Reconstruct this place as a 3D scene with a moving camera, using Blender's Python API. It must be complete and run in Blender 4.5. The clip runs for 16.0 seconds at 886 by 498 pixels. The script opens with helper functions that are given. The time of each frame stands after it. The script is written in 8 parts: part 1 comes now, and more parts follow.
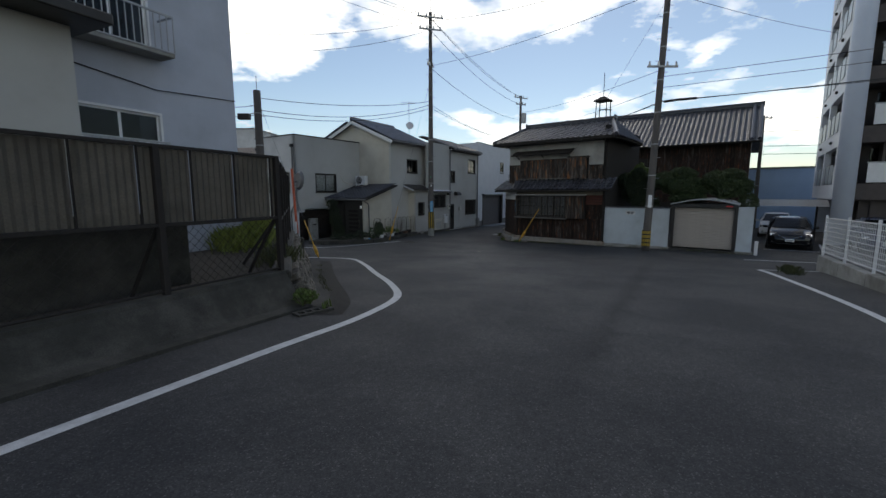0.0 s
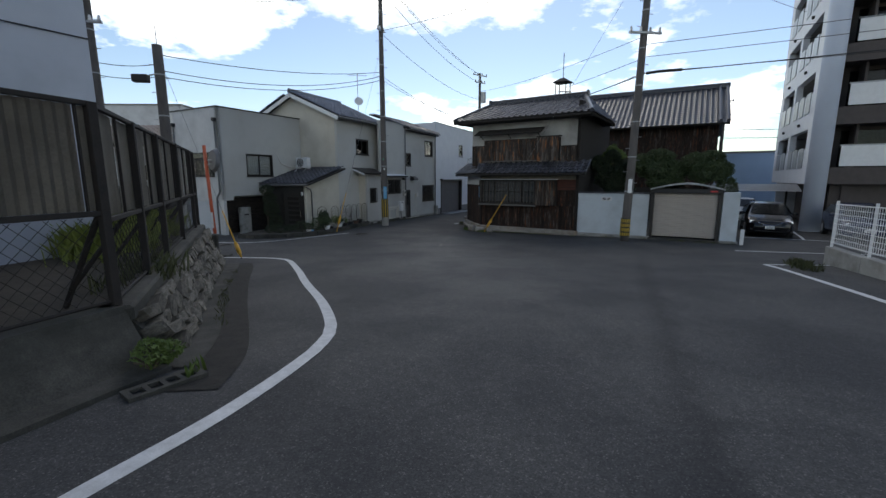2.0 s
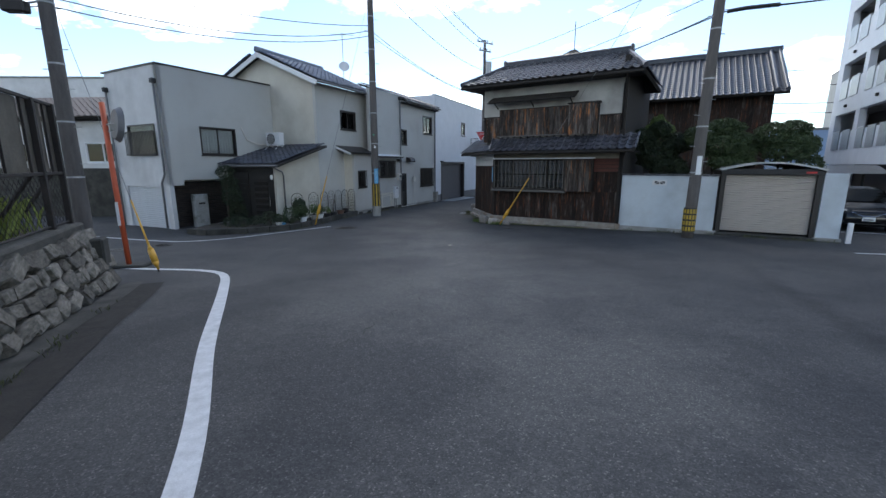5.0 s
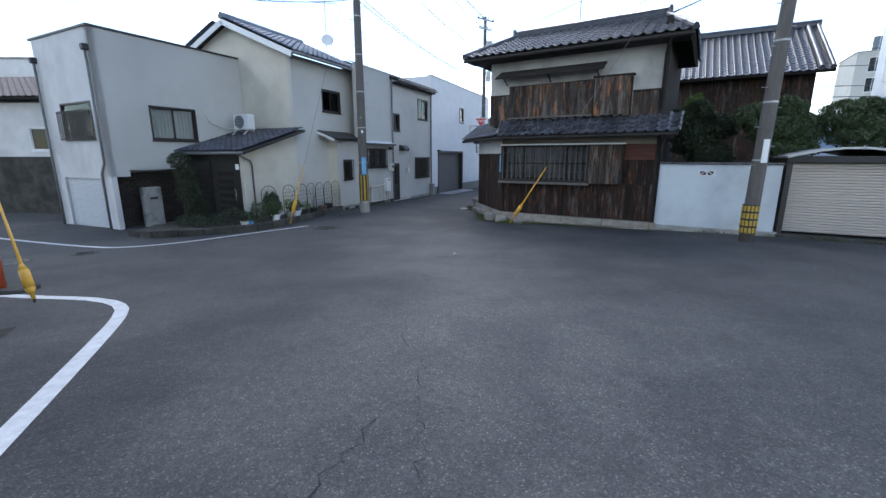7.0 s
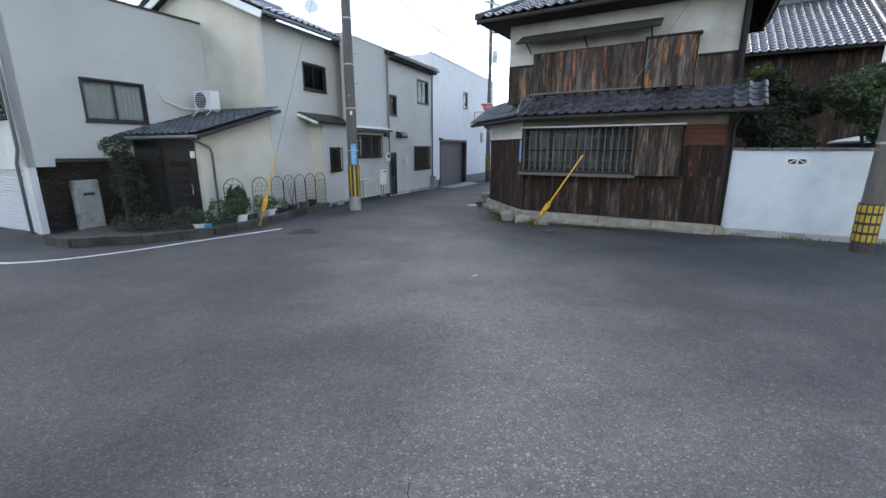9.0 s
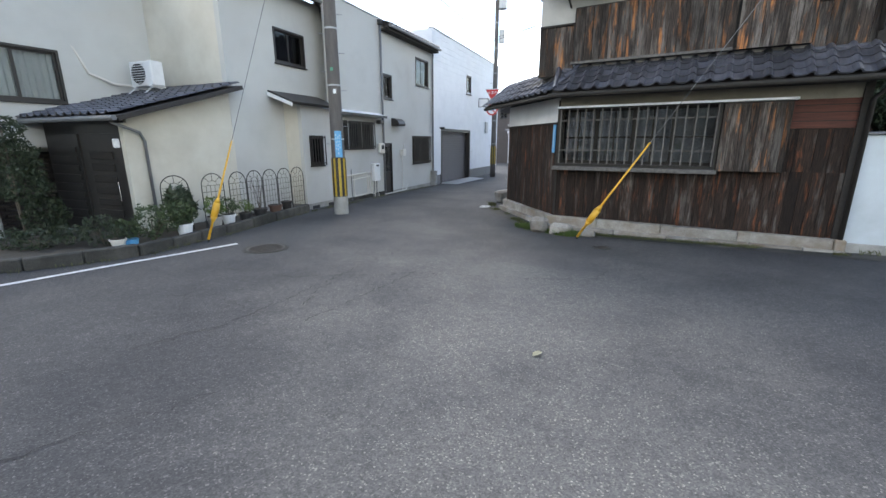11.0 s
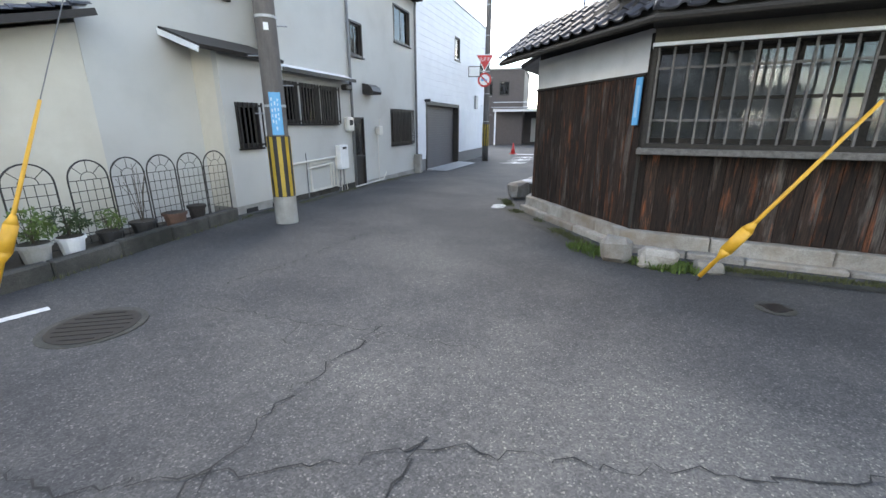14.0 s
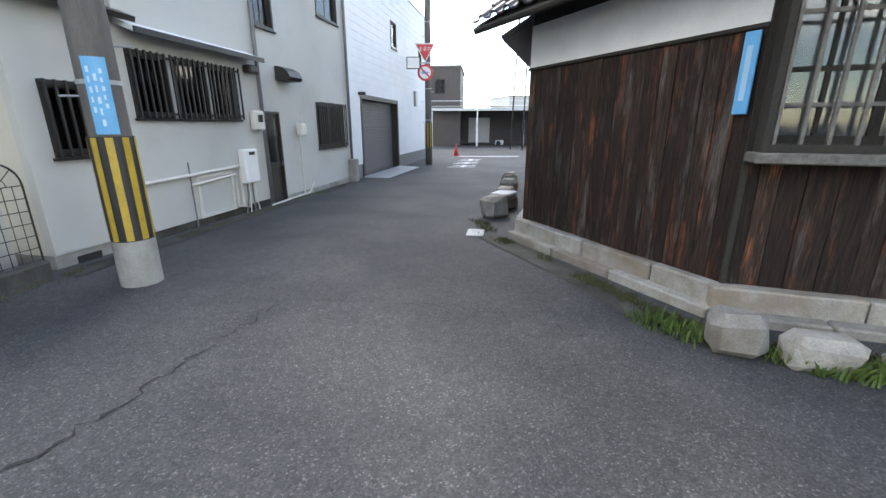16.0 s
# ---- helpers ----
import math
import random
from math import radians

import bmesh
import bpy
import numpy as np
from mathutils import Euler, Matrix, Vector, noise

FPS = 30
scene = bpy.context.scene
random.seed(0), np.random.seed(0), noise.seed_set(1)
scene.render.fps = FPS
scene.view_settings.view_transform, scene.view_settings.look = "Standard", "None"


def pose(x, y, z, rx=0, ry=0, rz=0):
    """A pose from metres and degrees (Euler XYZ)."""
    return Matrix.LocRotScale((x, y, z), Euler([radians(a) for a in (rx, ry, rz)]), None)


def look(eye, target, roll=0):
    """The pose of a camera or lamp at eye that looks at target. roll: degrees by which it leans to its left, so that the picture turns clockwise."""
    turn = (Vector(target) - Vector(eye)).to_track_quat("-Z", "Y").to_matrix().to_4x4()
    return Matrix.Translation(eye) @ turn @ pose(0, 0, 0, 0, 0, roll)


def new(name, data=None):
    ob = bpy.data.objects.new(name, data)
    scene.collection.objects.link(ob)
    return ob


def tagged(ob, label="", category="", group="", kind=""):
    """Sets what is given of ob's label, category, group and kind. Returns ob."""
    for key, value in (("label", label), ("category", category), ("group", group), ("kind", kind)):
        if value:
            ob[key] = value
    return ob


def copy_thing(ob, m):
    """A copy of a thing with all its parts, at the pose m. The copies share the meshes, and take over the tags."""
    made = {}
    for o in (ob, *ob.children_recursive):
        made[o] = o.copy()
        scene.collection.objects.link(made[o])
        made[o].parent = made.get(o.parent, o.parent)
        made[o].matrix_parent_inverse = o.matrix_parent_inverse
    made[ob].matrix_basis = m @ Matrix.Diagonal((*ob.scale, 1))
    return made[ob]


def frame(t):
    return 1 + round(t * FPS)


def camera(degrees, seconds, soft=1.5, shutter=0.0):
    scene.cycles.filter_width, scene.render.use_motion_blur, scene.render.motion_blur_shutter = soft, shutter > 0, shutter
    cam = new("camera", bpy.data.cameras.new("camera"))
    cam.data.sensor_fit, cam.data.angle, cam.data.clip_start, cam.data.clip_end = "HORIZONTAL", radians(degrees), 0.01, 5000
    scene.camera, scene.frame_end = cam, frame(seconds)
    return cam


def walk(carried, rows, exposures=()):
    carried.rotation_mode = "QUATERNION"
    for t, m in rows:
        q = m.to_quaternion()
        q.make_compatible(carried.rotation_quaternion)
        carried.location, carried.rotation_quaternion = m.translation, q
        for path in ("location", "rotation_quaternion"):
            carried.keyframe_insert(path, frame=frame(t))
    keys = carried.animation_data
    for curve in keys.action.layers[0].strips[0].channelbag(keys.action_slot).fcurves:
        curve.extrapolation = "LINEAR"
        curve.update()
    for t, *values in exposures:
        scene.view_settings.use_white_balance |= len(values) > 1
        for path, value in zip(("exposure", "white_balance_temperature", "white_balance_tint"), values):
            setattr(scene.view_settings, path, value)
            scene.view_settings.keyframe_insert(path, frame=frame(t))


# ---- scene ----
cam = camera(93.3, 16.0)
METRES, EYE, TILT, LEAN, TURN = 22.0, 1.65, 0.0, 0.0, 0.0
ROWS = [
    (0.0, 0.0, 0.0, 0.0, -0.0, -7.66, 0.0),
    (0.5, -0.0032, 0.0307, -0.0002, -0.6, -7.83, 0.01),
    (1.0, -0.0032, 0.0604, 0.0002, -2.05, -8.11, 0.01),
    (1.5, -0.0027, 0.0929, -0.0022, -4.18, -8.79, -0.02),
    (2.0, 0.0, 0.1242, -0.004, -6.08, -9.54, 0.0),
    (2.5, 0.0005, 0.157, -0.0061, -6.99, -10.12, 0.01),
    (3.0, 0.0008, 0.1891, -0.0088, -7.05, -10.52, 0.05),
    (3.5, 0.0013, 0.2206, -0.0111, -6.9, -10.79, 0.06),
    (4.0, -0.0002, 0.2517, -0.0127, -6.77, -11.06, 0.06),
    (6.5, 0.0051, 0.4003, -0.0207, -7.18, -12.08, 0.01),
    (7.0, 0.0073, 0.4312, -0.0224, -7.57, -12.51, 0.01),
    (7.5, 0.0115, 0.4622, -0.0238, -7.91, -12.92, 0.03),
    (8.0, 0.0133, 0.4935, -0.0259, -8.08, -13.21, 0.01),
    (8.5, 0.0126, 0.5248, -0.0288, -8.03, -13.36, 0.0),
    (9.0, 0.012, 0.558, -0.0312, -7.87, -13.48, 0.01),
    (11.5, 0.0148, 0.7193, -0.0387, -9.04, -14.59, 0.06),
    (12.0, 0.0152, 0.7487, -0.04, -9.62, -14.92, 0.07),
    (12.5, 0.0155, 0.779, -0.0423, -10.04, -15.33, 0.05),
    (13.0, 0.0166, 0.8088, -0.0436, -10.38, -15.74, 0.09),
    (13.5, 0.0198, 0.8389, -0.0457, -10.95, -16.2, 0.12),
    (14.0, 0.0225, 0.87, -0.0468, -11.8, -16.67, 0.02),
    (14.5, 0.027, 0.9007, -0.0479, -12.85, -17.08, 0.08),
    (15.0, 0.0295, 0.9336, -0.049, -14.49, -17.29, 0.1),
    (15.5, 0.033, 0.9657, -0.0497, -17.25, -17.15, 0.08),
    (16.0, 0.0346, 0.9964, -0.0512, -20.95, -16.54, 0.07),
]
EXPOSURES = [(0.0, -0.55, 7000, 8), (1.5, -0.3, 6950, 8), (3.5, 0.1, 6550, 8), (7.0, 1.0, 6300, 9), (9.0, 1.42, 6850, 9), (12.5, 1.88, 7250, 9), (15.0, 2.0, 7300, 9), (16.0, 1.97, 7350, 9)]
walk(cam, [(t, pose(0, 0, EYE, TILT, LEAN, TURN) @ pose(METRES * x, METRES * y, METRES * z, 90 + pitch, roll, yaw)) for t, x, y, z, yaw, pitch, roll in ROWS], EXPOSURES)

# ---- world and sun ----
SUN_AZ, SUN_EL = 14.0, 50.0          # degrees clockwise from +y, above the horizon
world = bpy.data.worlds.new("sky")
world.use_nodes = True
scene.world = world
wt = world.node_tree
wt.nodes.clear()


def wnode(kind, **values):
    n = wt.nodes.new(kind)
    for key, value in values.items():
        n.inputs[key].default_value = value
    return n


sky = wt.nodes.new("ShaderNodeTexSky")
sky.sky_type, sky.sun_disc = "NISHITA", False
sky.sun_elevation, sky.sun_rotation = radians(SUN_EL), radians(SUN_AZ)
sky.dust_density, sky.ozone_density = 0.3, 1.2
coord = wt.nodes.new("ShaderNodeTexCoord")
split = wt.nodes.new("ShaderNodeSeparateXYZ")
wt.links.new(coord.outputs["Generated"], split.inputs[0])
lift = wnode("ShaderNodeMath")
lift.operation = "ADD"
lift.inputs[1].default_value = 0.22
wt.links.new(split.outputs[2], lift.inputs[0])
flat = []
for axis in (0, 1):
    d = wnode("ShaderNodeMath")
    d.operation = "DIVIDE"
    wt.links.new(split.outputs[axis], d.inputs[0])
    wt.links.new(lift.outputs[0], d.inputs[1])
    flat.append(d)
plane = wt.nodes.new("ShaderNodeCombineXYZ")
wt.links.new(flat[0].outputs[0], plane.inputs[0])
wt.links.new(flat[1].outputs[0], plane.inputs[1])
plane.inputs[2].default_value = 3.7
cloud = wnode("ShaderNodeTexNoise", Scale=1.15, Detail=9.0, Roughness=0.58)
wt.links.new(plane.outputs[0], cloud.inputs["Vector"])
ramp = wt.nodes.new("ShaderNodeValToRGB")
ramp.color_ramp.elements[0].position, ramp.color_ramp.elements[1].position = 0.52, 0.62
wt.links.new(cloud.outputs[0], ramp.inputs[0])
skygain = wt.nodes.new("ShaderNodeMix")
skygain.data_type = "RGBA"
bright = wnode("ShaderNodeTexNoise", Scale=2.6, Detail=5.0)
wt.links.new(plane.outputs[0], bright.inputs["Vector"])
tone = wt.nodes.new("ShaderNodeValToRGB")
tone.color_ramp.elements[0].position, tone.color_ramp.elements[1].position = 0.35, 0.6
tone.color_ramp.elements[0].color, tone.color_ramp.elements[1].color = (11, 11.5, 12.2, 1), (19, 18.6, 18, 1)
wt.links.new(bright.outputs[0], tone.inputs[0])
wt.links.new(ramp.outputs[0], skygain.inputs[0])
wt.links.new(sky.outputs[0], skygain.inputs[6])
wt.links.new(tone.outputs[0], skygain.inputs[7])
bg = wnode("ShaderNodeBackground", Strength=0.17)
wt.links.new(skygain.outputs[2], bg.inputs[0])
wout = wt.nodes.new("ShaderNodeOutputWorld")
wt.links.new(bg.outputs[0], wout.inputs[0])

sun = new("sun", bpy.data.lights.new("sun", "SUN"))
sun.data.energy, sun.data.angle, sun.data.color = 0.4, radians(14), (1.0, 0.95, 0.88)
az, el = radians(SUN_AZ), radians(SUN_EL)
sun.matrix_world = look((60 * math.sin(az), 60 * math.cos(az), 60 * math.tan(el)), (0, 0, 0))


# ---- materials ----
def mat(name, a, b=None, rough=0.8, scale=3.0, fine=60.0, bump=0.15, metal=0.0, stretch=(1, 1, 1), stain=None, stain_scale=0.7, vary=0.0, dist=0.01, spec=0.5, lo=0.34, hi=0.66):
    """Two-scale noise colour between a and b, fine bump, optional large stains and a change from piece to piece."""
    m = bpy.data.materials.new(name)
    m.use_nodes = True
    nt = m.node_tree
    p = nt.nodes["Principled BSDF"]
    b = b or tuple(c * 0.8 for c in a)
    tc = nt.nodes.new("ShaderNodeTexCoord")
    mp = nt.nodes.new("ShaderNodeMapping")
    mp.inputs["Scale"].default_value = stretch
    nt.links.new(tc.outputs["Object"], mp.inputs[0])
    src = mp.outputs[0]
    rnd = nt.nodes.new("ShaderNodeObjectInfo")
    if vary:
        off = nt.nodes.new("ShaderNodeVectorMath")
        off.operation = "SCALE"
        off.inputs[0].default_value = (37, 53, 71)
        nt.links.new(rnd.outputs["Random"], off.inputs["Scale"])
        add = nt.nodes.new("ShaderNodeVectorMath")
        nt.links.new(src, add.inputs[0])
        nt.links.new(off.outputs[0], add.inputs[1])
        src = add.outputs[0]
    n1 = nt.nodes.new("ShaderNodeTexNoise")
    n1.inputs["Scale"].default_value, n1.inputs["Detail"].default_value, n1.inputs["Roughness"].default_value = scale, 8, 0.65
    n2 = nt.nodes.new("ShaderNodeTexNoise")
    n2.inputs["Scale"].default_value, n2.inputs["Detail"].default_value = fine, 4
    nt.links.new(src, n1.inputs["Vector"])
    nt.links.new(src, n2.inputs["Vector"])
    avg = nt.nodes.new("ShaderNodeMath")
    avg.operation = "MULTIPLY_ADD"
    avg.inputs[1].default_value = 0.35
    nt.links.new(n2.outputs[0], avg.inputs[0])
    half = nt.nodes.new("ShaderNodeMath")
    half.operation = "MULTIPLY"
    half.inputs[1].default_value = 0.65
    nt.links.new(n1.outputs[0], half.inputs[0])
    nt.links.new(half.outputs[0], avg.inputs[2])
    rp = nt.nodes.new("ShaderNodeValToRGB")
    rp.color_ramp.elements[0].position, rp.color_ramp.elements[1].position = lo, hi
    rp.color_ramp.elements[0].color, rp.color_ramp.elements[1].color = (*b, 1), (*a, 1)
    nt.links.new(avg.outputs[0], rp.inputs[0])
    col = rp.outputs[0]
    if stain:
        n3 = nt.nodes.new("ShaderNodeTexNoise")
        n3.inputs["Scale"].default_value, n3.inputs["Detail"].default_value, n3.inputs["Roughness"].default_value = stain_scale, 6, 0.6
        nt.links.new(src, n3.inputs["Vector"])
        r3 = nt.nodes.new("ShaderNodeValToRGB")
        r3.color_ramp.elements[0].position, r3.color_ramp.elements[1].position = 0.46, 0.68
        nt.links.new(n3.outputs[0], r3.inputs[0])
        mx = nt.nodes.new("ShaderNodeMix")
        mx.data_type = "RGBA"
        nt.links.new(r3.outputs[0], mx.inputs[0])
        nt.links.new(col, mx.inputs[6])
        mx.inputs[7].default_value = (*stain, 1)
        col = mx.outputs[2]
    if vary:
        hv = nt.nodes.new("ShaderNodeHueSaturation")
        mr = nt.nodes.new("ShaderNodeMapRange")
        mr.inputs["To Min"].default_value, mr.inputs["To Max"].default_value = 1 - vary, 1 + vary
        nt.links.new(rnd.outputs["Random"], mr.inputs[0])
        nt.links.new(mr.outputs[0], hv.inputs["Value"])
        nt.links.new(col, hv.inputs["Color"])
        col = hv.outputs[0]
    nt.links.new(col, p.inputs["Base Color"])
    p.inputs["Roughness"].default_value, p.inputs["Metallic"].default_value, p.inputs["Specular IOR Level"].default_value = rough, metal, spec
    if bump:
        bp = nt.nodes.new("ShaderNodeBump")
        bp.inputs["Strength"].default_value, bp.inputs["Distance"].default_value = bump, dist
        nt.links.new(avg.outputs[0], bp.inputs["Height"])
        nt.links.new(bp.outputs[0], p.inputs["Normal"])
    return m


def glass_mat(name, tint, gloss=0.06, ior=1.5):
    m = bpy.data.materials.new(name)
    m.use_nodes = True
    nt = m.node_tree
    nt.nodes.clear()
    tr = nt.nodes.new("ShaderNodeBsdfTransparent")
    tr.inputs[0].default_value = (*tint, 1)
    gl = nt.nodes.new("ShaderNodeBsdfGlossy")
    gl.inputs["Roughness"].default_value = gloss
    fr = nt.nodes.new("ShaderNodeFresnel")
    fr.inputs[0].default_value = ior
    mx = nt.nodes.new("ShaderNodeMixShader")
    out = nt.nodes.new("ShaderNodeOutputMaterial")
    nt.links.new(fr.outputs[0], mx.inputs[0])
    nt.links.new(tr.outputs[0], mx.inputs[1])
    nt.links.new(gl.outputs[0], mx.inputs[2])
    nt.links.new(mx.outputs[0], out.inputs[0])
    return m


def asphalt_mat():
    """Worn asphalt: stone chips in dark binder, mottled patches, a paler driven track and a darker old trench."""
    m = bpy.data.materials.new("asphalt")
    m.use_nodes = True
    nt = m.node_tree
    p = nt.nodes["Principled BSDF"]
    link = nt.links.new
    tc = nt.nodes.new("ShaderNodeTexCoord").outputs["Object"]

    def math_node(op, a, b=None, clamp=False):
        n = nt.nodes.new("ShaderNodeMath")
        n.operation, n.use_clamp = op, clamp
        for i, v in enumerate((a, b)):
            if v is None:
                continue
            if isinstance(v, (int, float)):
                n.inputs[i].default_value = v
            else:
                link(v, n.inputs[i])
        return n.outputs[0]

    def noise_node(scale, detail, rough=0.6, vec=None):
        n = nt.nodes.new("ShaderNodeTexNoise")
        n.inputs["Scale"].default_value, n.inputs["Detail"].default_value, n.inputs["Roughness"].default_value = scale, detail, rough
        link(vec or tc, n.inputs["Vector"])
        return n.outputs[0]

    def ramp_node(src, stops):
        r = nt.nodes.new("ShaderNodeValToRGB")
        e = r.color_ramp.elements
        while len(e) < len(stops):
            e.new(0.5)
        for el_, (pos, c) in zip(e, stops):
            el_.position, el_.color = pos, (*c, 1)
        link(src, r.inputs[0])
        return r.outputs[0]

    def mix_node(kind, fac, a, b):
        n = nt.nodes.new("ShaderNodeMix")
        n.data_type, n.blend_type = "RGBA", kind
        for i, v in ((0, fac), (6, a), (7, b)):
            if isinstance(v, float):
                n.inputs[i].default_value = v
            elif isinstance(v, tuple):
                n.inputs[i].default_value = (*v, 1)
            else:
                link(v, n.inputs[i])
        return n.outputs[2]

    chips = nt.nodes.new("ShaderNodeTexVoronoi")
    chips.inputs["Scale"].default_value = 105.0
    link(tc, chips.inputs["Vector"])
    grey = nt.nodes.new("ShaderNodeSeparateColor")
    link(chips.outputs["Color"], grey.inputs[0])
    col = ramp_node(grey.outputs[0], [(0.0, (0.036, 0.036, 0.037)), (0.55, (0.052, 0.052, 0.0535)), (0.93, (0.070, 0.0695, 0.069)), (1.0, (0.135, 0.132, 0.125))])
    col = mix_node("MULTIPLY", 1.0, col, ramp_node(noise_node(14.0, 6.0, 0.7), [(0.32, (0.8, 0.8, 0.81)), (0.68, (1.16, 1.16, 1.15))]))
    col = mix_node("MULTIPLY", 1.0, col, ramp_node(noise_node(0.55, 7.0, 0.62), [(0.38, (0.68, 0.69, 0.72)), (0.6, (1.14, 1.13, 1.11))]))
    xyz = nt.nodes.new("ShaderNodeSeparateXYZ")
    link(tc, xyz.inputs[0])
    wob = math_node("MULTIPLY", math_node("SUBTRACT", noise_node(0.35, 5.0), 0.5), 3.2)
    # driven track: paler and browner towards the middle of the junction
    off = math_node("ABSOLUTE", math_node("SUBTRACT", math_node("ADD", xyz.outputs[0], wob), 1.35))
    track = math_node("SUBTRACT", 1.0, math_node("DIVIDE", math_node("SUBTRACT", off, 0.5), 2.6), True)
    track = math_node("MULTIPLY", track, math_node("DIVIDE", math_node("SUBTRACT", 27.0, xyz.outputs[1]), 6.0, True))
    track = math_node("MULTIPLY", track, math_node("DIVIDE", math_node("SUBTRACT", xyz.outputs[1], 4.0), 9.0, True))
    col = mix_node("MULTIPLY", track, col, (1.95, 1.88, 1.75))
    # old filled trench running across to the garden wall
    wob2 = math_node("MULTIPLY", math_node("SUBTRACT", noise_node(2.2, 5.0), 0.5), 0.5)
    side = math_node("SUBTRACT", math_node("ADD", math_node("MULTIPLY", math_node("SUBTRACT", xyz.outputs[0], 0.86), 0.872), wob2), math_node("MULTIPLY", math_node("SUBTRACT", xyz.outputs[1], 3.1), 0.489))
    trench = math_node("SUBTRACT", 1.0, math_node("DIVIDE", math_node("ABSOLUTE", side), 0.26), True)
    trench = math_node("MULTIPLY", trench, math_node("DIVIDE", math_node("SUBTRACT", 15.5, xyz.outputs[1]), 3.0, True))
    trench = math_node("MULTIPLY", trench, math_node("DIVIDE", math_node("SUBTRACT", xyz.outputs[1], 3.0), 2.0, True))
    col = mix_node("MULTIPLY", trench, col, (0.62, 0.62, 0.64))
    link(col, p.inputs["Base Color"])
    p.inputs["Roughness"].default_value, p.inputs["Specular IOR Level"].default_value = 0.82, 0.35
    bp = nt.nodes.new("ShaderNodeBump")
    bp.inputs["Strength"].default_value, bp.inputs["Distance"].default_value = 0.4, 0.005
    link(math_node("ADD", grey.outputs[0], math_node("MULTIPLY", noise_node(22.0, 4.0), 1.5)), bp.inputs["Height"])
    link(bp.outputs[0], p.inputs["Normal"])
    return m


def old_wood(name, dark, mid, warm, grey, warm_from=0.55, grey_from=0.55):
    """Weathered upright boards: fine streaked grain, patches of warm bare wood and of silver-grey."""
    m = bpy.data.materials.new(name)
    m.use_nodes = True
    nt = m.node_tree
    p = nt.nodes["Principled BSDF"]
    tc = nt.nodes.new("ShaderNodeTexCoord")
    info = nt.nodes.new("ShaderNodeObjectInfo")
    shift = nt.nodes.new("ShaderNodeVectorMath")
    shift.operation = "SCALE"
    shift.inputs[0].default_value = (37, 53, 71)
    nt.links.new(info.outputs["Random"], shift.inputs["Scale"])
    add = nt.nodes.new("ShaderNodeVectorMath")
    nt.links.new(tc.outputs["Object"], add.inputs[0])
    nt.links.new(shift.outputs[0], add.inputs[1])

    def grain(stretch, scale, detail, rough):
        mp = nt.nodes.new("ShaderNodeMapping")
        mp.inputs["Scale"].default_value = stretch
        nt.links.new(add.outputs[0], mp.inputs[0])
        n = nt.nodes.new("ShaderNodeTexNoise")
        n.inputs["Scale"].default_value, n.inputs["Detail"].default_value, n.inputs["Roughness"].default_value = scale, detail, rough
        nt.links.new(mp.outputs[0], n.inputs["Vector"])
        return n.outputs[0]

    def ramp_to(src, a, b, ca, cb):
        r = nt.nodes.new("ShaderNodeValToRGB")
        r.color_ramp.elements[0].position, r.color_ramp.elements[1].position = a, b
        r.color_ramp.elements[0].color, r.color_ramp.elements[1].color = (*ca, 1), (*cb, 1)
        nt.links.new(src, r.inputs[0])
        return r.outputs[0]

    def blend(fac, a, b):
        n = nt.nodes.new("ShaderNodeMix")
        n.data_type = "RGBA"
        nt.links.new(fac, n.inputs[0])
        nt.links.new(a, n.inputs[6])
        nt.links.new(b, n.inputs[7])
        return n.outputs[2]

    fine = grain((26, 26, 0.9), 4.0, 8, 0.7)
    col = ramp_to(fine, 0.40, 0.66, dark, mid)
    warm_c = ramp_to(fine, 0.38, 0.62, tuple(c * 0.22 for c in warm), warm)
    grey_c = ramp_to(fine, 0.38, 0.64, tuple(c * 0.3 for c in grey), grey)
    black, white = (0, 0, 0), (1, 1, 1)
    col = blend(ramp_to(grain((7, 7, 1.1), 1.0, 5, 0.62), grey_from, grey_from + 0.14, black, white), col, grey_c)
    col = blend(ramp_to(grain((9, 9, 1.3), 1.2, 5, 0.65), warm_from, warm_from + 0.13, black, white), col, warm_c)
    hv = nt.nodes.new("ShaderNodeHueSaturation")
    mr = nt.nodes.new("ShaderNodeMapRange")
    mr.inputs["To Min"].default_value, mr.inputs["To Max"].default_value = 0.55, 1.45
    nt.links.new(info.outputs["Random"], mr.inputs[0])
    nt.links.new(mr.outputs[0], hv.inputs["Value"])
    nt.links.new(col, hv.inputs["Color"])
    nt.links.new(hv.outputs[0], p.inputs["Base Color"])
    p.inputs["Roughness"].default_value, p.inputs["Specular IOR Level"].default_value = 0.85, 0.3
    bp = nt.nodes.new("ShaderNodeBump")
    bp.inputs["Strength"].default_value, bp.inputs["Distance"].default_value = 0.6, 0.006
    nt.links.new(fine, bp.inputs["Height"])
    nt.links.new(bp.outputs[0], p.inputs["Normal"])
    return m


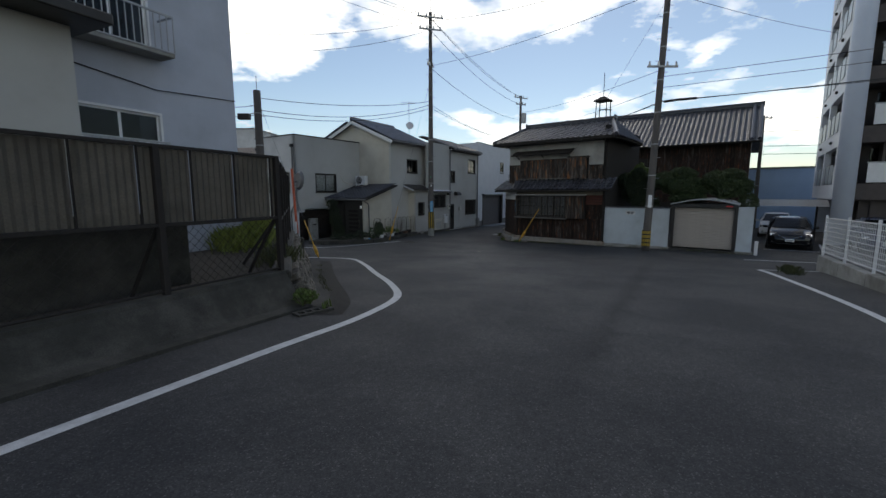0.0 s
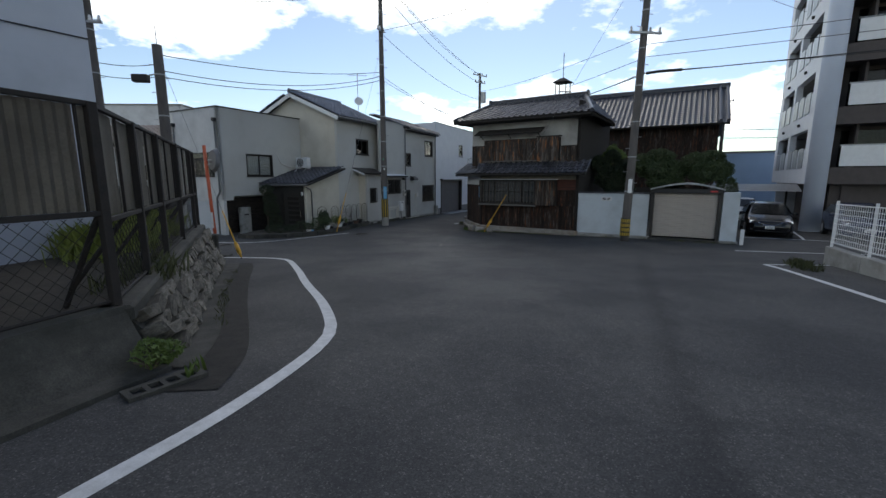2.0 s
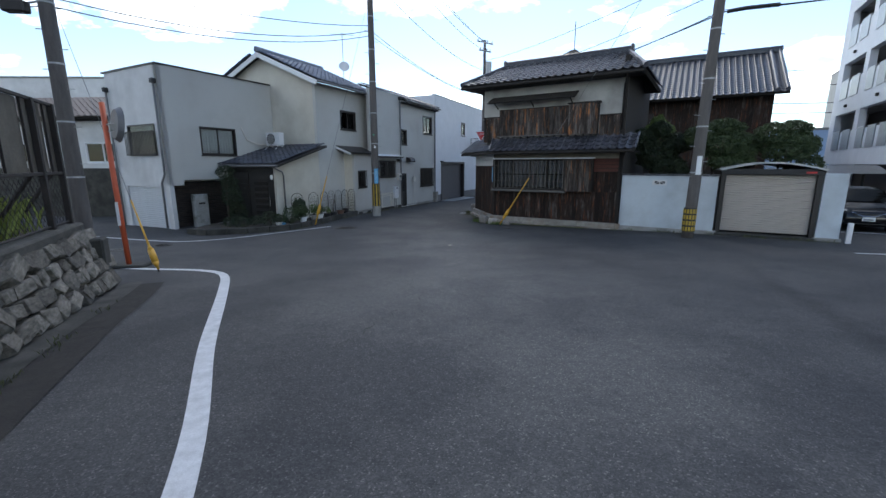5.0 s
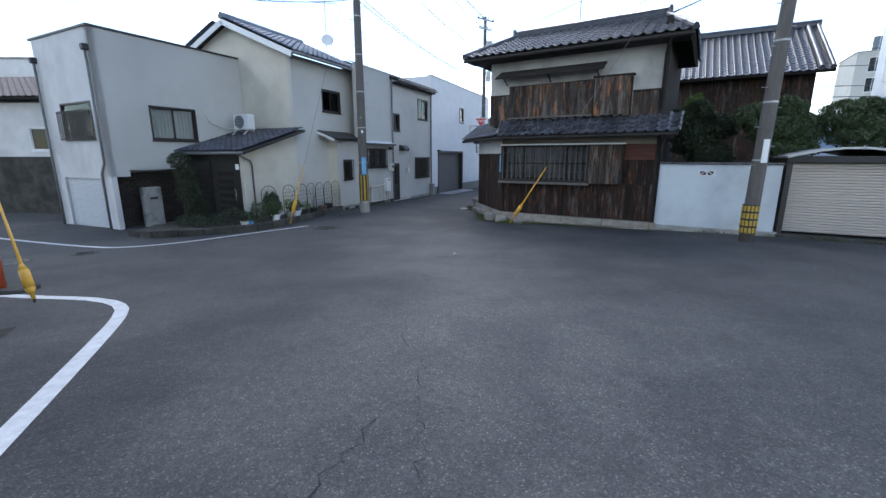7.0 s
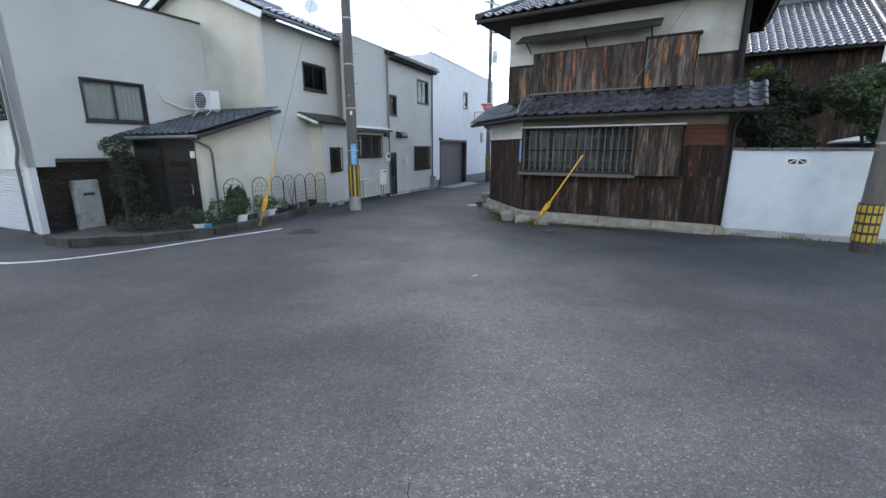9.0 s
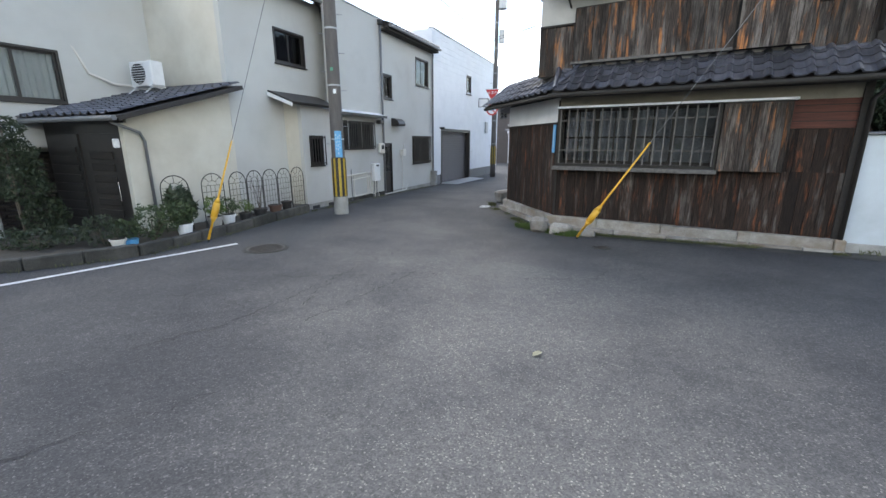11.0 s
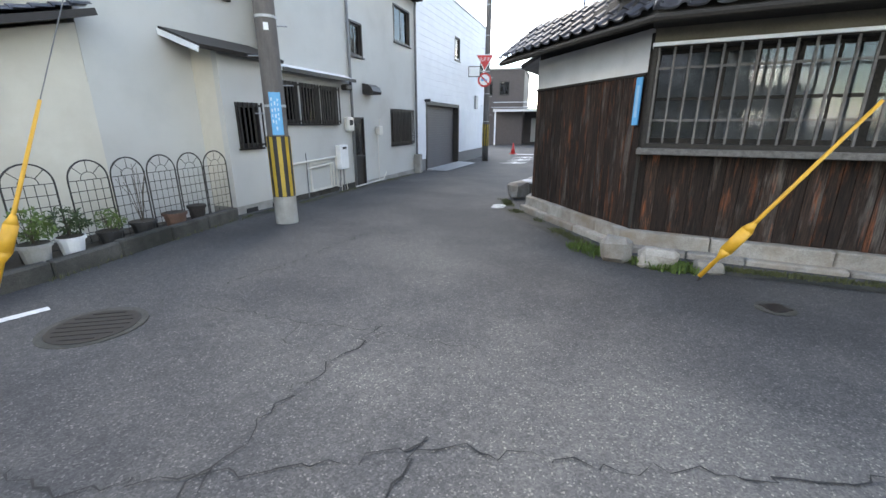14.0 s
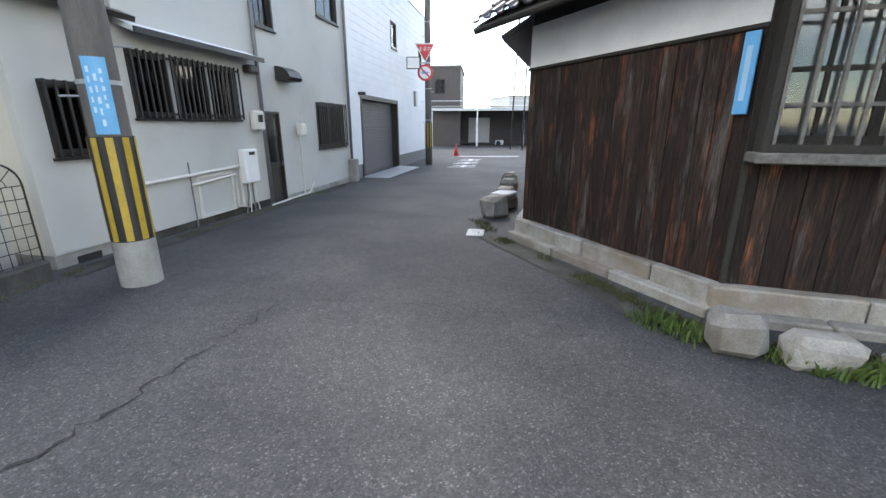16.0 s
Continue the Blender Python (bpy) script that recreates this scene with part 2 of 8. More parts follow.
ASPHALT = asphalt_mat()
PAINT = mat("road_paint", (0.66, 0.66, 0.66), (0.42, 0.42, 0.42), 0.7, 9, 120, 0.2)
CRACK = mat("crack_dirt", (0.026, 0.026, 0.026), (0.014, 0.014, 0.014), 0.95)
PLASTER_W = mat("white_plaster", (0.66, 0.66, 0.66), (0.52, 0.52, 0.52), 0.85, 1.2, 90, 0.25, stain=(0.46, 0.46, 0.46), stain_scale=0.5)
PLASTER_G = mat("grey_plaster", (0.52, 0.525, 0.505), (0.43, 0.433, 0.415), 0.88, 1.0, 110, 0.3, stain=(0.40, 0.39, 0.37), stain_scale=0.5)
PLASTER_C = mat("cream_plaster", (0.60, 0.575, 0.50), (0.50, 0.47, 0.40), 0.88, 1.0, 110, 0.3, stain=(0.45, 0.42, 0.35), stain_scale=0.6)
PLASTER_B = mat("pale_blue_render", (0.50, 0.53, 0.60), (0.42, 0.45, 0.52), 0.85, 0.8, 90, 0.2, stain=(0.36, 0.38, 0.43), stain_scale=0.35)
SIDING = mat("white_siding", (0.68, 0.70, 0.74), (0.58, 0.60, 0.64), 0.6, 1.5, 70, 0.15)
WOOD_D = old_wood("dark_boards", (0.006, 0.004, 0.003), (0.043, 0.025, 0.018), (0.18, 0.062, 0.026), (0.125, 0.11, 0.098), 0.555, 0.545)
WOOD_G = old_wood("weathered_boards", (0.012, 0.010, 0.009), (0.066, 0.050, 0.041), (0.36, 0.15, 0.056), (0.15, 0.134, 0.12), 0.54, 0.48)
TIMBER = mat("old_timber", (0.028, 0.023, 0.019), (0.008, 0.007, 0.006), 0.85, 5, 60, 0.4, stretch=(6, 6, 6))
TIMBER_G = mat("grey_timber", (0.15, 0.142, 0.134), (0.05, 0.046, 0.042), 0.85, 6, 70, 0.4, stretch=(3, 3, 3))
TILE = mat("grey_roof_tile", (0.085, 0.087, 0.102), (0.028, 0.029, 0.036), 0.3, 6, 60, 0.2, vary=0.4)
TILE_B = mat("blue_grey_roof_tile", (0.13, 0.155, 0.20), (0.06, 0.072, 0.10), 0.35, 6, 60, 0.25, vary=0.25)
CONCRETE = mat("concrete", (0.36, 0.355, 0.34), (0.22, 0.215, 0.20), 0.9, 3, 80, 0.45, stain=(0.16, 0.155, 0.14), stain_scale=1.2)
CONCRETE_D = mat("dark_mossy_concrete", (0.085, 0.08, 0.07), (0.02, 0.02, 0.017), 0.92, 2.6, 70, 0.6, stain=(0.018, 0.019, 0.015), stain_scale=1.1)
STONE = mat("rubble_stone", (0.25, 0.225, 0.19), (0.07, 0.062, 0.052), 0.9, 5, 50, 0.8, stain=(0.05, 0.048, 0.035), stain_scale=2.0, vary=0.45, dist=0.03)
GRANITE = mat("base_stone", (0.36, 0.34, 0.31), (0.17, 0.155, 0.135), 0.9, 5, 70, 0.5, stain=(0.19, 0.15, 0.11), stain_scale=1.4, vary=0.25, dist=0.02)
POLE = mat("pole_concrete", (0.135, 0.122, 0.115), (0.07, 0.064, 0.06), 0.85, 3, 60, 0.25, stretch=(3, 3, 0.5))
METAL_D = mat("dark_bronze_metal", (0.026, 0.022, 0.02), (0.014, 0.012, 0.011), 0.5, 8, 80, 0.05)
METAL_G = mat("galvanised_metal", (0.42, 0.43, 0.44), (0.30, 0.31, 0.32), 0.45, 6, 60, 0.05, metal=0.6)
RUST = mat("rusted_steel", (0.024, 0.018, 0.016), (0.009, 0.008, 0.007), 0.8, 9, 70, 0.3)
SHEET = mat("corrugated_sheet", (0.24, 0.215, 0.18), (0.13, 0.118, 0.10), 0.6, 1.5, 50, 0.1, stain=(0.13, 0.115, 0.095), stain_scale=1.1)
PVC = mat("cream_pvc", (0.62, 0.60, 0.55), (0.52, 0.50, 0.46), 0.5, 5, 60, 0.05)
PIPE_D = mat("grey_pvc_pipe", (0.16, 0.165, 0.17), (0.12, 0.12, 0.125), 0.5, 5, 60, 0.05)
WHITE_M = mat("white_enamel", (0.74, 0.75, 0.76), (0.64, 0.65, 0.66), 0.4, 5, 60, 0.04)
SHUTTER_B = mat("beige_shutter_paint", (0.50, 0.45, 0.40), (0.42, 0.38, 0.34), 0.5, 3, 60, 0.05)
SHUTTER_W = mat("pale_shutter_paint", (0.56, 0.58, 0.62), (0.48, 0.50, 0.53), 0.5, 3, 60, 0.05)
SHUTTER_D = mat("dark_shutter_paint", (0.10, 0.095, 0.10), (0.075, 0.07, 0.075), 0.5, 3, 60, 0.05)
YELLOW = mat("yellow_plastic", (0.66, 0.36, 0.03), (0.5, 0.26, 0.02), 0.5, 8, 80, 0.08)
BLACK = mat("black_rubber", (0.022, 0.022, 0.023), (0.014, 0.014, 0.015), 0.6)
ORANGE = mat("orange_paint", (0.55, 0.10, 0.035), (0.42, 0.075, 0.03), 0.55, 6, 60, 0.1)
RED = mat("red_sign_paint", (0.55, 0.03, 0.03), (0.46, 0.025, 0.025), 0.45)
BLUE = mat("blue_sign_paint", (0.10, 0.36, 0.62), (0.08, 0.29, 0.52), 0.45, 5, 60, 0.05)
BROWN = mat("brown_tile_cladding", (0.085, 0.07, 0.066), (0.06, 0.05, 0.047), 0.7, 4, 60, 0.1)
BRICKM = mat("dark_brick", (0.05, 0.038, 0.033), (0.022, 0.018, 0.016), 0.85, 6, 60, 0.4, vary=0.3)
LEAF = mat("leaf_green", (0.055, 0.085, 0.026), (0.018, 0.034, 0.01), 0.6, 5, 30, 0.0)
LEAF_L = mat("light_leaf", (0.12, 0.17, 0.035), (0.05, 0.09, 0.018), 0.6, 5, 30, 0.0)
LEAF_D = mat("pine_green", (0.034, 0.052, 0.02), (0.010, 0.018, 0.007), 0.65, 5, 30, 0.0)
BARK = mat("bark", (0.10, 0.08, 0.06), (0.05, 0.04, 0.03), 0.9, 8, 60, 0.5)
SOIL = mat("soil", (0.06, 0.05, 0.037), (0.026, 0.022, 0.017), 0.95, 5, 60, 0.6)
GRASSM = mat("weed_green", (0.10, 0.11, 0.04), (0.045, 0.05, 0.02), 0.7, 4, 40, 0.0)
GRASS_L = mat("tall_grass", (0.26, 0.30, 0.06), (0.12, 0.16, 0.03), 0.6, 5, 30, 0.0)
TERRA = mat("dull_terracotta", (0.12, 0.065, 0.045), (0.07, 0.04, 0.03), 0.8, 6, 60, 0.1)
# near-black sheet colour standing in for the shade of unlit rooms behind windows
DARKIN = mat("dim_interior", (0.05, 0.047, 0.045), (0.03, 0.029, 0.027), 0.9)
CURTAIN = mat("lace_curtain", (0.72, 0.72, 0.70), (0.55, 0.55, 0.54), 0.9, 3, 40, 0.3, stretch=(14, 14, 0.6))
CARPAINT = mat("dark_car_paint", (0.008, 0.0075, 0.009), (0.006, 0.006, 0.007), 0.14, 3, 60, 0.0, spec=0.5)
CARPAINT_B = mat("navy_car_paint", (0.025, 0.035, 0.075), (0.02, 0.028, 0.06), 0.16, 3, 60, 0.0, spec=0.7)
CHROME = mat("chrome", (0.6, 0.6, 0.61), (0.5, 0.5, 0.51), 0.2, 5, 60, 0.0, metal=1.0)
MIRROR = mat("mirror_face", (0.85, 0.86, 0.87), (0.8, 0.81, 0.82), 0.03, 1, 1, 0.0, metal=1.0)
CABLE = mat("cable_black", (0.02, 0.02, 0.022), (0.015, 0.015, 0.016), 0.6)
GLASS = glass_mat("window_glass", (0.80, 0.83, 0.84))
GLASS_D = glass_mat("dark_glass", (0.22, 0.24, 0.26), ior=1.38)
FARBLUE = mat("blue_wall_panel", (0.42, 0.56, 0.76), (0.36, 0.49, 0.68), 0.7, 1, 30, 0.05)
GARDEN_W = mat("garden_wall_paint", (0.53, 0.59, 0.63), (0.45, 0.50, 0.54), 0.85, 0.9, 90, 0.2, stain=(0.37, 0.40, 0.42), stain_scale=0.5)
AGED = mat("aged_plaster", (0.47, 0.465, 0.44), (0.36, 0.355, 0.335), 0.88, 1.3, 90, 0.25, stain=(0.27, 0.262, 0.24), stain_scale=0.8)
PILLAR = mat("stained_render", (0.40, 0.40, 0.385), (0.24, 0.24, 0.225), 0.9, 3.0, 70, 0.4, stain=(0.13, 0.13, 0.11), stain_scale=2.2)
COLUMN = mat("pale_blue_column_paint", (0.66, 0.72, 0.84), (0.58, 0.64, 0.76), 0.6, 0.8, 60, 0.05)
GUARD_Y = mat("faded_yellow_guard", (0.50, 0.34, 0.035), (0.30, 0.20, 0.025), 0.5, 5, 60, 0.1)


# ---- building helpers ----
def bmn():
    return bmesh.new()


def box(bm, x0, x1, y0, y1, z0, z1, m=None):
    """An axis-aligned box, optionally moved by m."""
    vs = [Vector((x, y, z)) for x in (x0, x1) for y in (y0, y1) for z in (z0, z1)]
    if m is not None:
        vs = [m @ v for v in vs]
    v = [bm.verts.new(c) for c in vs]
    for f in ((0, 1, 3, 2), (4, 6, 7, 5), (0, 4, 5, 1), (2, 3, 7, 6), (0, 2, 6, 4), (1, 5, 7, 3)):
        bm.faces.new([v[i] for i in f])
    return bm


def bbox(x0, x1, y0, y1, z0, z1, bevel=0.008):
    bm = box(bmn(), x0, x1, y0, y1, z0, z1)
    if bevel:
        bmesh.ops.bevel(bm, geom=bm.edges[:], offset=bevel, segments=1, affect="EDGES")
    return bm


def prism(bm, pts, z0, z1):
    """A plan outline raised from z0 to z1; z1 may be a list of heights."""
    tops = z1 if isinstance(z1, (list, tuple)) else [z1] * len(pts)
    lows = z0 if isinstance(z0, (list, tuple)) else [z0] * len(pts)
    lo = [bm.verts.new((p[0], p[1], z)) for p, z in zip(pts, lows)]
    hi = [bm.verts.new((p[0], p[1], z)) for p, z in zip(pts, tops)]
    bm.faces.new(lo[::-1])
    bm.faces.new(hi)
    for i in range(len(pts)):
        j = (i + 1) % len(pts)
        bm.faces.new((lo[i], lo[j], hi[j], hi[i]))
    return bm


def slab(bm, corners, thick):
    """A sloping sheet of even thickness; corners run round its upper face."""
    c = [Vector(p) for p in corners]
    n = (c[1] - c[0]).cross(c[2] - c[0]).normalized()
    if n.z < 0:
        n = -n
    hi = [bm.verts.new(p) for p in c]
    lo = [bm.verts.new(p - n * thick) for p in c]
    bm.faces.new(hi)
    bm.faces.new(lo[::-1])
    for i in range(len(c)):
        j = (i + 1) % len(c)
        bm.faces.new((hi[i], lo[i], lo[j], hi[j]))
    return bm


def tube(bm, pts, r, seg=8, r2=None, cap=True):
    """A round bar along a line of points."""
    pts = [Vector(p) for p in pts]
    rings = []
    for i, p in enumerate(pts):
        d = (pts[min(i + 1, len(pts) - 1)] - pts[max(i - 1, 0)]).normalized()
        a = d.orthogonal().normalized() if abs(d.z) < 0.95 else Vector((1, 0, 0))
        a = (a - d * a.dot(d)).normalized()
        if abs(d.z) < 0.95:
            a = d.cross(Vector((0, 0, 1))).normalized()
        b = d.cross(a)
        k = i / max(1, len(pts) - 1)
        rr = r if r2 is None else r + (r2 - r) * k
        rings.append([bm.verts.new(p + (a * math.cos(q) + b * math.sin(q)) * rr) for q in (2 * math.pi * s / seg for s in range(seg))])
    for r0, r1 in zip(rings, rings[1:]):
        for s in range(seg):
            bm.faces.new((r0[s], r0[(s + 1) % seg], r1[(s + 1) % seg], r1[s]))
    if cap:
        bm.faces.new(rings[0][::-1])
        bm.faces.new(rings[-1])
    return bm


def wall(bm, x0, x1, z0, z1, y0, y1, holes=()):
    """An upright wall in the x-z plane from y0 (outer) to y1, with openings (x0, x1, z0, z1) right through it."""
    xs = sorted({x0, x1, *[h[0] for h in holes], *[h[1] for h in holes]})
    zs = sorted({z0, z1, *[h[2] for h in holes], *[h[3] for h in holes]})
    full = {}
    for i in range(len(xs) - 1):
        for k in range(len(zs) - 1):
            cx, cz = (xs[i] + xs[i + 1]) / 2, (zs[k] + zs[k + 1]) / 2
            full[i, k] = x0 <= cx <= x1 and z0 <= cz <= z1 and not any(h[0] < cx < h[1] and h[2] < cz < h[3] for h in holes)
    memo = {}

    def vert(i, j, k):
        if (i, j, k) not in memo:
            memo[i, j, k] = bm.verts.new((xs[i], (y0, y1)[j], zs[k]))
        return memo[i, j, k]

    for (i, k), on in full.items():
        if not on:
            continue
        bm.faces.new((vert(i, 0, k), vert(i + 1, 0, k), vert(i + 1, 0, k + 1), vert(i, 0, k + 1)))
        bm.faces.new((vert(i, 1, k), vert(i, 1, k + 1), vert(i + 1, 1, k + 1), vert(i + 1, 1, k)))
        if not full.get((i - 1, k)):
            bm.faces.new((vert(i, 0, k), vert(i, 0, k + 1), vert(i, 1, k + 1), vert(i, 1, k)))
        if not full.get((i + 1, k)):
            bm.faces.new((vert(i + 1, 0, k), vert(i + 1, 1, k), vert(i + 1, 1, k + 1), vert(i + 1, 0, k + 1)))
        if not full.get((i, k - 1)):
            bm.faces.new((vert(i, 0, k), vert(i, 1, k), vert(i + 1, 1, k), vert(i + 1, 0, k)))
        if not full.get((i, k + 1)):
            bm.faces.new((vert(i, 0, k + 1), vert(i + 1, 0, k + 1), vert(i + 1, 1, k + 1), vert(i, 1, k + 1)))
    return bm


def turned(bm, m):
    bmesh.ops.transform(bm, matrix=m, verts=bm.verts[:])
    return bm


def meshed(bm, name, material, smooth=False):
    bmesh.ops.recalc_face_normals(bm, faces=bm.faces[:])
    me = bpy.data.meshes.new(name)
    bm.to_mesh(me)
    bm.free()
    for q in me.polygons:
        q.use_smooth = smooth
    me.materials.append(material)
    return me


def part(name, bm, material, parent, label="", smooth=False):
    me = bm if isinstance(bm, bpy.types.Mesh) else meshed(bm, name, material, smooth)
    ob = new(name, me)
    ob.parent = parent
    if label:
        tagged(ob, label)
    return ob


def piece(name, me, parent, m):
    ob = new(name, me)
    ob.parent = parent
    ob.matrix_local = m
    return ob


def thing(name, label, category, m=None, group="", kind=""):
    ob = tagged(new(name), label, category, group, kind)
    ob.empty_display_size = 0.1
    if m is not None:
        ob.matrix_world = m
    return ob


def solid(name, bm, material, label, category, m=None, group="", kind="", smooth=False):
    ob = tagged(new(name, meshed(bm, name, material, smooth)), label, category, group, kind)
    if m is not None:
        ob.matrix_world = m
    return ob


def lerp(x, table):
    for (a, p), (b, q) in zip(table, table[1:]):
        if x <= b:
            k = max(0.0, min(1.0, (x - a) / (b - a)))
            return p + (q - p) * k
    return table[-1][1]


FALL = [(-300, 0.5), (-30, 0.35), (0, 0.05), (6.8, -0.22), (12, -0.5), (15.4, -0.77), (18.7, -0.95), (23, -1.06), (27, -1.11), (31, -1.14), (42, -1.3), (80, -1.5), (400, -1.8)]


def ground_z(x, y):
    """The street falls gently away from the start and to the right-hand verge."""
    side = lerp(y, [(13, 1.0), (19, 0.0)])
    return lerp(y, FALL) - 0.022 * min(14, max(0, x - 2)) * side - 0.012 * min(12, max(0, -x - 2))


def ribbon(pts, width, lift=0.006, step=0.25):
    """A painted strip that lies on the ground along a line of plan points."""
    fine = []
    pts = [Vector((p[0], p[1], 0)) for p in pts]
    for i in range(len(pts) - 1):
        p0, p1, p2, p3 = pts[max(i - 1, 0)], pts[i], pts[i + 1], pts[min(i + 2, len(pts) - 1)]
        n = max(1, int((p2 - p1).length / step))
        for k in range(n):
            t = k / n
            fine.append(0.5 * (2 * p1 + (p2 - p0) * t + (2 * p0 - 5 * p1 + 4 * p2 - p3) * t * t + (3 * p1 - p0 - 3 * p2 + p3) * t ** 3))
    fine.append(pts[-1])
    bm = bmn()
    rows = []
    for i, p in enumerate(fine):
        d = (fine[min(i + 1, len(fine) - 1)] - fine[max(i - 1, 0)]).normalized()
        s = Vector((-d.y, d.x, 0)) * width / 2
        rows.append([bm.verts.new((q.x, q.y, ground_z(q.x, q.y) + lift)) for q in (p - s, p + s)])
    for a, b in zip(rows, rows[1:]):
        bm.faces.new((a[0], a[1], b[1], b[0]))
    return bm


def frame_window(parent, x0, x1, z0, z1, y, frame_m=None, leaves=2, inset=0.05, bars=0, curtain=False, glass=None, grille=None):
    """A sliding window in a hole of the wall: frame, sashes, panes, optional curtain and outer bars."""
    frame_m = frame_m or METAL_D
    win = part("window", wall(bmn(), x0, x1, z0, z1, y - 0.02, y + 0.08, [(x0 + 0.05, x1 - 0.05, z0 + 0.05, z1 - 0.05)]), frame_m, parent)
    w = (x1 - x0 - 0.1) / leaves
    for i in range(leaves):
        a = x0 + 0.05 + i * w
        yy = y + inset + 0.025 * (i % 2)
        part("sash", wall(bmn(), a - 0.012 * (i > 0), a + w, z0 + 0.05, z1 - 0.05, yy - 0.012, yy + 0.012, [(a + 0.035, a + w - 0.035, z0 + 0.09, z1 - 0.09)]), frame_m, win)
        pane = part("pane", box(bmn(), a + 0.03, a + w - 0.03, yy - 0.003, yy + 0.003, z0 + 0.085, z1 - 0.085), glass or GLASS, win)
        pane.visible_shadow = False
    part("sill", bbox(x0 - 0.03, x1 + 0.03, y - 0.06, y + 0.02, z0 - 0.035, z0 - 0.002, 0.005), frame_m, win)
    if curtain:
        bm = bmn()
        n = 40
        prev = None
        for i in range(n + 1):
            x = x0 + 0.04 + (x1 - x0 - 0.08) * i / n
            yy = y + 0.16 + 0.018 * math.sin(i * 1.9)
            cur = (bm.verts.new((x, yy, z0 + 0.03)), bm.verts.new((x, yy, z1 - 0.03)))
            if prev:
                bm.faces.new((prev[0], cur[0], cur[1], prev[1]))
            prev = cur
        part("curtain", bm, CURTAIN, win, "pale closed curtain")
    if grille:
        n = max(2, int((x1 - x0) / 0.11))
        bm = bmn()
        for i in range(n + 1):
            a = x0 + (x1 - x0) * i / n
            box(bm, a - 0.012, a + 0.012, y - 0.115, y - 0.09, z0, z1)
        for z in (z0 + 0.06, z1 - 0.06):
            box(bm, x0 - 0.04, x1 + 0.04, y - 0.09, y - 0.07, z - 0.02, z + 0.02)
        for a in (x0 + 0.05, x1 - 0.05):
            box(bm, a - 0.015, a + 0.015, y - 0.072, y + 0.0, z0 + 0.03, z0 + 0.06)
        part("grille", bm, grille, win, "slatted metal window grille")
    return win


def tile_mesh(w, l, material):
    """One S-shaped roof tile: flat trough and round roll, lying in x (across) and y (up the slope)."""
    prof = [(0.0, 0.022), (0.18, 0.004), (0.42, 0.0), (0.62, 0.012), (0.74, 0.045), (0.86, 0.06), (0.98, 0.045), (1.06, 0.016)]
    bm = bmn()
    rows = []
    for y, up in ((0, 0.028), (l * 1.15, 0.0)):
        rows.append([bm.verts.new((w * x, y, z + up)) for x, z in prof])
    low = [bm.verts.new((w * x, 0, z + 0.002)) for x, z in prof]
    for i in range(len(prof) - 1):
        bm.faces.new((rows[0][i], rows[0][i + 1], rows[1][i + 1], rows[1][i]))
        bm.faces.new((low[i], low[i + 1], rows[0][i + 1], rows[0][i]))
    return meshed(bm, "roof_tile", material, False)


def lay_tiles(parent, me, origin, along, up, width, length, w, l, cut=None, joined=None):
    """Rows of tiles from the eave upwards; cut(s, t) tells where the slope has roof."""
    along, up = Vector(along).normalized(), Vector(up).normalized()
    nrm = along.cross(up)
    m3 = Matrix((along, up, nrm)).transposed().to_4x4()
    count = 0
    nx, ny = int(width / w + 0.5), int(length / l + 0.5)
    for j in range(ny):
        for i in range(nx):
            s, t = i * w, j * l
            if cut and not cut(s + w / 2, t + l / 2):
                continue
            jit = Matrix.Translation(Vector(origin) + along * (s + random.uniform(-0.004, 0.004)) + up * t + nrm * random.uniform(0, 0.006))
            m = jit @ m3 @ Matrix.Rotation(random.uniform(-0.012, 0.012), 4, "Z")
            if joined is None:
                piece("roof_tile", me, parent, m)
            else:
                base = len(joined[0])
                joined[0].extend(tuple(m @ v.co) for v in me.vertices)
                joined[1].extend(tuple(base + k for k in q.vertices) for q in me.polygons)
            count += 1
    return count


def joined_part(name, joined, material, parent):
    me = bpy.data.meshes.new(name)
    me.from_pydata(joined[0], [], joined[1])
    me.materials.append(material)
    ob = new(name, me)
    ob.parent = parent
    return tagged(ob, kind="stuff")


def board_mesh(w, h, t, material):
    bm = box(bmn(), 0, w, -t, 0, 0, h)
    bmesh.ops.bevel(bm, geom=[e for e in bm.edges if abs(e.verts[0].co.z - e.verts[1].co.z) > h * 0.5], offset=0.004, segments=1, affect="EDGES")
    return meshed(bm, "board", material)


def boards(parent, x0, x1, y, z0, z1, w, material, m=None):
    """Upright boards side by side, each an object, with narrow gaps and uneven depth."""
    n = max(2, int((x1 - x0) / w + 0.5))
    shares = [random.choice((0.7, 0.85, 1.0, 1.25)) for _ in range(n)]
    unit = (x1 - x0) / sum(shares)
    made = {k: board_mesh(k * unit - 0.004, z1 - z0, 0.018, material) for k in set(shares)}
    x = x0
    for k in shares:
        p = Matrix.Translation((x, y - random.uniform(0, 0.008), z0 - random.uniform(0, 0.012))) @ Matrix.Rotation(random.uniform(-0.003, 0.003), 4, "Y")
        piece("board", made[k], parent, (m @ p) if m is not None else p)
        x += k * unit


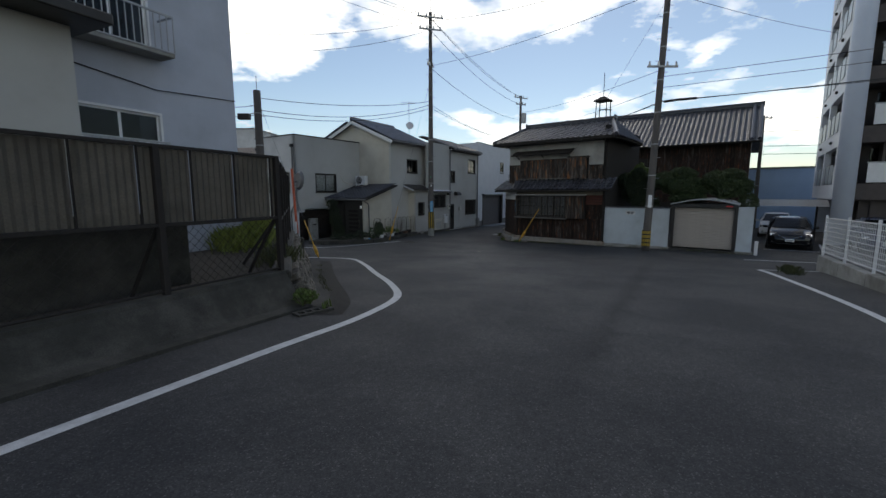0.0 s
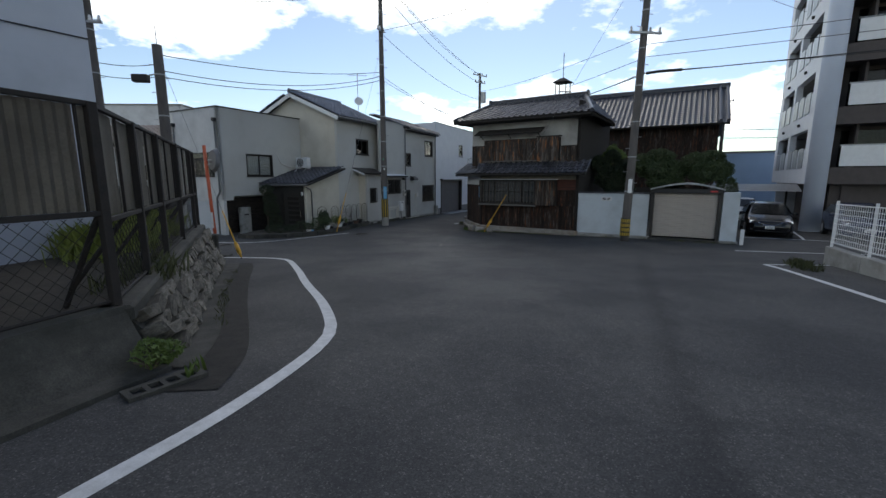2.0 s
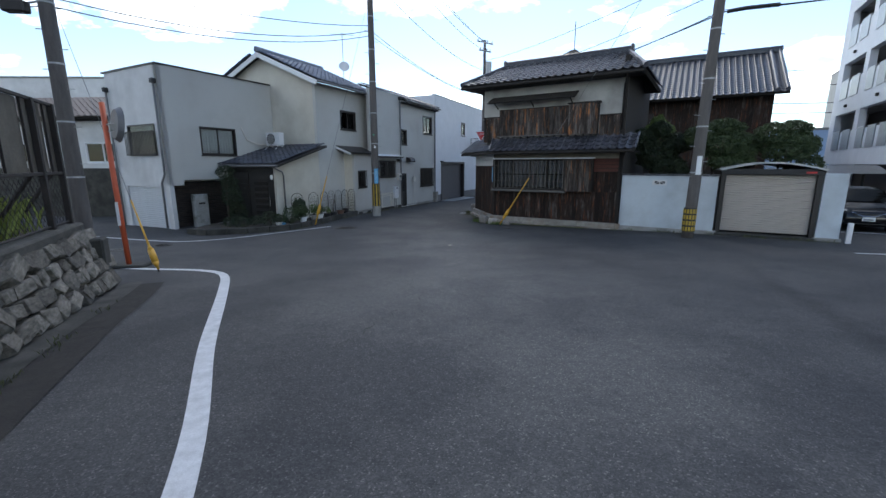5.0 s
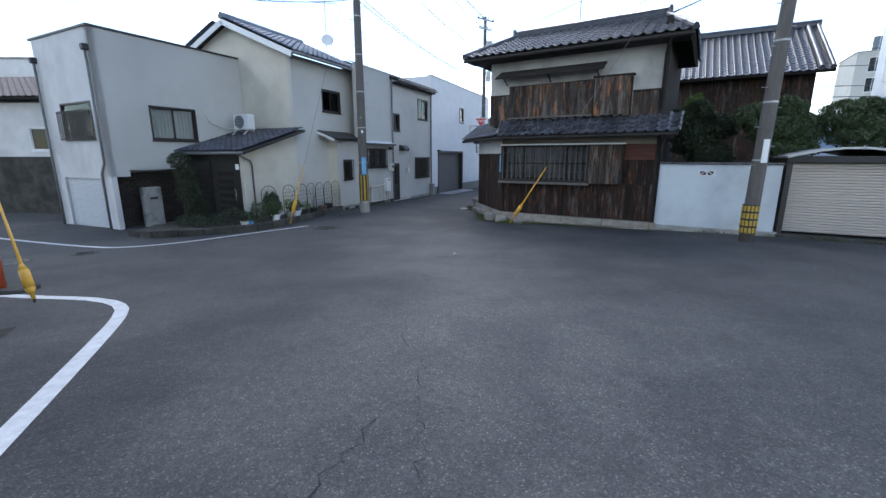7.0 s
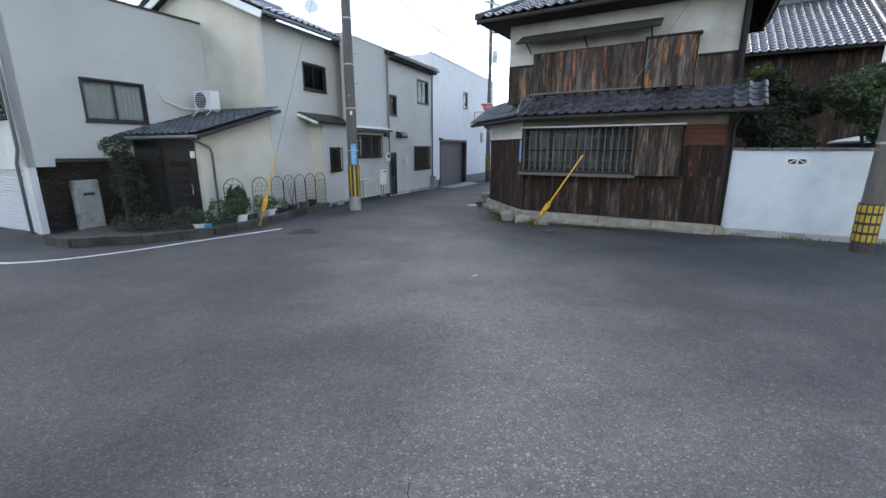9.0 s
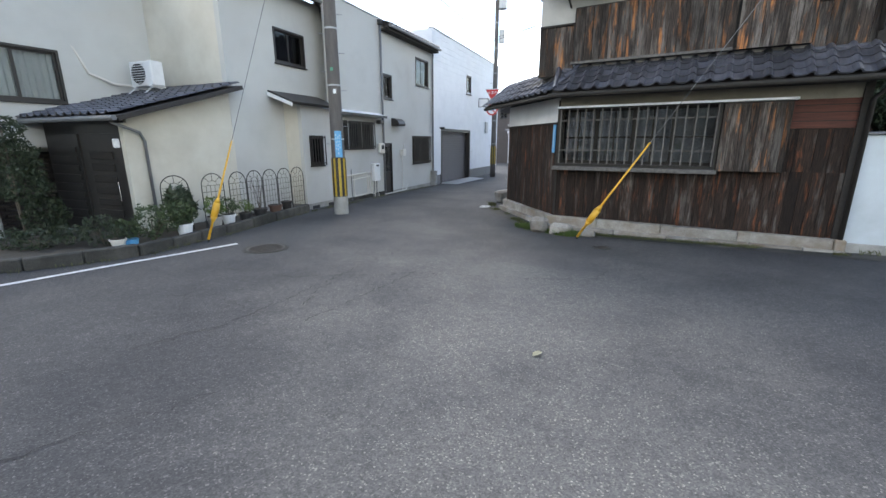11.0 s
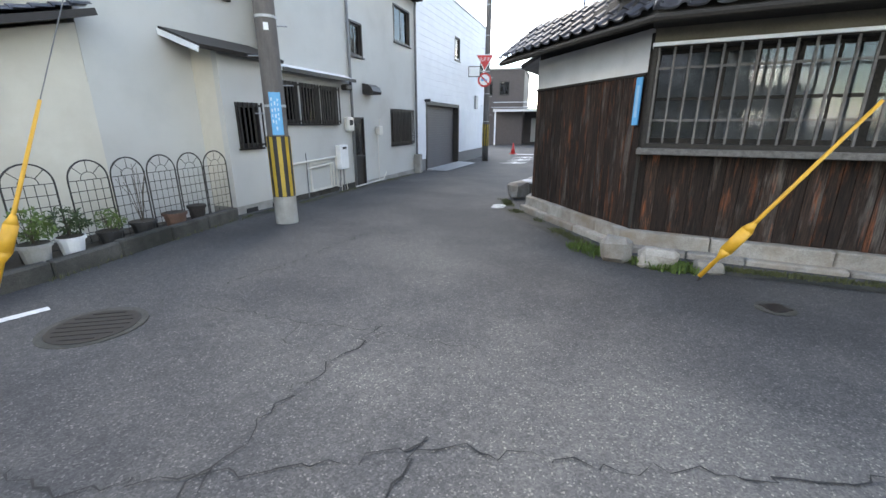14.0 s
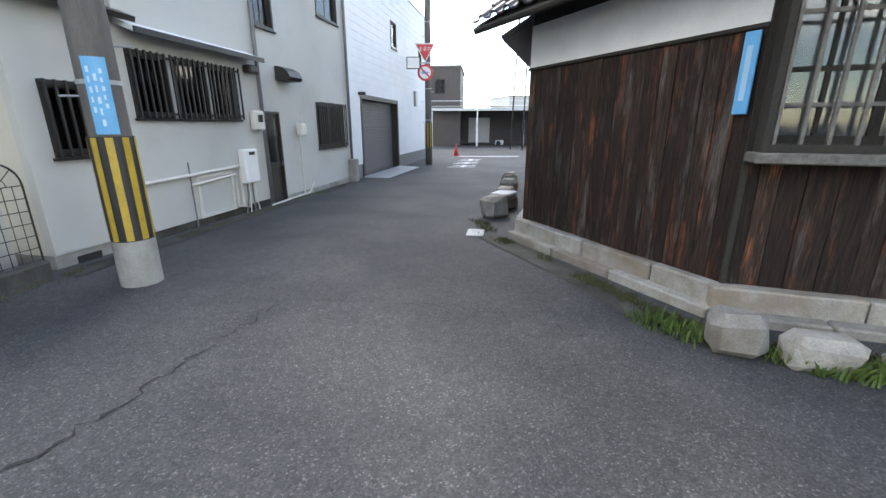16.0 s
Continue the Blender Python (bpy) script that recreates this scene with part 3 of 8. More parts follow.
def leaves(seed, blobs, count, size, material_count=1, up=0.3):
    """Many small leaf blades scattered over lumpy clumps (x, y, z, rx, ry, rz)."""
    rng = random.Random(seed)
    vs, fs = [], []
    total = sum(b[3] * b[4] for b in blobs)
    for b in blobs:
        n = int(count * b[3] * b[4] / total)
        for _ in range(n):
            d = Vector((rng.gauss(0, 1), rng.gauss(0, 1), rng.gauss(0, 1) + 0.1)).normalized()
            r = rng.uniform(0.55, 1.0) ** 0.5 * (0.86 + 0.3 * noise.noise(d * 2.3 + Vector((b[0], b[1], b[2]))))
            c = Vector((b[0] + d.x * r * b[3], b[1] + d.y * r * b[4], b[2] + d.z * r * b[5]))
            a = Vector((rng.gauss(0, 1), rng.gauss(0, 1), rng.gauss(0, 1) + up)).normalized()
            q = a.orthogonal().normalized()
            q = Matrix.Rotation(rng.uniform(0, 6.28), 3, a) @ q
            s = size * rng.uniform(0.6, 1.3)
            k = len(vs)
            side = a.cross(q)
            vs += [tuple(c - q * s), tuple(c + side * s * 0.35), tuple(c + q * s), tuple(c - side * s * 0.35)]
            fs.append((k, k + 1, k + 2, k + 3))
    return vs, fs


def leaf_part(name, seed, blobs, count, size, material, parent, label="", up=0.3):
    me = bpy.data.meshes.new(name)
    vs, fs = leaves(seed, blobs, count, size, up=up)
    me.from_pydata(vs, [], fs)
    me.materials.append(material)
    ob = new(name, me)
    ob.parent = parent
    if label:
        tagged(ob, label)
    return ob


def facade(x, y, degrees):
    """A place to build a front: x runs along it to the viewer's right, y goes inwards, z stays the world's height."""
    return pose(x, y, 0, 0, 0, degrees)


# ---- ground ----
def axis(a, b, near, step):
    out, v = [], a
    while v < b:
        out.append(v)
        v += step if near[0] <= v < near[1] else (step * 4 if near[0] - 30 < v < near[1] + 30 else step * 40)
    return out + [b]


def build_ground():
    xs, ys = axis(-600, 700, (-16, 22), 0.5), axis(-300, 900, (-6, 50), 0.5)
    vs = [(x, y, ground_z(x, y) + (0.006 * noise.noise(Vector((x * 0.7, y * 0.7, 0))) if -16 < x < 22 and -6 < y < 50 else 0)) for y in ys for x in xs]
    n = len(xs)
    fs = [(j * n + i, j * n + i + 1, (j + 1) * n + i + 1, (j + 1) * n + i) for j in range(len(ys) - 1) for i in range(n - 1)]
    me = bpy.data.meshes.new("ground")
    me.from_pydata(vs, [], fs)
    me.materials.append(ASPHALT)
    for q in me.polygons:
        q.use_smooth = True
    tagged(new("ground", me), "worn dark grey asphalt of a street junction", "road", kind="structure")


build_ground()


def paint(name, pts, width, label):
    return solid(name, ribbon(pts, width), PAINT, label, "road marking", kind="structure")


paint("edge_line", [(-4.6, -0.6), (-2.95, 2.6), (-1.9, 4.72), (-1.35, 5.76), (-1.0, 6.7), (-0.87, 7.3), (-0.88, 7.95), (-1.22, 9.25), (-1.8, 10.85), (-2.26, 12.3), (-2.72, 13.7), (-3.08, 14.7), (-3.42, 15.28), (-4.0, 15.68), (-5.15, 16.05), (-6.3, 16.5)], 0.15, "white painted edge line curving round the street corner")
paint("edge_line", [(-14.5, 25.2), (-10.9, 22.95), (-6.5, 20.3), (-5.1, 21.1), (-3.8, 22.35), (-2.44, 23.5)][0:1] + [(-10.9, 22.9), (-7.4, 20.9), (-6.2, 20.6), (-5.1, 21.1), (-3.8, 22.3), (-2.44, 23.5)], 0.12, "thin white painted line along the planter kerb")
paint("edge_line", [(5.3, 3.3), (7.7, 8.0), (9.9, 12.9)], 0.15, "white painted edge line beside the railing")
paint("edge_line", [(9.9, 12.9), (12.3, 12.6), (14.5, 12.4)], 0.12, "white painted line across the car park mouth")
paint("edge_line", [(11.6, 15.9), (13.6, 15.3), (16.5, 14.6)], 0.12, "white painted stop line at the car park")
paint("edge_line", [(15.0, 19.4), (18.6, 17.2), (22, 15.0)], 0.1, "white painted parking bay line")
paint("edge_line", [(16.9, 18.4), (19.6, 21.6)], 0.1, "white painted parking bay line")
paint("stop_line", [(10.9, 45.9), (14.2, 44.3)], 0.4, "white painted stop line at the end of the lane")


def stop_mark():
    """Worn road characters in the lane, drawn as plain strokes."""
    for k, (cx, cy) in enumerate(((8.4, 39.4), (9.4, 41.2), (10.4, 43.0))):
        m = thing("road_lettering", "worn white painted road lettering", "road marking", group="road lettering", kind="structure")
        ux, uy = 0.52, 0.854
        for a, b in (((-0.6, -0.5), (0.6, -0.5)), ((-0.5, 0.1), (0.5, 0.15)), ((0, -0.6), (0.05, 0.6)), ((-0.4, 0.55), (0.55, 0.5))):
            p = [(cx + a[0] * uy + a[1] * ux, cy - a[0] * ux + a[1] * uy), (cx + b[0] * uy + b[1] * ux, cy - b[0] * ux + b[1] * uy)]
            part("stroke", ribbon(p, 0.16), PAINT, m)


stop_mark()


def crack(pts, width, seed):
    rng = random.Random(seed)
    fine = []
    for a, b in zip(pts, pts[1:]):
        n = max(2, int(math.dist(a, b) / 0.07))
        for i in range(n):
            k = i / n
            fine.append((a[0] + (b[0] - a[0]) * k + rng.uniform(-0.05, 0.05), a[1] + (b[1] - a[1]) * k + rng.uniform(-0.05, 0.05)))
    fine.append(pts[-1])
    bm = bmn()
    prev = None
    for i, p in enumerate(fine):
        q = fine[min(i + 1, len(fine) - 1)] if i < len(fine) - 1 else (2 * p[0] - fine[i - 1][0], 2 * p[1] - fine[i - 1][1])
        d = Vector((q[0] - p[0], q[1] - p[1], 0)).normalized()
        s = Vector((-d.y, d.x, 0)) * width * rng.uniform(0.2, 1.0) / 2
        cur = [bm.verts.new((p[0] + e * s.x, p[1] + e * s.y, ground_z(p[0], p[1]) + 0.009)) for e in (-1, 1)]
        if prev:
            bm.faces.new((prev[0], prev[1], cur[1], cur[0]))
        prev = cur
    solid("road_crack", bm, CRACK, "thin dark crack in the asphalt", "crack", group="road cracks", kind="structure")


crack([(-2.0, 21.6), (-0.9, 21.0), (0.35, 20.9), (0.75, 20.95)], 0.0150, 1)
crack([(0.75, 20.95), (0.3, 20.35), (-0.2, 19.7), (-0.5, 19.3)], 0.0150, 2)
crack([(-0.25, 21.0), (-0.55, 20.3), (-0.6, 19.8)], 0.0125, 3)
crack([(0.75, 20.95), (1.6, 20.6), (2.6, 20.3), (3.2, 20.2), (3.6, 20.6), (4.6, 20.5)], 0.0150, 4)
crack([(0.63, 22.4), (0.1, 21.7), (-0.22, 21.1), (-0.92, 19.86), (-1.35, 19.3), (-1.9, 18.9)], 0.016, 5)
crack([(-0.99, 23.79), (-0.31, 24.54), (0.1, 25.18), (0.58, 25.82)], 0.022, 6)
crack([(-1.05, 19.7), (-1.7, 20.3), (-2.4, 20.4)], 0.012, 13)
crack([(-1.53, 23.47), (-0.63, 23.02), (0.04, 22.62), (0.62, 22.34), (0.98, 22.09), (1.33, 21.88)], 0.012, 14)
crack([(0.62, 22.34), (0.46, 22.1)], 0.008, 15)
crack([(-0.03, 22.66), (-0.11, 22.27)], 0.008, 16)
crack([(-2.6, 16.8), (-1.6, 17.6), (-0.9, 18.0)], 0.0125, 7)
crack([(0.25, 12.9), (0.35, 13.8), (0.3, 14.6)], 0.0090, 8)
crack([(0.3, 11.3), (0.35, 12.2), (0.42, 12.8)], 0.0100, 9)
crack([(-0.6, 10.7), (-0.2, 11.4), (0.05, 11.9)], 0.0150, 10)
crack([(0.92, 25.82), (1.74, 25.46), (2.49, 24.86), (2.85, 24.29)], 0.012, 11)


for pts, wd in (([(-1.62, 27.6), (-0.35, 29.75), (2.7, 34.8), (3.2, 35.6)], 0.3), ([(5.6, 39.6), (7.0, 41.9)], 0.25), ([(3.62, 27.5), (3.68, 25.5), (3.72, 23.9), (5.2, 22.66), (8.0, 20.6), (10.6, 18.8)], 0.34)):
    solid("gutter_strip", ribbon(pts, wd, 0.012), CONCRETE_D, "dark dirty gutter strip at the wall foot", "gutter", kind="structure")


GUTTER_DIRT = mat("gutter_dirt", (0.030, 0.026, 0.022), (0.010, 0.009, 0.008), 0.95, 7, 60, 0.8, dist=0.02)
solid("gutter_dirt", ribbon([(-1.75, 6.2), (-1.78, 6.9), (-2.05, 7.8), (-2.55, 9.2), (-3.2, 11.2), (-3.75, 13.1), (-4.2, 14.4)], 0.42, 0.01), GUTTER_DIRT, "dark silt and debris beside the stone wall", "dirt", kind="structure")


# ---- lane row: houses on the far side of the lane ----
LANE = facade(-1.8, 27.9, 58.66)
IN_Z = -1.3


def pitched(parent, x0, x1, y0, z0, y1, z1, material, me, w=0.28, l=0.25, under=TIMBER, near=True):
    """A tiled slope from the eave (y0, z0) to the ridge (y1, z1) over x0..x1."""
    part("roof_deck", slab(bmn(), [(x0, y0, z0), (x1, y0, z0), (x1, y1, z1), (x0, y1, z1)], 0.10), under, parent)
    run = math.hypot(y1 - y0, z1 - z0)
    j = ([], [])
    lay_tiles(parent, me, (x0, y0 - 0.04, z0 + 0.01), (1, 0, 0), (0, y1 - y0, z1 - z0), x1 - x0, run, w, l, joined=None if near else j)
    if not near:
        joined_part("roof_tiles", j, material, parent)


TILE_ME = tile_mesh(0.28, 0.25, TILE)
TILE_BME = tile_mesh(0.28, 0.25, TILE_B)


def ridge_cap(parent, a, b, r, material, name="ridge"):
    """Ridge: stacked flat courses with a round cap tile row."""
    a, b = Vector(a), Vector(b)
    bm = tube(bmn(), [a + (b - a) * (i / 12) + Vector((0, 0, r * 0.9)) for i in range(13)], r, 10)
    d = (b - a).normalized()
    s = Vector((-d.y, d.x, 0)).normalized() * r * 1.25
    c = [a - s, b - s, b + s, a + s]
    slab(bm, [p + Vector((0, 0, r * 0.75)) for p in c], r * 1.1)
    part(name, bm, material, parent)


def downpipe(parent, pts, r=0.035, material=None, funnel=True):
    p = part("downpipe", tube(bmn(), pts, r, 8), material or PIPE_D, parent, smooth=True)
    if funnel:
        x, y, z = pts[0]
        part("hopper", bbox(x - 0.09, x + 0.09, y - 0.09, y + 0.09, z - 0.05, z + 0.12, 0.02), BLACK, p)
    return p


def gable_house():
    h = thing("gable_house", "cream plastered two-storey house with grey tiled gable roof", "house", LANE)
    x0, x1, y0, y1, zt = -1.82, 2.1, 0.6, 6.4, 4.85
    win = (-0.16, 1.06, 2.96, 3.86)
    part("wall", wall(bmn(), x0, x1, IN_Z, zt, y0, y0 + 0.15, [win]), PLASTER_G, h, "grey-cream rendered street wall")
    gable = bmn()
    pts = [(y0 + 0.15, IN_Z), (y1, IN_Z), (y1, zt), ((y0 + y1) / 2, 6.25), (y0 + 0.15, zt + 0.02)]
    lo = [gable.verts.new((x0, a, z)) for a, z in pts]
    hi = [gable.verts.new((x0 + 0.15, a, z)) for a, z in pts]
    gable.faces.new(lo)
    gable.faces.new(hi[::-1])
    for i in range(5):
        gable.faces.new((lo[i], hi[i], hi[(i + 1) % 5], lo[(i + 1) % 5]))
    part("wall", gable, PLASTER_C, h, "cream gable wall")
    part("wall", wall(bmn(), x0, x1, IN_Z, zt, y1, y1 + 0.15), PLASTER_G, h)
    part("wall", box(bmn(), x1 - 0.15, x1, y0 + 0.15, y1, IN_Z, zt), PLASTER_G, h)
    part("room_lining", box(bmn(), x0 + 0.2, x1 - 0.2, y0 + 0.9, y0 + 1.0, IN_Z, zt), DARKIN, h)
    ym, zr = (y0 + y1) / 2, 6.3
    pitched(h, x0 - 0.35, x1 + 0.1, 0.2, 4.86, ym, zr, TILE_B, TILE_BME)
    pitched_back = ([], [])
    part("roof_deck", slab(bmn(), [(x0 - 0.35, ym, zr), (x1 + 0.1, ym, zr), (x1 + 0.1, y1 + 0.4, 4.86), (x0 - 0.35, y1 + 0.4, 4.86)], 0.1), TIMBER, h)
    lay_tiles(h, TILE_BME, (x1 + 0.1, y1 + 0.44, 4.87), (-1, 0, 0), (0, ym - y1 - 0.4, zr - 4.86), x1 - x0 + 0.45, 3.3, 0.28, 0.25, joined=pitched_back)
    joined_part("roof_tiles", pitched_back, TILE_B, h)
    ridge_cap(h, (x0 - 0.38, ym, zr + 0.03), (x1 + 0.1, ym, zr + 0.03), 0.1, TILE_B)
    for ya, yb in ((0.16, ym), (y1 + 0.44, ym)):
        part("bargeboard", slab(bmn(), [(x0 - 0.37, ya, 4.83), (x0 - 0.33, ya, 4.83), (x0 - 0.33, yb, 6.27), (x0 - 0.37, yb, 6.27)], 0.2), WHITE_M, h)
    part("gutter", tube(bmn(), [(x0 - 0.35, 0.14, 4.80), (x1, 0.14, 4.80)], 0.055, 8), PIPE_D, h)
    frame_window(h, *win, y0, leaves=2, glass=GLASS_D)
    downpipe(h, [(2.0, 0.5, 4.75), (2.0, 0.54, 4.5), (2.0, 0.54, 2.0)])
    # ground-floor box with its own little roof
    w1 = (0.27, 0.86, 0.16, 1.02)
    part("wall", wall(bmn(), 0.0, 1.4, IN_Z + 0.35, 1.95, 0.0, 0.12, [w1]), PLASTER_G, h)
    part("wall", box(bmn(), 0.0, 0.12, 0.12, 0.6, IN_Z + 0.35, 2.0), PLASTER_C, h, "stained cream side wall")
    part("plinth", box(bmn(), -0.0, 1.4, 0.03, 0.6, IN_Z - 0.3, IN_Z + 0.35), CONCRETE, h)
    for a in (0.25, 1.0):
        part("vent", bbox(a, a + 0.3, 0.01, 0.05, IN_Z + 0.13, IN_Z + 0.27, 0.004), BLACK, h)
    frame_window(h, *w1, 0.0, leaves=1, grille=METAL_D, glass=GLASS_D)
    part("awning", slab(bmn(), [(-0.55, 0.6, 2.2), (1.5, 0.6, 2.2), (1.5, -0.25, 1.88), (-0.55, -0.25, 1.88)], 0.07), METAL_D, h, "small dark metal lean-to roof")
    part("awning_trim", slab(bmn(), [(-0.58, 0.6, 2.16), (-0.55, 0.6, 2.16), (-0.55, -0.25, 1.84), (-0.58, -0.25, 1.84)], 0.09), WHITE_M, h)
    # entrance porch in front of the gable
    part("wall", wall(bmn(), -4.4, x0, IN_Z, 1.2, y0, y0 + 0.12), PLASTER_C, h, "cream porch wall")
    part("porch_gable", prism(bmn(), [(-4.3, y0 + 0.01), (x0, y0 + 0.01), (x0, y0 + 0.1), (-4.3, y0 + 0.1)], 1.2, [1.3, 2.0, 2.0, 1.3]), PLASTER_C, h)
    part("porch_roof", slab(bmn(), [(-4.75, 0.1, 1.30), (-1.84, 0.1, 2.14), (-1.84, 3.4, 2.14), (-4.75, 3.4, 1.30)], 0.09), METAL_D, h, "dark tiled lean-to porch roof")
    me = tile_mesh(0.26, 0.24, TILE)
    lay_tiles(h, me, (-4.78, 3.4, 1.32), (0, -1, 0), (2.91, 0, 0.84), 3.2, 3.0, 0.26, 0.24)
    part("gutter", tube(bmn(), [(-4.8, 0.1, 1.26), (-4.8, 3.3, 1.26)], 0.05, 8), PIPE_D, h)
    downpipe(h, [(-4.7, 0.42, 1.2), (-4.15, 0.5, 1.02), (-4.05, 0.54, 0.85), (-4.05, 0.54, -1.0)], 0.03, funnel=False)
    # front door in the porch face
    d = part("door", box(bmn(), -4.36, -4.3, 0.85, 2.15, IN_Z + 0.1, 1.0), METAL_D, h, "dark bronze panelled front door")
    for i in range(7):
        z = -0.95 + i * 0.24
        part("panel", bbox(-4.39, -4.36, 1.1, 1.85, z, z + 0.15, 0.01), TIMBER, d)
    part("handle", tube(bmn(), [(-4.42, 1.0, -0.35), (-4.42, 1.0, 0.05)], 0.015, 8), CHROME, d)
    part("door_frame", box(bmn(), -4.4, -4.28, 0.72, 0.85, IN_Z, 1.15), METAL_D, h)
    part("door_frame", box(bmn(), -4.4, -4.28, 2.15, 3.3, IN_Z, 1.15), METAL_D, h)
    part("door_frame", box(bmn(), -4.4, -4.28, 0.72, 3.3, 1.0, 1.25), METAL_D, h)
    part("porch_lamp", bbox(-4.5, -4.38, 0.76, 0.84, 0.72, 0.9, 0.02), WHITE_M, h, "small white porch lamp")
    part("porch_step", bbox(-5.3, -4.3, 0.75, 3.2, IN_Z - 0.2, IN_Z + 0.22, 0.02), CONCRETE, h)
    for i in range(9):
        part("slat", box(bmn(), -4.45, -4.42, 2.2, 3.2, -0.9 + i * 0.19, -0.79 + i * 0.19), METAL_D, h)


gable_house()


def air_conditioner():
    m = LANE @ pose(-2.5, 2.45, 1.99, 0, 0, 0)
    a = thing("air_conditioner", "white outdoor air-conditioner unit on the porch roof", "air conditioner", m)
    part("body", bbox(-0.15, 0.15, -0.4, 0.4, 0.16, 0.72, 0.02), WHITE_M, a)
    g = part("fan_grille", turned(tube(bmn(), [(-0.165, 0.08, 0.44), (-0.15, 0.08, 0.44)], 0.24, 24), Matrix.Identity(4)), BLACK, a)
    for i in range(9):
        part("slat", box(bmn(), -0.175, -0.165, -0.17, 0.33, 0.22 + i * 0.055, 0.232 + i * 0.055), WHITE_M, g)
    for y in (-0.3, 0.3):
        part("bracket", tube(bmn(), [(-0.45, y, -0.13), (-0.1, y, 0.15), (0.25, y, 0.08)], 0.015, 6), WHITE_M, a)
        part("bracket", tube(bmn(), [(-0.2, y, 0.15), (0.2, y, 0.15)], 0.02, 6), WHITE_M, a)
    part("hose", tube(bmn(), [(0.1, 0.4, 0.3), (0.0, 0.6, 0.2), (-0.35, 0.75, 0.22), (-0.8, 0.85, 0.4), (-1.0, 0.9, 0.9), (-1.2, 0.95, 1.25), (-1.3, 1.0, 1.3)], 0.03, 8), PVC, a, "cream insulated pipe", smooth=True)


air_conditioner()


def lane_house_near():
    h = thing("lane_house", "pale grey plastered flat-topped house on the lane", "house", LANE)
    a, b, b2 = (1.46, 2.13, 0.62, 1.52), (2.25, 2.93, 0.62, 1.52), (3.02, 3.7, 0.62, 1.52)
    part("wall", wall(bmn(), 1.4, 4.46, IN_Z + 0.3, 5.06, 0.0, 0.15, [a, b, b2]), PLASTER_G, h)
    part("wall", box(bmn(), 2.12, 2.27, 0.15, 6, IN_Z, 5.06), PLASTER_G, h)
    part("plinth", box(bmn(), 1.4, 4.46, 0.02, 0.3, IN_Z - 0.3, IN_Z + 0.3), CONCRETE_D, h)
    part("roof", box(bmn(), 2.27, 4.46, 0.15, 6, 4.9, 5.0), CONCRETE, h)
    part("coping", bbox(2.1, 4.48, -0.03, 0.2, 5.06, 5.1, 0.006), METAL_G, h)
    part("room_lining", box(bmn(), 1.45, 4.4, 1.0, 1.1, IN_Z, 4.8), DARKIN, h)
    for w in (a, b, b2):
        frame_window(h, *w, 0.0, leaves=1, grille=METAL_D, glass=GLASS_D)
    part("awning", slab(bmn(), [(1.38, 0, 1.86), (4.2, 0, 1.86), (4.2, -0.32, 1.74), (1.38, -0.32, 1.74)], 0.06), WHITE_M, h, "narrow grey window awning")
    part("awning_edge", box(bmn(), 1.36, 4.22, -0.335, -0.31, 1.67, 1.75), METAL_D, h)
    downpipe(h, [(4.38, -0.06, 4.9), (4.38, -0.06, -1.1)], 0.04)
    part("access_panel", wall(bmn(), 2.35, 3.25, -1.0, -0.28, -0.03, 0.0, [(2.4, 3.2, -0.95, -0.33)]), PVC, h)
    # water heater, meters and pipes
    heater = part("water_heater", bbox(3.5, 3.9, -0.16, -0.003, -0.56, 0.08, 0.02), WHITE_M, h, "white wall-hung gas water heater")
    part("flue", bbox(3.62, 3.78, -0.18, -0.16, -0.03, 0.03, 0.004), BLACK, heater)
    for i, x in enumerate((3.56, 3.63, 3.72, 3.8)):
        part("pipe", tube(bmn(), [(x, -0.08, -0.56), (x, -0.08, -0.8), (x + 0.06 * (i - 1), -0.05, -1.15)], 0.014, 6), PVC if i % 2 else PIPE_D, heater)
    meter = part("electric_meter", bbox(4.0, 4.32, -0.14, -0.003, 0.42, 0.8, 0.03), PVC, h, "cream electric meter box")
    part("meter_window", bbox(4.08, 4.24, -0.15, -0.14, 0.58, 0.72, 0.004), GLASS_D, meter)
    part("pipe_run", tube(bmn(), [(1.3, -0.04, -0.28), (3.45, -0.04, -0.22), (3.45, -0.04, -1.0)], 0.03, 8), PVC, h, "cream plastic pipe")
    part("pipe_run", tube(bmn(), [(2.2, -0.04, -0.42), (3.3, -0.04, -0.36), (3.3, -0.04, -0.95), (3.6, -0.04, -1.02)], 0.022, 8), PVC, h)
    part("pipe_run", tube(bmn(), [(2.2, -0.04, -0.05), (2.2, -0.04, -1.1)], 0.012, 6), PIPE_D, h)
    part("vent_hood", bbox(3.95, 4.25, -0.2, 0.0, 1.48, 1.62, 0.03), METAL_D, h)


lane_house_near()


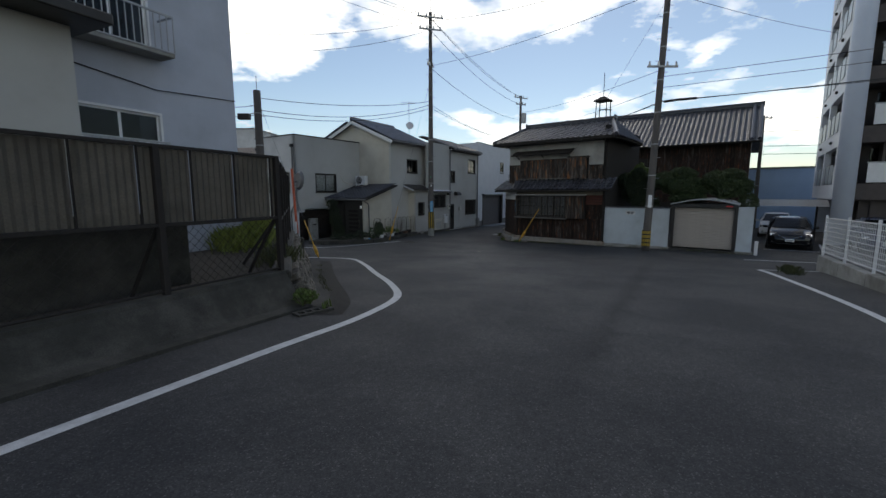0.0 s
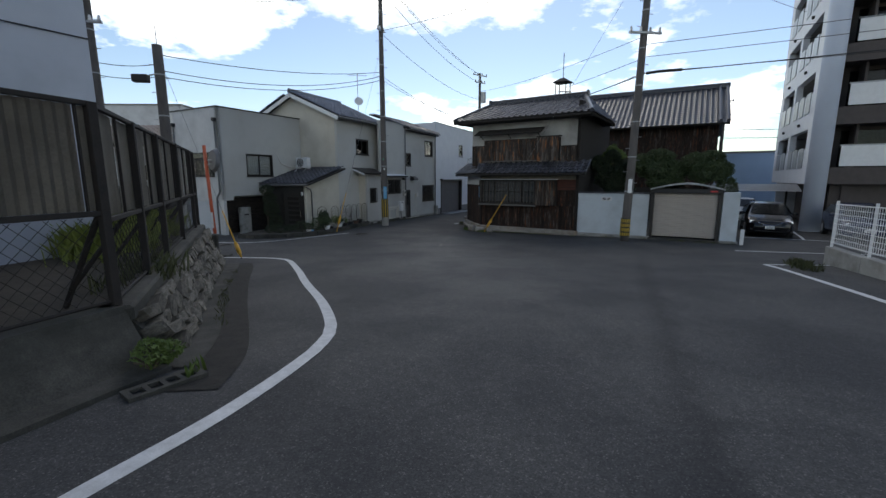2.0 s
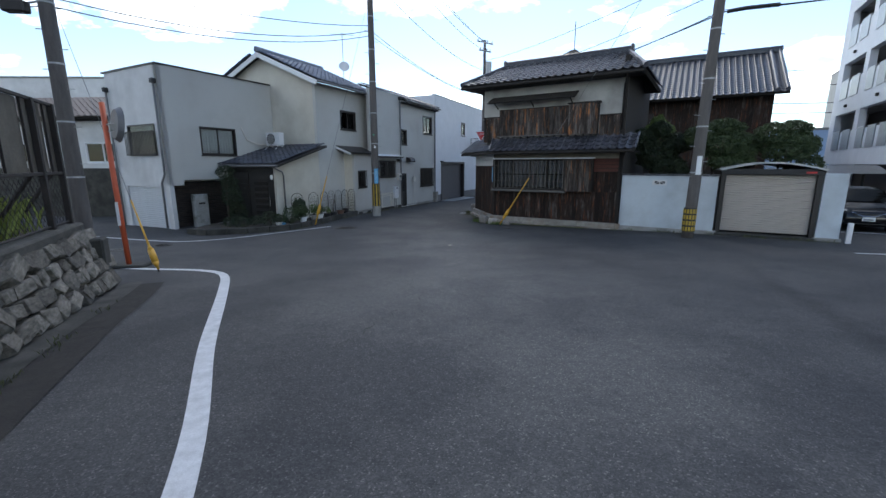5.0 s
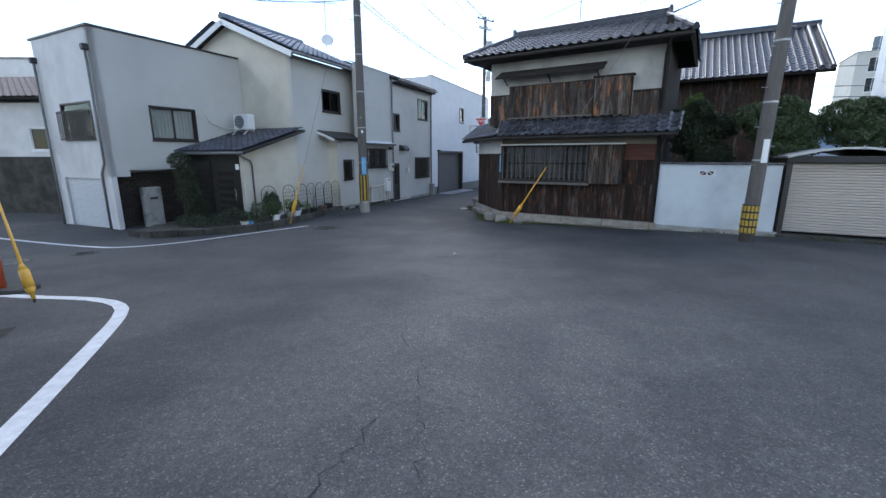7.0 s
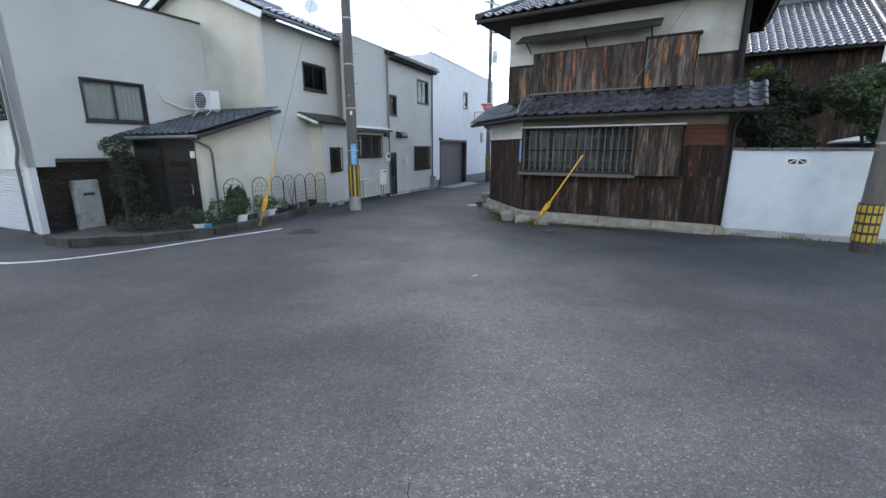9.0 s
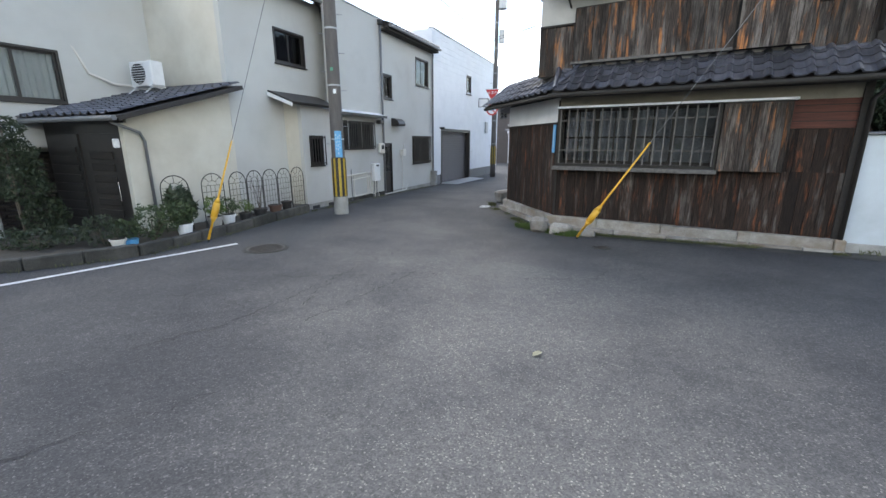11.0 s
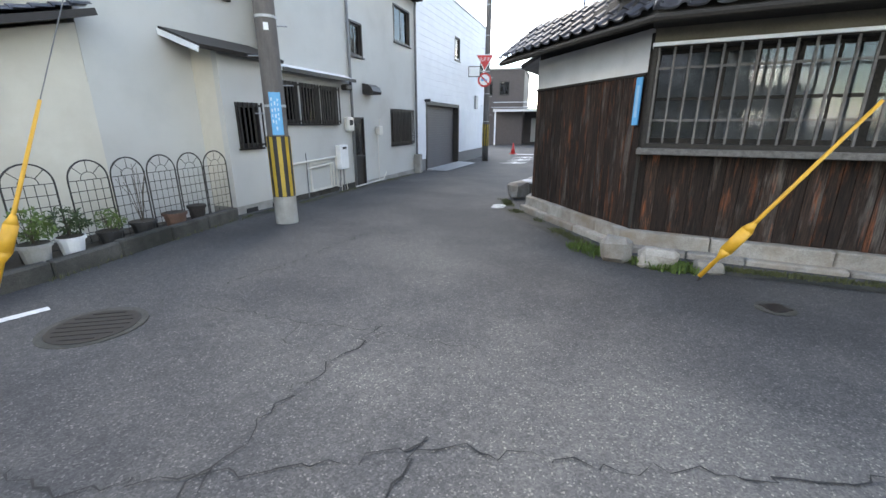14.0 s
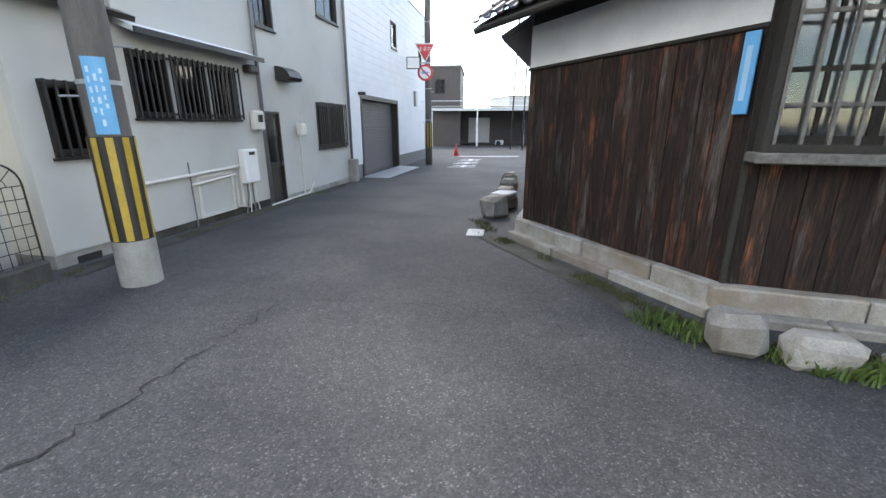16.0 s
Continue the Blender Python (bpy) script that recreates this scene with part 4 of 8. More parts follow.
def lane_house_mid():
    h = thing("lane_house", "grey rendered two-storey lane house with tiled eave", "house", LANE)
    x0, x1 = 4.46, 9.02
    door, w5, u1, u2 = (4.5, 5.1, -1.17, 0.8), (6.9, 8.62, -0.08, 1.1), (4.56, 5.24, 2.42, 3.3), (7.32, 8.6, 3.2, 4.32)
    part("wall", wall(bmn(), x0, x1, IN_Z, 4.85, 0.02, 0.17, [door, w5, u1, u2]), PLASTER_G, h)
    part("plinth", box(bmn(), 5.1, x1, -0.01, 0.02, IN_Z - 0.3, -1.05), CONCRETE, h)
    part("wall", box(bmn(), x0, x0 + 0.15, 0.17, 6, IN_Z, 4.8), PLASTER_G, h)
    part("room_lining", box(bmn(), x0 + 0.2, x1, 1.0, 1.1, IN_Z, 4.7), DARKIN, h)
    pitched(h, x0, x1, -0.35, 4.88, 2.8, 6.0, TILE, TILE_ME)
    part("gutter", tube(bmn(), [(x0, -0.42, 4.84), (x1, -0.42, 4.84)], 0.05, 8), PIPE_D, h)
    part("soffit", box(bmn(), x0, x1, -0.33, 0.02, 4.72, 4.77), TIMBER, h)
    d = part("door", box(bmn(), door[0] + 0.04, door[1] - 0.04, 0.06, 0.1, door[2], door[3] - 0.04), METAL_D, h, "dark bronze aluminium back door")
    part("door_frame", wall(bmn(), door[0], door[1], door[2], door[3], -0.0, 0.12, [(door[0] + 0.04, door[1] - 0.04, door[2], door[3] - 0.04)]), METAL_D, h)
    part("pane", box(bmn(), door[0] + 0.12, door[1] - 0.12, 0.04, 0.06, -0.25, 0.66), GLASS, d)
    part("rail", box(bmn(), door[0] + 0.04, door[1] - 0.04, 0.03, 0.06, -0.38, -0.28), METAL_D, d)
    part("knob", tube(bmn(), [(door[1] - 0.1, 0.06, -0.3), (door[1] - 0.1, -0.02, -0.3)], 0.03, 10), CHROME, d)
    part("door_step", bbox(4.4, 5.6, -0.12, 0.02, -1.3, -1.17, 0.01), CONCRETE, h)
    frame_window(h, *w5, 0.02, leaves=2, grille=METAL_D, glass=GLASS_D)
    frame_window(h, *u1, 0.02, leaves=2)
    frame_window(h, *u2, 0.02, leaves=2, curtain=True)
    hood = bmn()
    prof = [(0, 1.45), (-0.3, 1.45), (-0.34, 1.52), (-0.28, 1.64), (-0.15, 1.72), (0, 1.74)]
    l = [hood.verts.new((5.1, y, z)) for y, z in prof]
    r = [hood.verts.new((5.65, y, z)) for y, z in prof]
    hood.faces.new(l)
    hood.faces.new(r[::-1])
    for i in range(len(prof)):
        hood.faces.new((l[i], r[i], r[(i + 1) % 6], l[(i + 1) % 6]))
    part("vent_hood", hood, METAL_D, h, "dark metal kitchen vent hood")
    gm = part("gas_meter", bbox(5.75, 6.0, -0.16, 0.0, 0.28, 0.56, 0.03), PVC, h, "cream gas meter")
    part("pipe", tube(bmn(), [(5.8, -0.06, 0.28), (5.8, -0.06, -1.1)], 0.016, 6), PVC, gm)
    part("pipe", tube(bmn(), [(5.95, -0.06, 0.56), (5.95, -0.06, 0.75)], 0.016, 6), PVC, gm)
    part("pipe_run", tube(bmn(), [(4.3, -0.1, -1.12), (6.0, -0.1, -1.1), (6.3, -0.06, -0.9)], 0.02, 6), PVC, h)
    downpipe(h, [(8.92, -0.08, 4.75), (8.92, -0.06, 4.4), (8.92, -0.06, -1.2)], 0.045, funnel=False)
    part("downpipe_guard", bbox(8.75, 9.0, -0.25, 0.0, -1.5, -0.5, 0.02), CONCRETE, h, "concrete sleeve round the pipe foot")


lane_house_mid()


def white_house():
    h = thing("white_house", "white clad modern house with dark roller garage", "house", LANE)
    x0, x1, zt = 9.05, 20.2, 5.8
    gar, w1, w2 = (10.1, 14.3, -1.3, 1.4), (13.65, 14.45, 3.45, 4.45), (18.2, 18.9, 3.3, 4.2)
    part("wall", wall(bmn(), x0, x1, -0.75, zt, 0.0, 0.15, [gar, w1, w2]), SIDING, h, "white horizontal siding")
    part("plinth", wall(bmn(), x0, x1, -1.7, -0.75, 0.02, 0.2, [(10.1, 14.3, -1.7, -0.75)]), PIPE_D, h)
    part("wall", box(bmn(), x1 - 0.15, x1, 0.15, 8, -1.6, zt), SIDING, h)
    part("wall", box(bmn(), x0, x0 + 0.15, 0.15, 8, -1.6, zt), SIDING, h)
    part("roof", box(bmn(), x0 + 0.15, x1 - 0.15, 0.15, 8, 5.4, 5.5), CONCRETE, h)
    part("coping", bbox(x0 - 0.02, x1 + 0.02, -0.04, 0.2, zt, zt + 0.06, 0.006), METAL_G, h)
    for i in range(26):
        z = -0.6 + i * 0.245
        holes = [q for q in (gar, w1, w2) if q[2] < z < q[3]]
        a = x0
        for q in sorted(holes):
            part("siding_lap", box(bmn(), a, q[0], -0.008, 0.0, z, z + 0.232), SIDING, h)
            a = q[1]
        part("siding_lap", box(bmn(), a, x1, -0.008, 0.0, z, z + 0.232), SIDING, h)
    for q in (w1, w2):
        frame_window(h, *q, 0.0, leaves=1, frame_m=METAL_D)
    part("garage_frame", wall(bmn(), 10.0, 14.4, -1.3, 1.5, -0.02, 0.3, [(10.15, 14.25, -1.3, 1.36)]), METAL_D, h)
    sh = part("roller_shutter", box(bmn(), 10.15, 14.25, 0.26, 0.3, -1.35, 1.36), SHUTTER_D, h, "closed dark roller shutter")
    me = meshed(bbox(10.16, 14.24, 0.235, 0.26, 0, 0.095, 0.01), "slat", SHUTTER_D)
    for i in range(26):
        piece("slat", me, sh, Matrix.Translation((0, 0, -1.32 + i * 0.102)))
    part("ramp", prism(bmn(), [(10.0, -0.02), (14.4, -0.02), (14.4, -0.9), (10.0, -0.9)], -1.5, [-1.17, -1.2, -1.25, -1.21]), METAL_G, h, "steel kerb ramp at the garage")
    part("camera_bracket", bbox(9.85, 9.95, -0.25, 0.0, 1.45, 1.55, 0.02), BLACK, h)
    part("utility_box", bbox(17.2, 17.6, -0.12, 0.0, 1.4, 2.1, 0.02), METAL_G, h)


white_house()


# ---- corner house with flat parapet ----
CORNER = facade(-8.35, 23.95, 55.0)


def corner_house():
    h = thing("corner_house", "pale grey plastered flat-roofed corner house with shutter", "house", CORNER)
    zt, L, D = 4.86, 5.2, 3.6
    w = (1.39, 2.97, 1.68, 2.8)
    part("wall", wall(bmn(), 0.0, L, 0.72, zt, 0.0, 0.15, [w]), PLASTER_G, h)
    part("wall_step", box(bmn(), 0.0, 0.55, 0.0, 0.15, 0.52, 0.72), PLASTER_G, h)
    part("wall_step", box(bmn(), 2.9, L, 0.0, 0.15, 0.55, 0.72), PLASTER_G, h)
    part("overhang_soffit", box(bmn(), 0.15, L, 0.15, 1.2, 0.72, 0.8), PLASTER_G, h)
    part("wall", wall(bmn(), 0.25, L, -1.6, 0.72, 0.9, 1.05), PLASTER_G, h)
    # side face with shutter and window
    side = Matrix.Rotation(radians(-90), 4, "Z")
    sw, sh = (0.5, 2.42, 1.64, 2.82), (0.3, 3.05, -1.3, 0.45)
    bm = wall(bmn(), -D, 0.0, -1.6, zt, 0.0, 0.15, [(-sw[1], -sw[0], sw[2], sw[3]), (-sh[1], -sh[0], -1.6, sh[3])])
    part("wall", turned(bm, side), PLASTER_W, h, "pale plaster side wall")
    part("wall", box(bmn(), 0.15, L, D, D + 0.15, -1.6, zt), PLASTER_G, h)
    part("wall", box(bmn(), L - 0.15, L, 0.15, D, -1.6, zt), PLASTER_G, h)
    part("roof", box(bmn(), 0.15, L - 0.15, 0.15, D, 4.5, 4.6), CONCRETE, h)
    part("coping", wall(bmn(), -0.04, L, zt, zt + 0.06, -0.04, 0.2), METAL_D, h)
    part("coping", box(bmn(), -0.04, 0.2, 0.2, D + 0.15, zt, zt + 0.06), METAL_D, h)
    part("room_lining", box(bmn(), 1.0, L - 0.2, 1.2, 1.3, 0.8, zt - 0.4), DARKIN, h)
    frame_window(h, *w, 0.0, leaves=2, curtain=True)
    holder = part("side_window", turned(wall(bmn(), -sw[1], -sw[0], sw[2], sw[3], -0.02, 0.08, [(-sw[1] + 0.05, -sw[0] - 0.05, sw[2] + 0.05, sw[3] - 0.05)]), side), METAL_D, h)
    pane = part("pane", turned(box(bmn(), -sw[1] + 0.05, -sw[0] - 0.05, 0.03, 0.036, sw[2] + 0.05, sw[3] - 0.05), side), GLASS, holder)
    pane.visible_shadow = False
    part("curtain", turned(box(bmn(), -sw[1] + 0.02, -sw[0] - 0.02, 0.18, 0.19, sw[2] + 0.02, sw[3] - 0.02), side), CURTAIN, holder)
    part("window_rack", turned(box(bmn(), -sw[1] - 0.05, -sw[0] + 0.05, -0.12, -0.1, sw[2] + 0.04, sw[2] + 0.08), side), TIMBER_G, holder, "grey window bars")
    for i in range(20):
        x = -sw[1] - 0.02 + (sw[1] - sw[0] + 0.04) * i / 19
        part("window_bar", turned(box(bmn(), x - 0.014, x + 0.014, -0.14, -0.12, sw[2] + 0.02, sw[3] - 0.25), side), TIMBER_G, holder)
    part("window_rack", turned(box(bmn(), -sw[1] - 0.05, -sw[0] + 0.05, -0.12, -0.1, sw[3] - 0.32, sw[3] - 0.28), side), TIMBER_G, holder)
    for a in (-sw[1], -sw[0] - 0.03):
        part("bracket", turned(box(bmn(), a, a + 0.03, -0.1, 0.0, sw[2] + 0.04, sw[2] + 0.08), side), TIMBER_G, holder)
    rs = part("roller_shutter", turned(box(bmn(), -sh[1], -sh[0], 0.1, 0.12, -1.6, sh[3]), side), SHUTTER_W, h, "closed pale roller shutter")
    me = meshed(turned(bbox(-sh[1] + 0.01, -sh[0] - 0.01, 0.06, 0.1, 0, 0.064, 0.012), side), "slat", SHUTTER_W)
    for i in range(24):
        piece("slat", me, rs, Matrix.Translation((0, 0, -1.4 + i * 0.08)))
    # downpipes and hoppers
    downpipe(h, [(-0.07, 0.12, 4.25), (-0.07, 0.12, 0.95), (-0.05, 0.42, 0.62), (-0.05, 0.42, -1.25)], 0.04)
    downpipe(h, [(-0.07, D - 0.1, 4.2), (-0.07, D - 0.1, -1.3)], 0.04)
    # pierced brick screen and white pillar under the overhang
    scr = part("brick_screen", box(bmn(), 0.35, 3.2, 0.62, 0.66, -1.4, 0.62), BLACK, h, "dark pierced brick screen")
    me = meshed(bbox(0, 0.2, 0.56, 0.64, 0, 0.06, 0.006), "brick", BRICKM)
    for r in range(24):
        for c in range(13):
            piece("brick", me, scr, Matrix.Translation((0.37 + c * 0.215 + (r % 2) * 0.1, 0, -1.25 + r * 0.076)))
    part("gate_post", bbox(0.75, 1.35, -0.15, 0.05, -1.6, 0.15, 0.03), PILLAR, h, "stained pale rendered gate pillar")
    part("mail_slot", bbox(0.95, 1.2, -0.17, -0.15, -0.25, -0.18, 0.005), METAL_D, h)


corner_house()


# ---- old timber house on the corner ----
TH = facade(4.25, 24.25, -38.99)


def timber_house():
    h = thing("timber_house", "old dark timber-clad two-storey house with tiled roofs", "house", TH)
    inv = TH.inverted()
    b = inv @ Vector((4.05, 27.2, 0))
    W = 4.93
    zb = -0.80
    # ground floor: front wall and the canted wall
    win = (0.08, 2.96, 0.38, 1.5)
    part("wall", wall(bmn(), 0.0, W, zb, 2.3, 0.02, 0.17, [win]), TIMBER, h)
    ang = math.degrees(math.atan2(-b.y, -b.x))
    clen = math.hypot(b.x, b.y)
    cant = Matrix.Translation((b.x, b.y, 0)) @ Matrix.Rotation(radians(ang), 4, "Z")
    part("wall", turned(wall(bmn(), 0.0, clen, zb, 2.1, 0.02, 0.17), cant), TIMBER, h)
    part("wall", box(bmn(), W - 0.15, W, 0.17, 6, zb, 5.0), TIMBER, h)
    part("wall", box(bmn(), b.x + 0.1, W, 8.0, 8.15, zb, 3.8), TIMBER, h)
    # the lane side, running back
    back = Matrix.Translation((b.x, b.y, 0)) @ Matrix.Rotation(radians(-90), 4, "Z")
    part("wall", turned(wall(bmn(), -9.0, 0.0, zb, 2.0, 0.05, 0.2), back), TIMBER, h)
    boards(h, -9.0, -0.02, 0.05, zb, 1.9, 0.3, WOOD_D, back)
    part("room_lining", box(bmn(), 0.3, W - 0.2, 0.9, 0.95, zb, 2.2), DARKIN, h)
    # cladding
    boards(h, 0.0, clen, 0.02, zb, 1.23, 0.16, WOOD_D, cant)
    boards(h, 0.0, W, 0.02, zb, win[2] - 0.06, 0.17, WOOD_D)
    boards(h, 4.02, W, 0.02, win[2] - 0.06, 1.05, 0.17, WOOD_D)
    part("plaster_band", turned(bbox(0.0, clen + 0.02, -0.005, 0.02, 1.25, 1.76, 0.003), cant), PLASTER_W, h, "stained white plaster band")
    part("batten", turned(bbox(-0.02, clen, -0.03, 0.015, 1.215, 1.25, 0.004), cant), TIMBER, h)
    part("cladding", bbox(4.02, W, -0.01, 0.02, 1.05, 1.52, 0.004), mat("red_brown_boards", (0.12, 0.036, 0.022), (0.04, 0.014, 0.010), 0.8, 5, 60, 0.4, stretch=(0.6, 6, 9)), h, "red-brown horizontal boards")
    for z in (1.16, 1.3, 1.42):
        part("groove", box(bmn(), 4.04, W, -0.014, -0.01, z, z + 0.012), TIMBER, h)
    part("corner_post", box(bmn(), W - 0.06, W + 0.05, -0.05, 0.17, zb, 4.4), TIMBER, h)
    part("corner_post", box(bmn(), -0.012, 0.03, -0.02, 0.1, zb, 1.7), TIMBER, h)
    # fascia above the window and eave soffit
    part("fascia", bbox(0.02, W, -0.02, 0.02, 1.52, 1.78, 0.004), mat("drab_boards", (0.22, 0.20, 0.16), (0.15, 0.135, 0.11), 0.85), h)
    part("rail", bbox(0.02, 4.05, -0.24, -0.02, 1.515, 1.555, 0.004), WHITE_M, h, "white metal window head flashing")
    # projecting lattice window
    lw = part("lattice_window", wall(bmn(), win[0] - 0.05, win[1] + 0.04, win[2] - 0.1, win[3] + 0.02, -0.2, 0.02, [(win[0], win[1], win[2], win[3])]), TIMBER, h, "projecting timber lattice window")
    for z in (0.66, 1.27):
        part("lattice_rail", box(bmn(), win[0], win[1], -0.165, -0.14, z - 0.014, z + 0.014), TIMBER_G, lw)
    me = meshed(bbox(-0.013, 0.013, -0.2, -0.17, win[2], win[3], 0.003), "lattice_bar", TIMBER_G)
    n = 17
    for i in range(n + 1):
        piece("lattice_bar", me, lw, Matrix.Translation((win[0] + 0.02 + (win[1] - win[0] - 0.04) * i / n, random.uniform(-0.004, 0.004), 0)))
    part("sill", bbox(win[0] - 0.1, win[1] + 0.08, -0.27, -0.03, win[2] - 0.14, win[2] - 0.06, 0.01), TIMBER_G, lw)
    for i in range(4):
        a = win[0] + i * 0.72
        part("sash", wall(bmn(), a, a + 0.72, win[2], win[3], 0.05 + 0.02 * (i % 2), 0.075 + 0.02 * (i % 2), [(a + 0.04, a + 0.34, win[2] + 0.06, 0.9), (a + 0.37, a + 0.68, win[2] + 0.06, 0.9), (a + 0.04, a + 0.34, 0.94, win[3] - 0.05), (a + 0.37, a + 0.68, 0.94, win[3] - 0.05)]), TIMBER, lw)
        pane = part("pane", box(bmn(), a + 0.03, a + 0.69, 0.06 + 0.02 * (i % 2), 0.064 + 0.02 * (i % 2), win[2] + 0.04, win[3] - 0.04), GLASS, lw)
        pane.visible_shadow = False
    part("paper_screen", box(bmn(), win[0], win[1], 0.3, 0.31, win[2], win[3]), mat("grey_paper", (0.24, 0.24, 0.25), (0.09, 0.09, 0.095), 0.9, 2.5, bump=0.0), lw, "grey curtain behind the panes")
    # shutter box beside it
    sb = part("shutter_box", bbox(3.02, 4.0, -0.2, 0.0, win[2] - 0.08, 1.5, 0.01), TIMBER, h, "timber rain-shutter box")
    boards(sb, 3.02, 4.0, -0.2, win[2] - 0.06, 1.5, 0.13, WOOD_G)
    # upper floor
    x0, z0 = -0.52, 2.2
    upw = (0.24, 4.08, 2.42, 3.44)
    part("wall", wall(bmn(), x0, W, z0, 4.55, 0.03, 0.18), AGED, h, "aged white plaster upper wall")
    part("wall", box(bmn(), x0, x0 + 0.15, 0.18, 6, z0, 4.5), PLASTER_W, h)
    boards(h, x0, 0.22, 0.03, z0, 3.16, 0.18, WOOD_G)
    boards(h, 4.1, W, 0.03, z0, 3.02, 0.18, WOOD_G)
    part("batten", bbox(x0, 0.22, -0.03, 0.03, 3.16, 3.2, 0.004), TIMBER, h)
    part("batten", bbox(4.1, W, -0.03, 0.03, 3.02, 3.06, 0.004), TIMBER, h)
    us = part("upper_shutters", bbox(upw[0], upw[1], -0.14, 0.03, upw[2] - 0.03, upw[3], 0.01), TIMBER, h, "closed board shutters over the upper window")
    boards(us, 0.27, 3.0, -0.14, 2.43, 3.42, 0.19, WOOD_G)
    boards(us, 3.04, 4.06, -0.2, 2.38, 3.46, 0.17, WOOD_G)
    part("shutter_box_cap", bbox(2.98, 4.14, -0.24, 0.03, 3.47, 3.51, 0.006), TIMBER, us)
    part("rail", bbox(0.2, 3.0, -0.17, -0.13, 2.38, 2.43, 0.006), TIMBER_G, us)
    aw = part("awning", slab(bmn(), [(-0.15, 0.03, 3.95), (3.3, 0.03, 3.95), (3.3, -0.5, 3.68), (-0.15, -0.5, 3.68)], 0.04), TIMBER, h, "thin plank awning over the upper window")
    for x in (0.1, 1.6, 3.1):
        part("bracket", tube(bmn(), [(x, 0.03, 3.5), (x, -0.4, 3.7)], 0.02, 6), TIMBER, aw)
    part("gutter", tube(bmn(), [(x0 - 0.7, -0.66, 4.28), (W + 0.6, -0.66, 4.28)], 0.05, 8), TIMBER, h)
    # upper hipped roof
    ea, eb, ef, er = -1.25, 5.55, -0.62, 4.3
    ze, zr, yr = 4.36, 5.42, 1.85
    ra, rb = -0.3, 4.6
    j = ([], [])
    c = [(ea, ef, ze), (eb, ef, ze), (rb, yr, zr), (ra, yr, zr)]
    part("roof_deck", slab(bmn(), c, 0.12), TIMBER, h)
    run = math.hypot(yr - ef, zr - ze)

    def hip(s, t):
        k = t / run
        return ea + (ra - ea) * k <= ea + s <= eb + (rb - eb) * k

    lay_tiles(h, TILE_ME, (ea, ef - 0.03, ze + 0.012), (1, 0, 0), (0, yr - ef, zr - ze), eb - ea, run, 0.28, 0.235, cut=hip)
    for xe, xr, sgn in ((ea, ra, 1), (eb, rb, -1)):
        part("roof_deck", slab(bmn(), [(xe, ef, ze), (xr, yr, zr), (xe, er, ze)], 0.12), TIMBER, h)
        ridge_cap(h, (xe, ef, ze + 0.03), (xr, yr, zr + 0.03), 0.075, TILE, "hip_ridge")
    side_run = math.hypot(eb - rb, zr - ze)
    lay_tiles(h, TILE_ME, (eb + 0.03, ef, ze + 0.012), (0, 1, 0), (rb - eb, 0, zr - ze), er - ef, side_run, 0.28, 0.235, cut=lambda s, t: (yr - ef) * t / side_run <= s <= (er - ef) - (er - yr) * t / side_run, joined=j)
    part("roof_deck", slab(bmn(), [(ea, er, ze), (ra, yr, zr), (rb, yr, zr), (eb, er, ze)], 0.12), TIMBER, h)
    joined_part("roof_tiles", j, TILE, h)
    for k in range(3):
        part("ridge_course", box(bmn(), ra - 0.05, rb + 0.05, yr - 0.13 + k * 0.02, yr + 0.13 - k * 0.02, zr - 0.03 + k * 0.06, zr + 0.022 + k * 0.06), TILE, h)
    ridge_cap(h, (ra - 0.1, yr, zr + 0.13), (rb + 0.1, yr, zr + 0.13), 0.07, TILE)
    for x in (ra - 0.12, rb + 0.12):
        part("ridge_end", bbox(x - 0.05, x + 0.05, yr - 0.17, yr + 0.17, zr - 0.08, zr + 0.3, 0.03), TILE, h)
    part("eave_soffit", wall(bmn(), ea + 0.1, eb - 0.1, 4.24, 4.3, ef + 0.06, 0.05), TIMBER, h)
    # pent roof over the ground floor, turning along the canted wall
    pe, pz, pt = -0.62, 1.80, 2.28
    pw = 5.42
    part("roof_deck", slab(bmn(), [(0.05, pe, pz), (pw, pe, pz), (pw, 0.03, pt), (-0.1, 0.03, pt)], 0.09), TIMBER, h)
    prun = math.hypot(0.65, pt - pz)
    lay_tiles(h, TILE_ME, (0.05, pe - 0.04, pz + 0.012), (1, 0, 0), (0, 0.65, pt - pz), pw - 0.05, prun, 0.27, 0.225)
    cdir = Vector((b.x, b.y, 0)).normalized()
    cout = Vector((cdir.y, -cdir.x, 0))
    if cout.x > 0:
        cout = -cout
    tip = Vector((b.x, b.y, 0)) + cdir * 0.45 + cout * 0.6
    top = Vector((b.x, b.y, 0)) + cdir * 0.45
    part("roof_deck", slab(bmn(), [(tip.x, tip.y, pz), (0.05, pe, pz), (-0.1, 0.03, pt), (top.x + 0.35, top.y, pt)], 0.09), TIMBER, h)
    edge = Vector((0.05, pe, 0)) - Vector((tip.x, tip.y, 0))
    upv = -cout * 0.62 + Vector((0, 0, pt - pz))
    lay_tiles(h, TILE_ME, (tip.x + cout.x * 0.04, tip.y + cout.y * 0.04, pz + 0.012), edge, upv, edge.length, 0.85, 0.27, 0.225, cut=lambda s, t: s < edge.length - 0.0 * t)
    part("roof_deck", slab(bmn(), [(top.x + 0.3, top.y, pt), (-0.1, 0.03, pt), (0.6, 0.05, 2.6), (1.2, 2.6, 2.75)], 0.06), TILE, h)
    ridge_cap(h, (0.05, pe + 0.02, pz + 0.05), (-0.08, 0.02, pt + 0.03), 0.045, TILE, "hip_ridge")
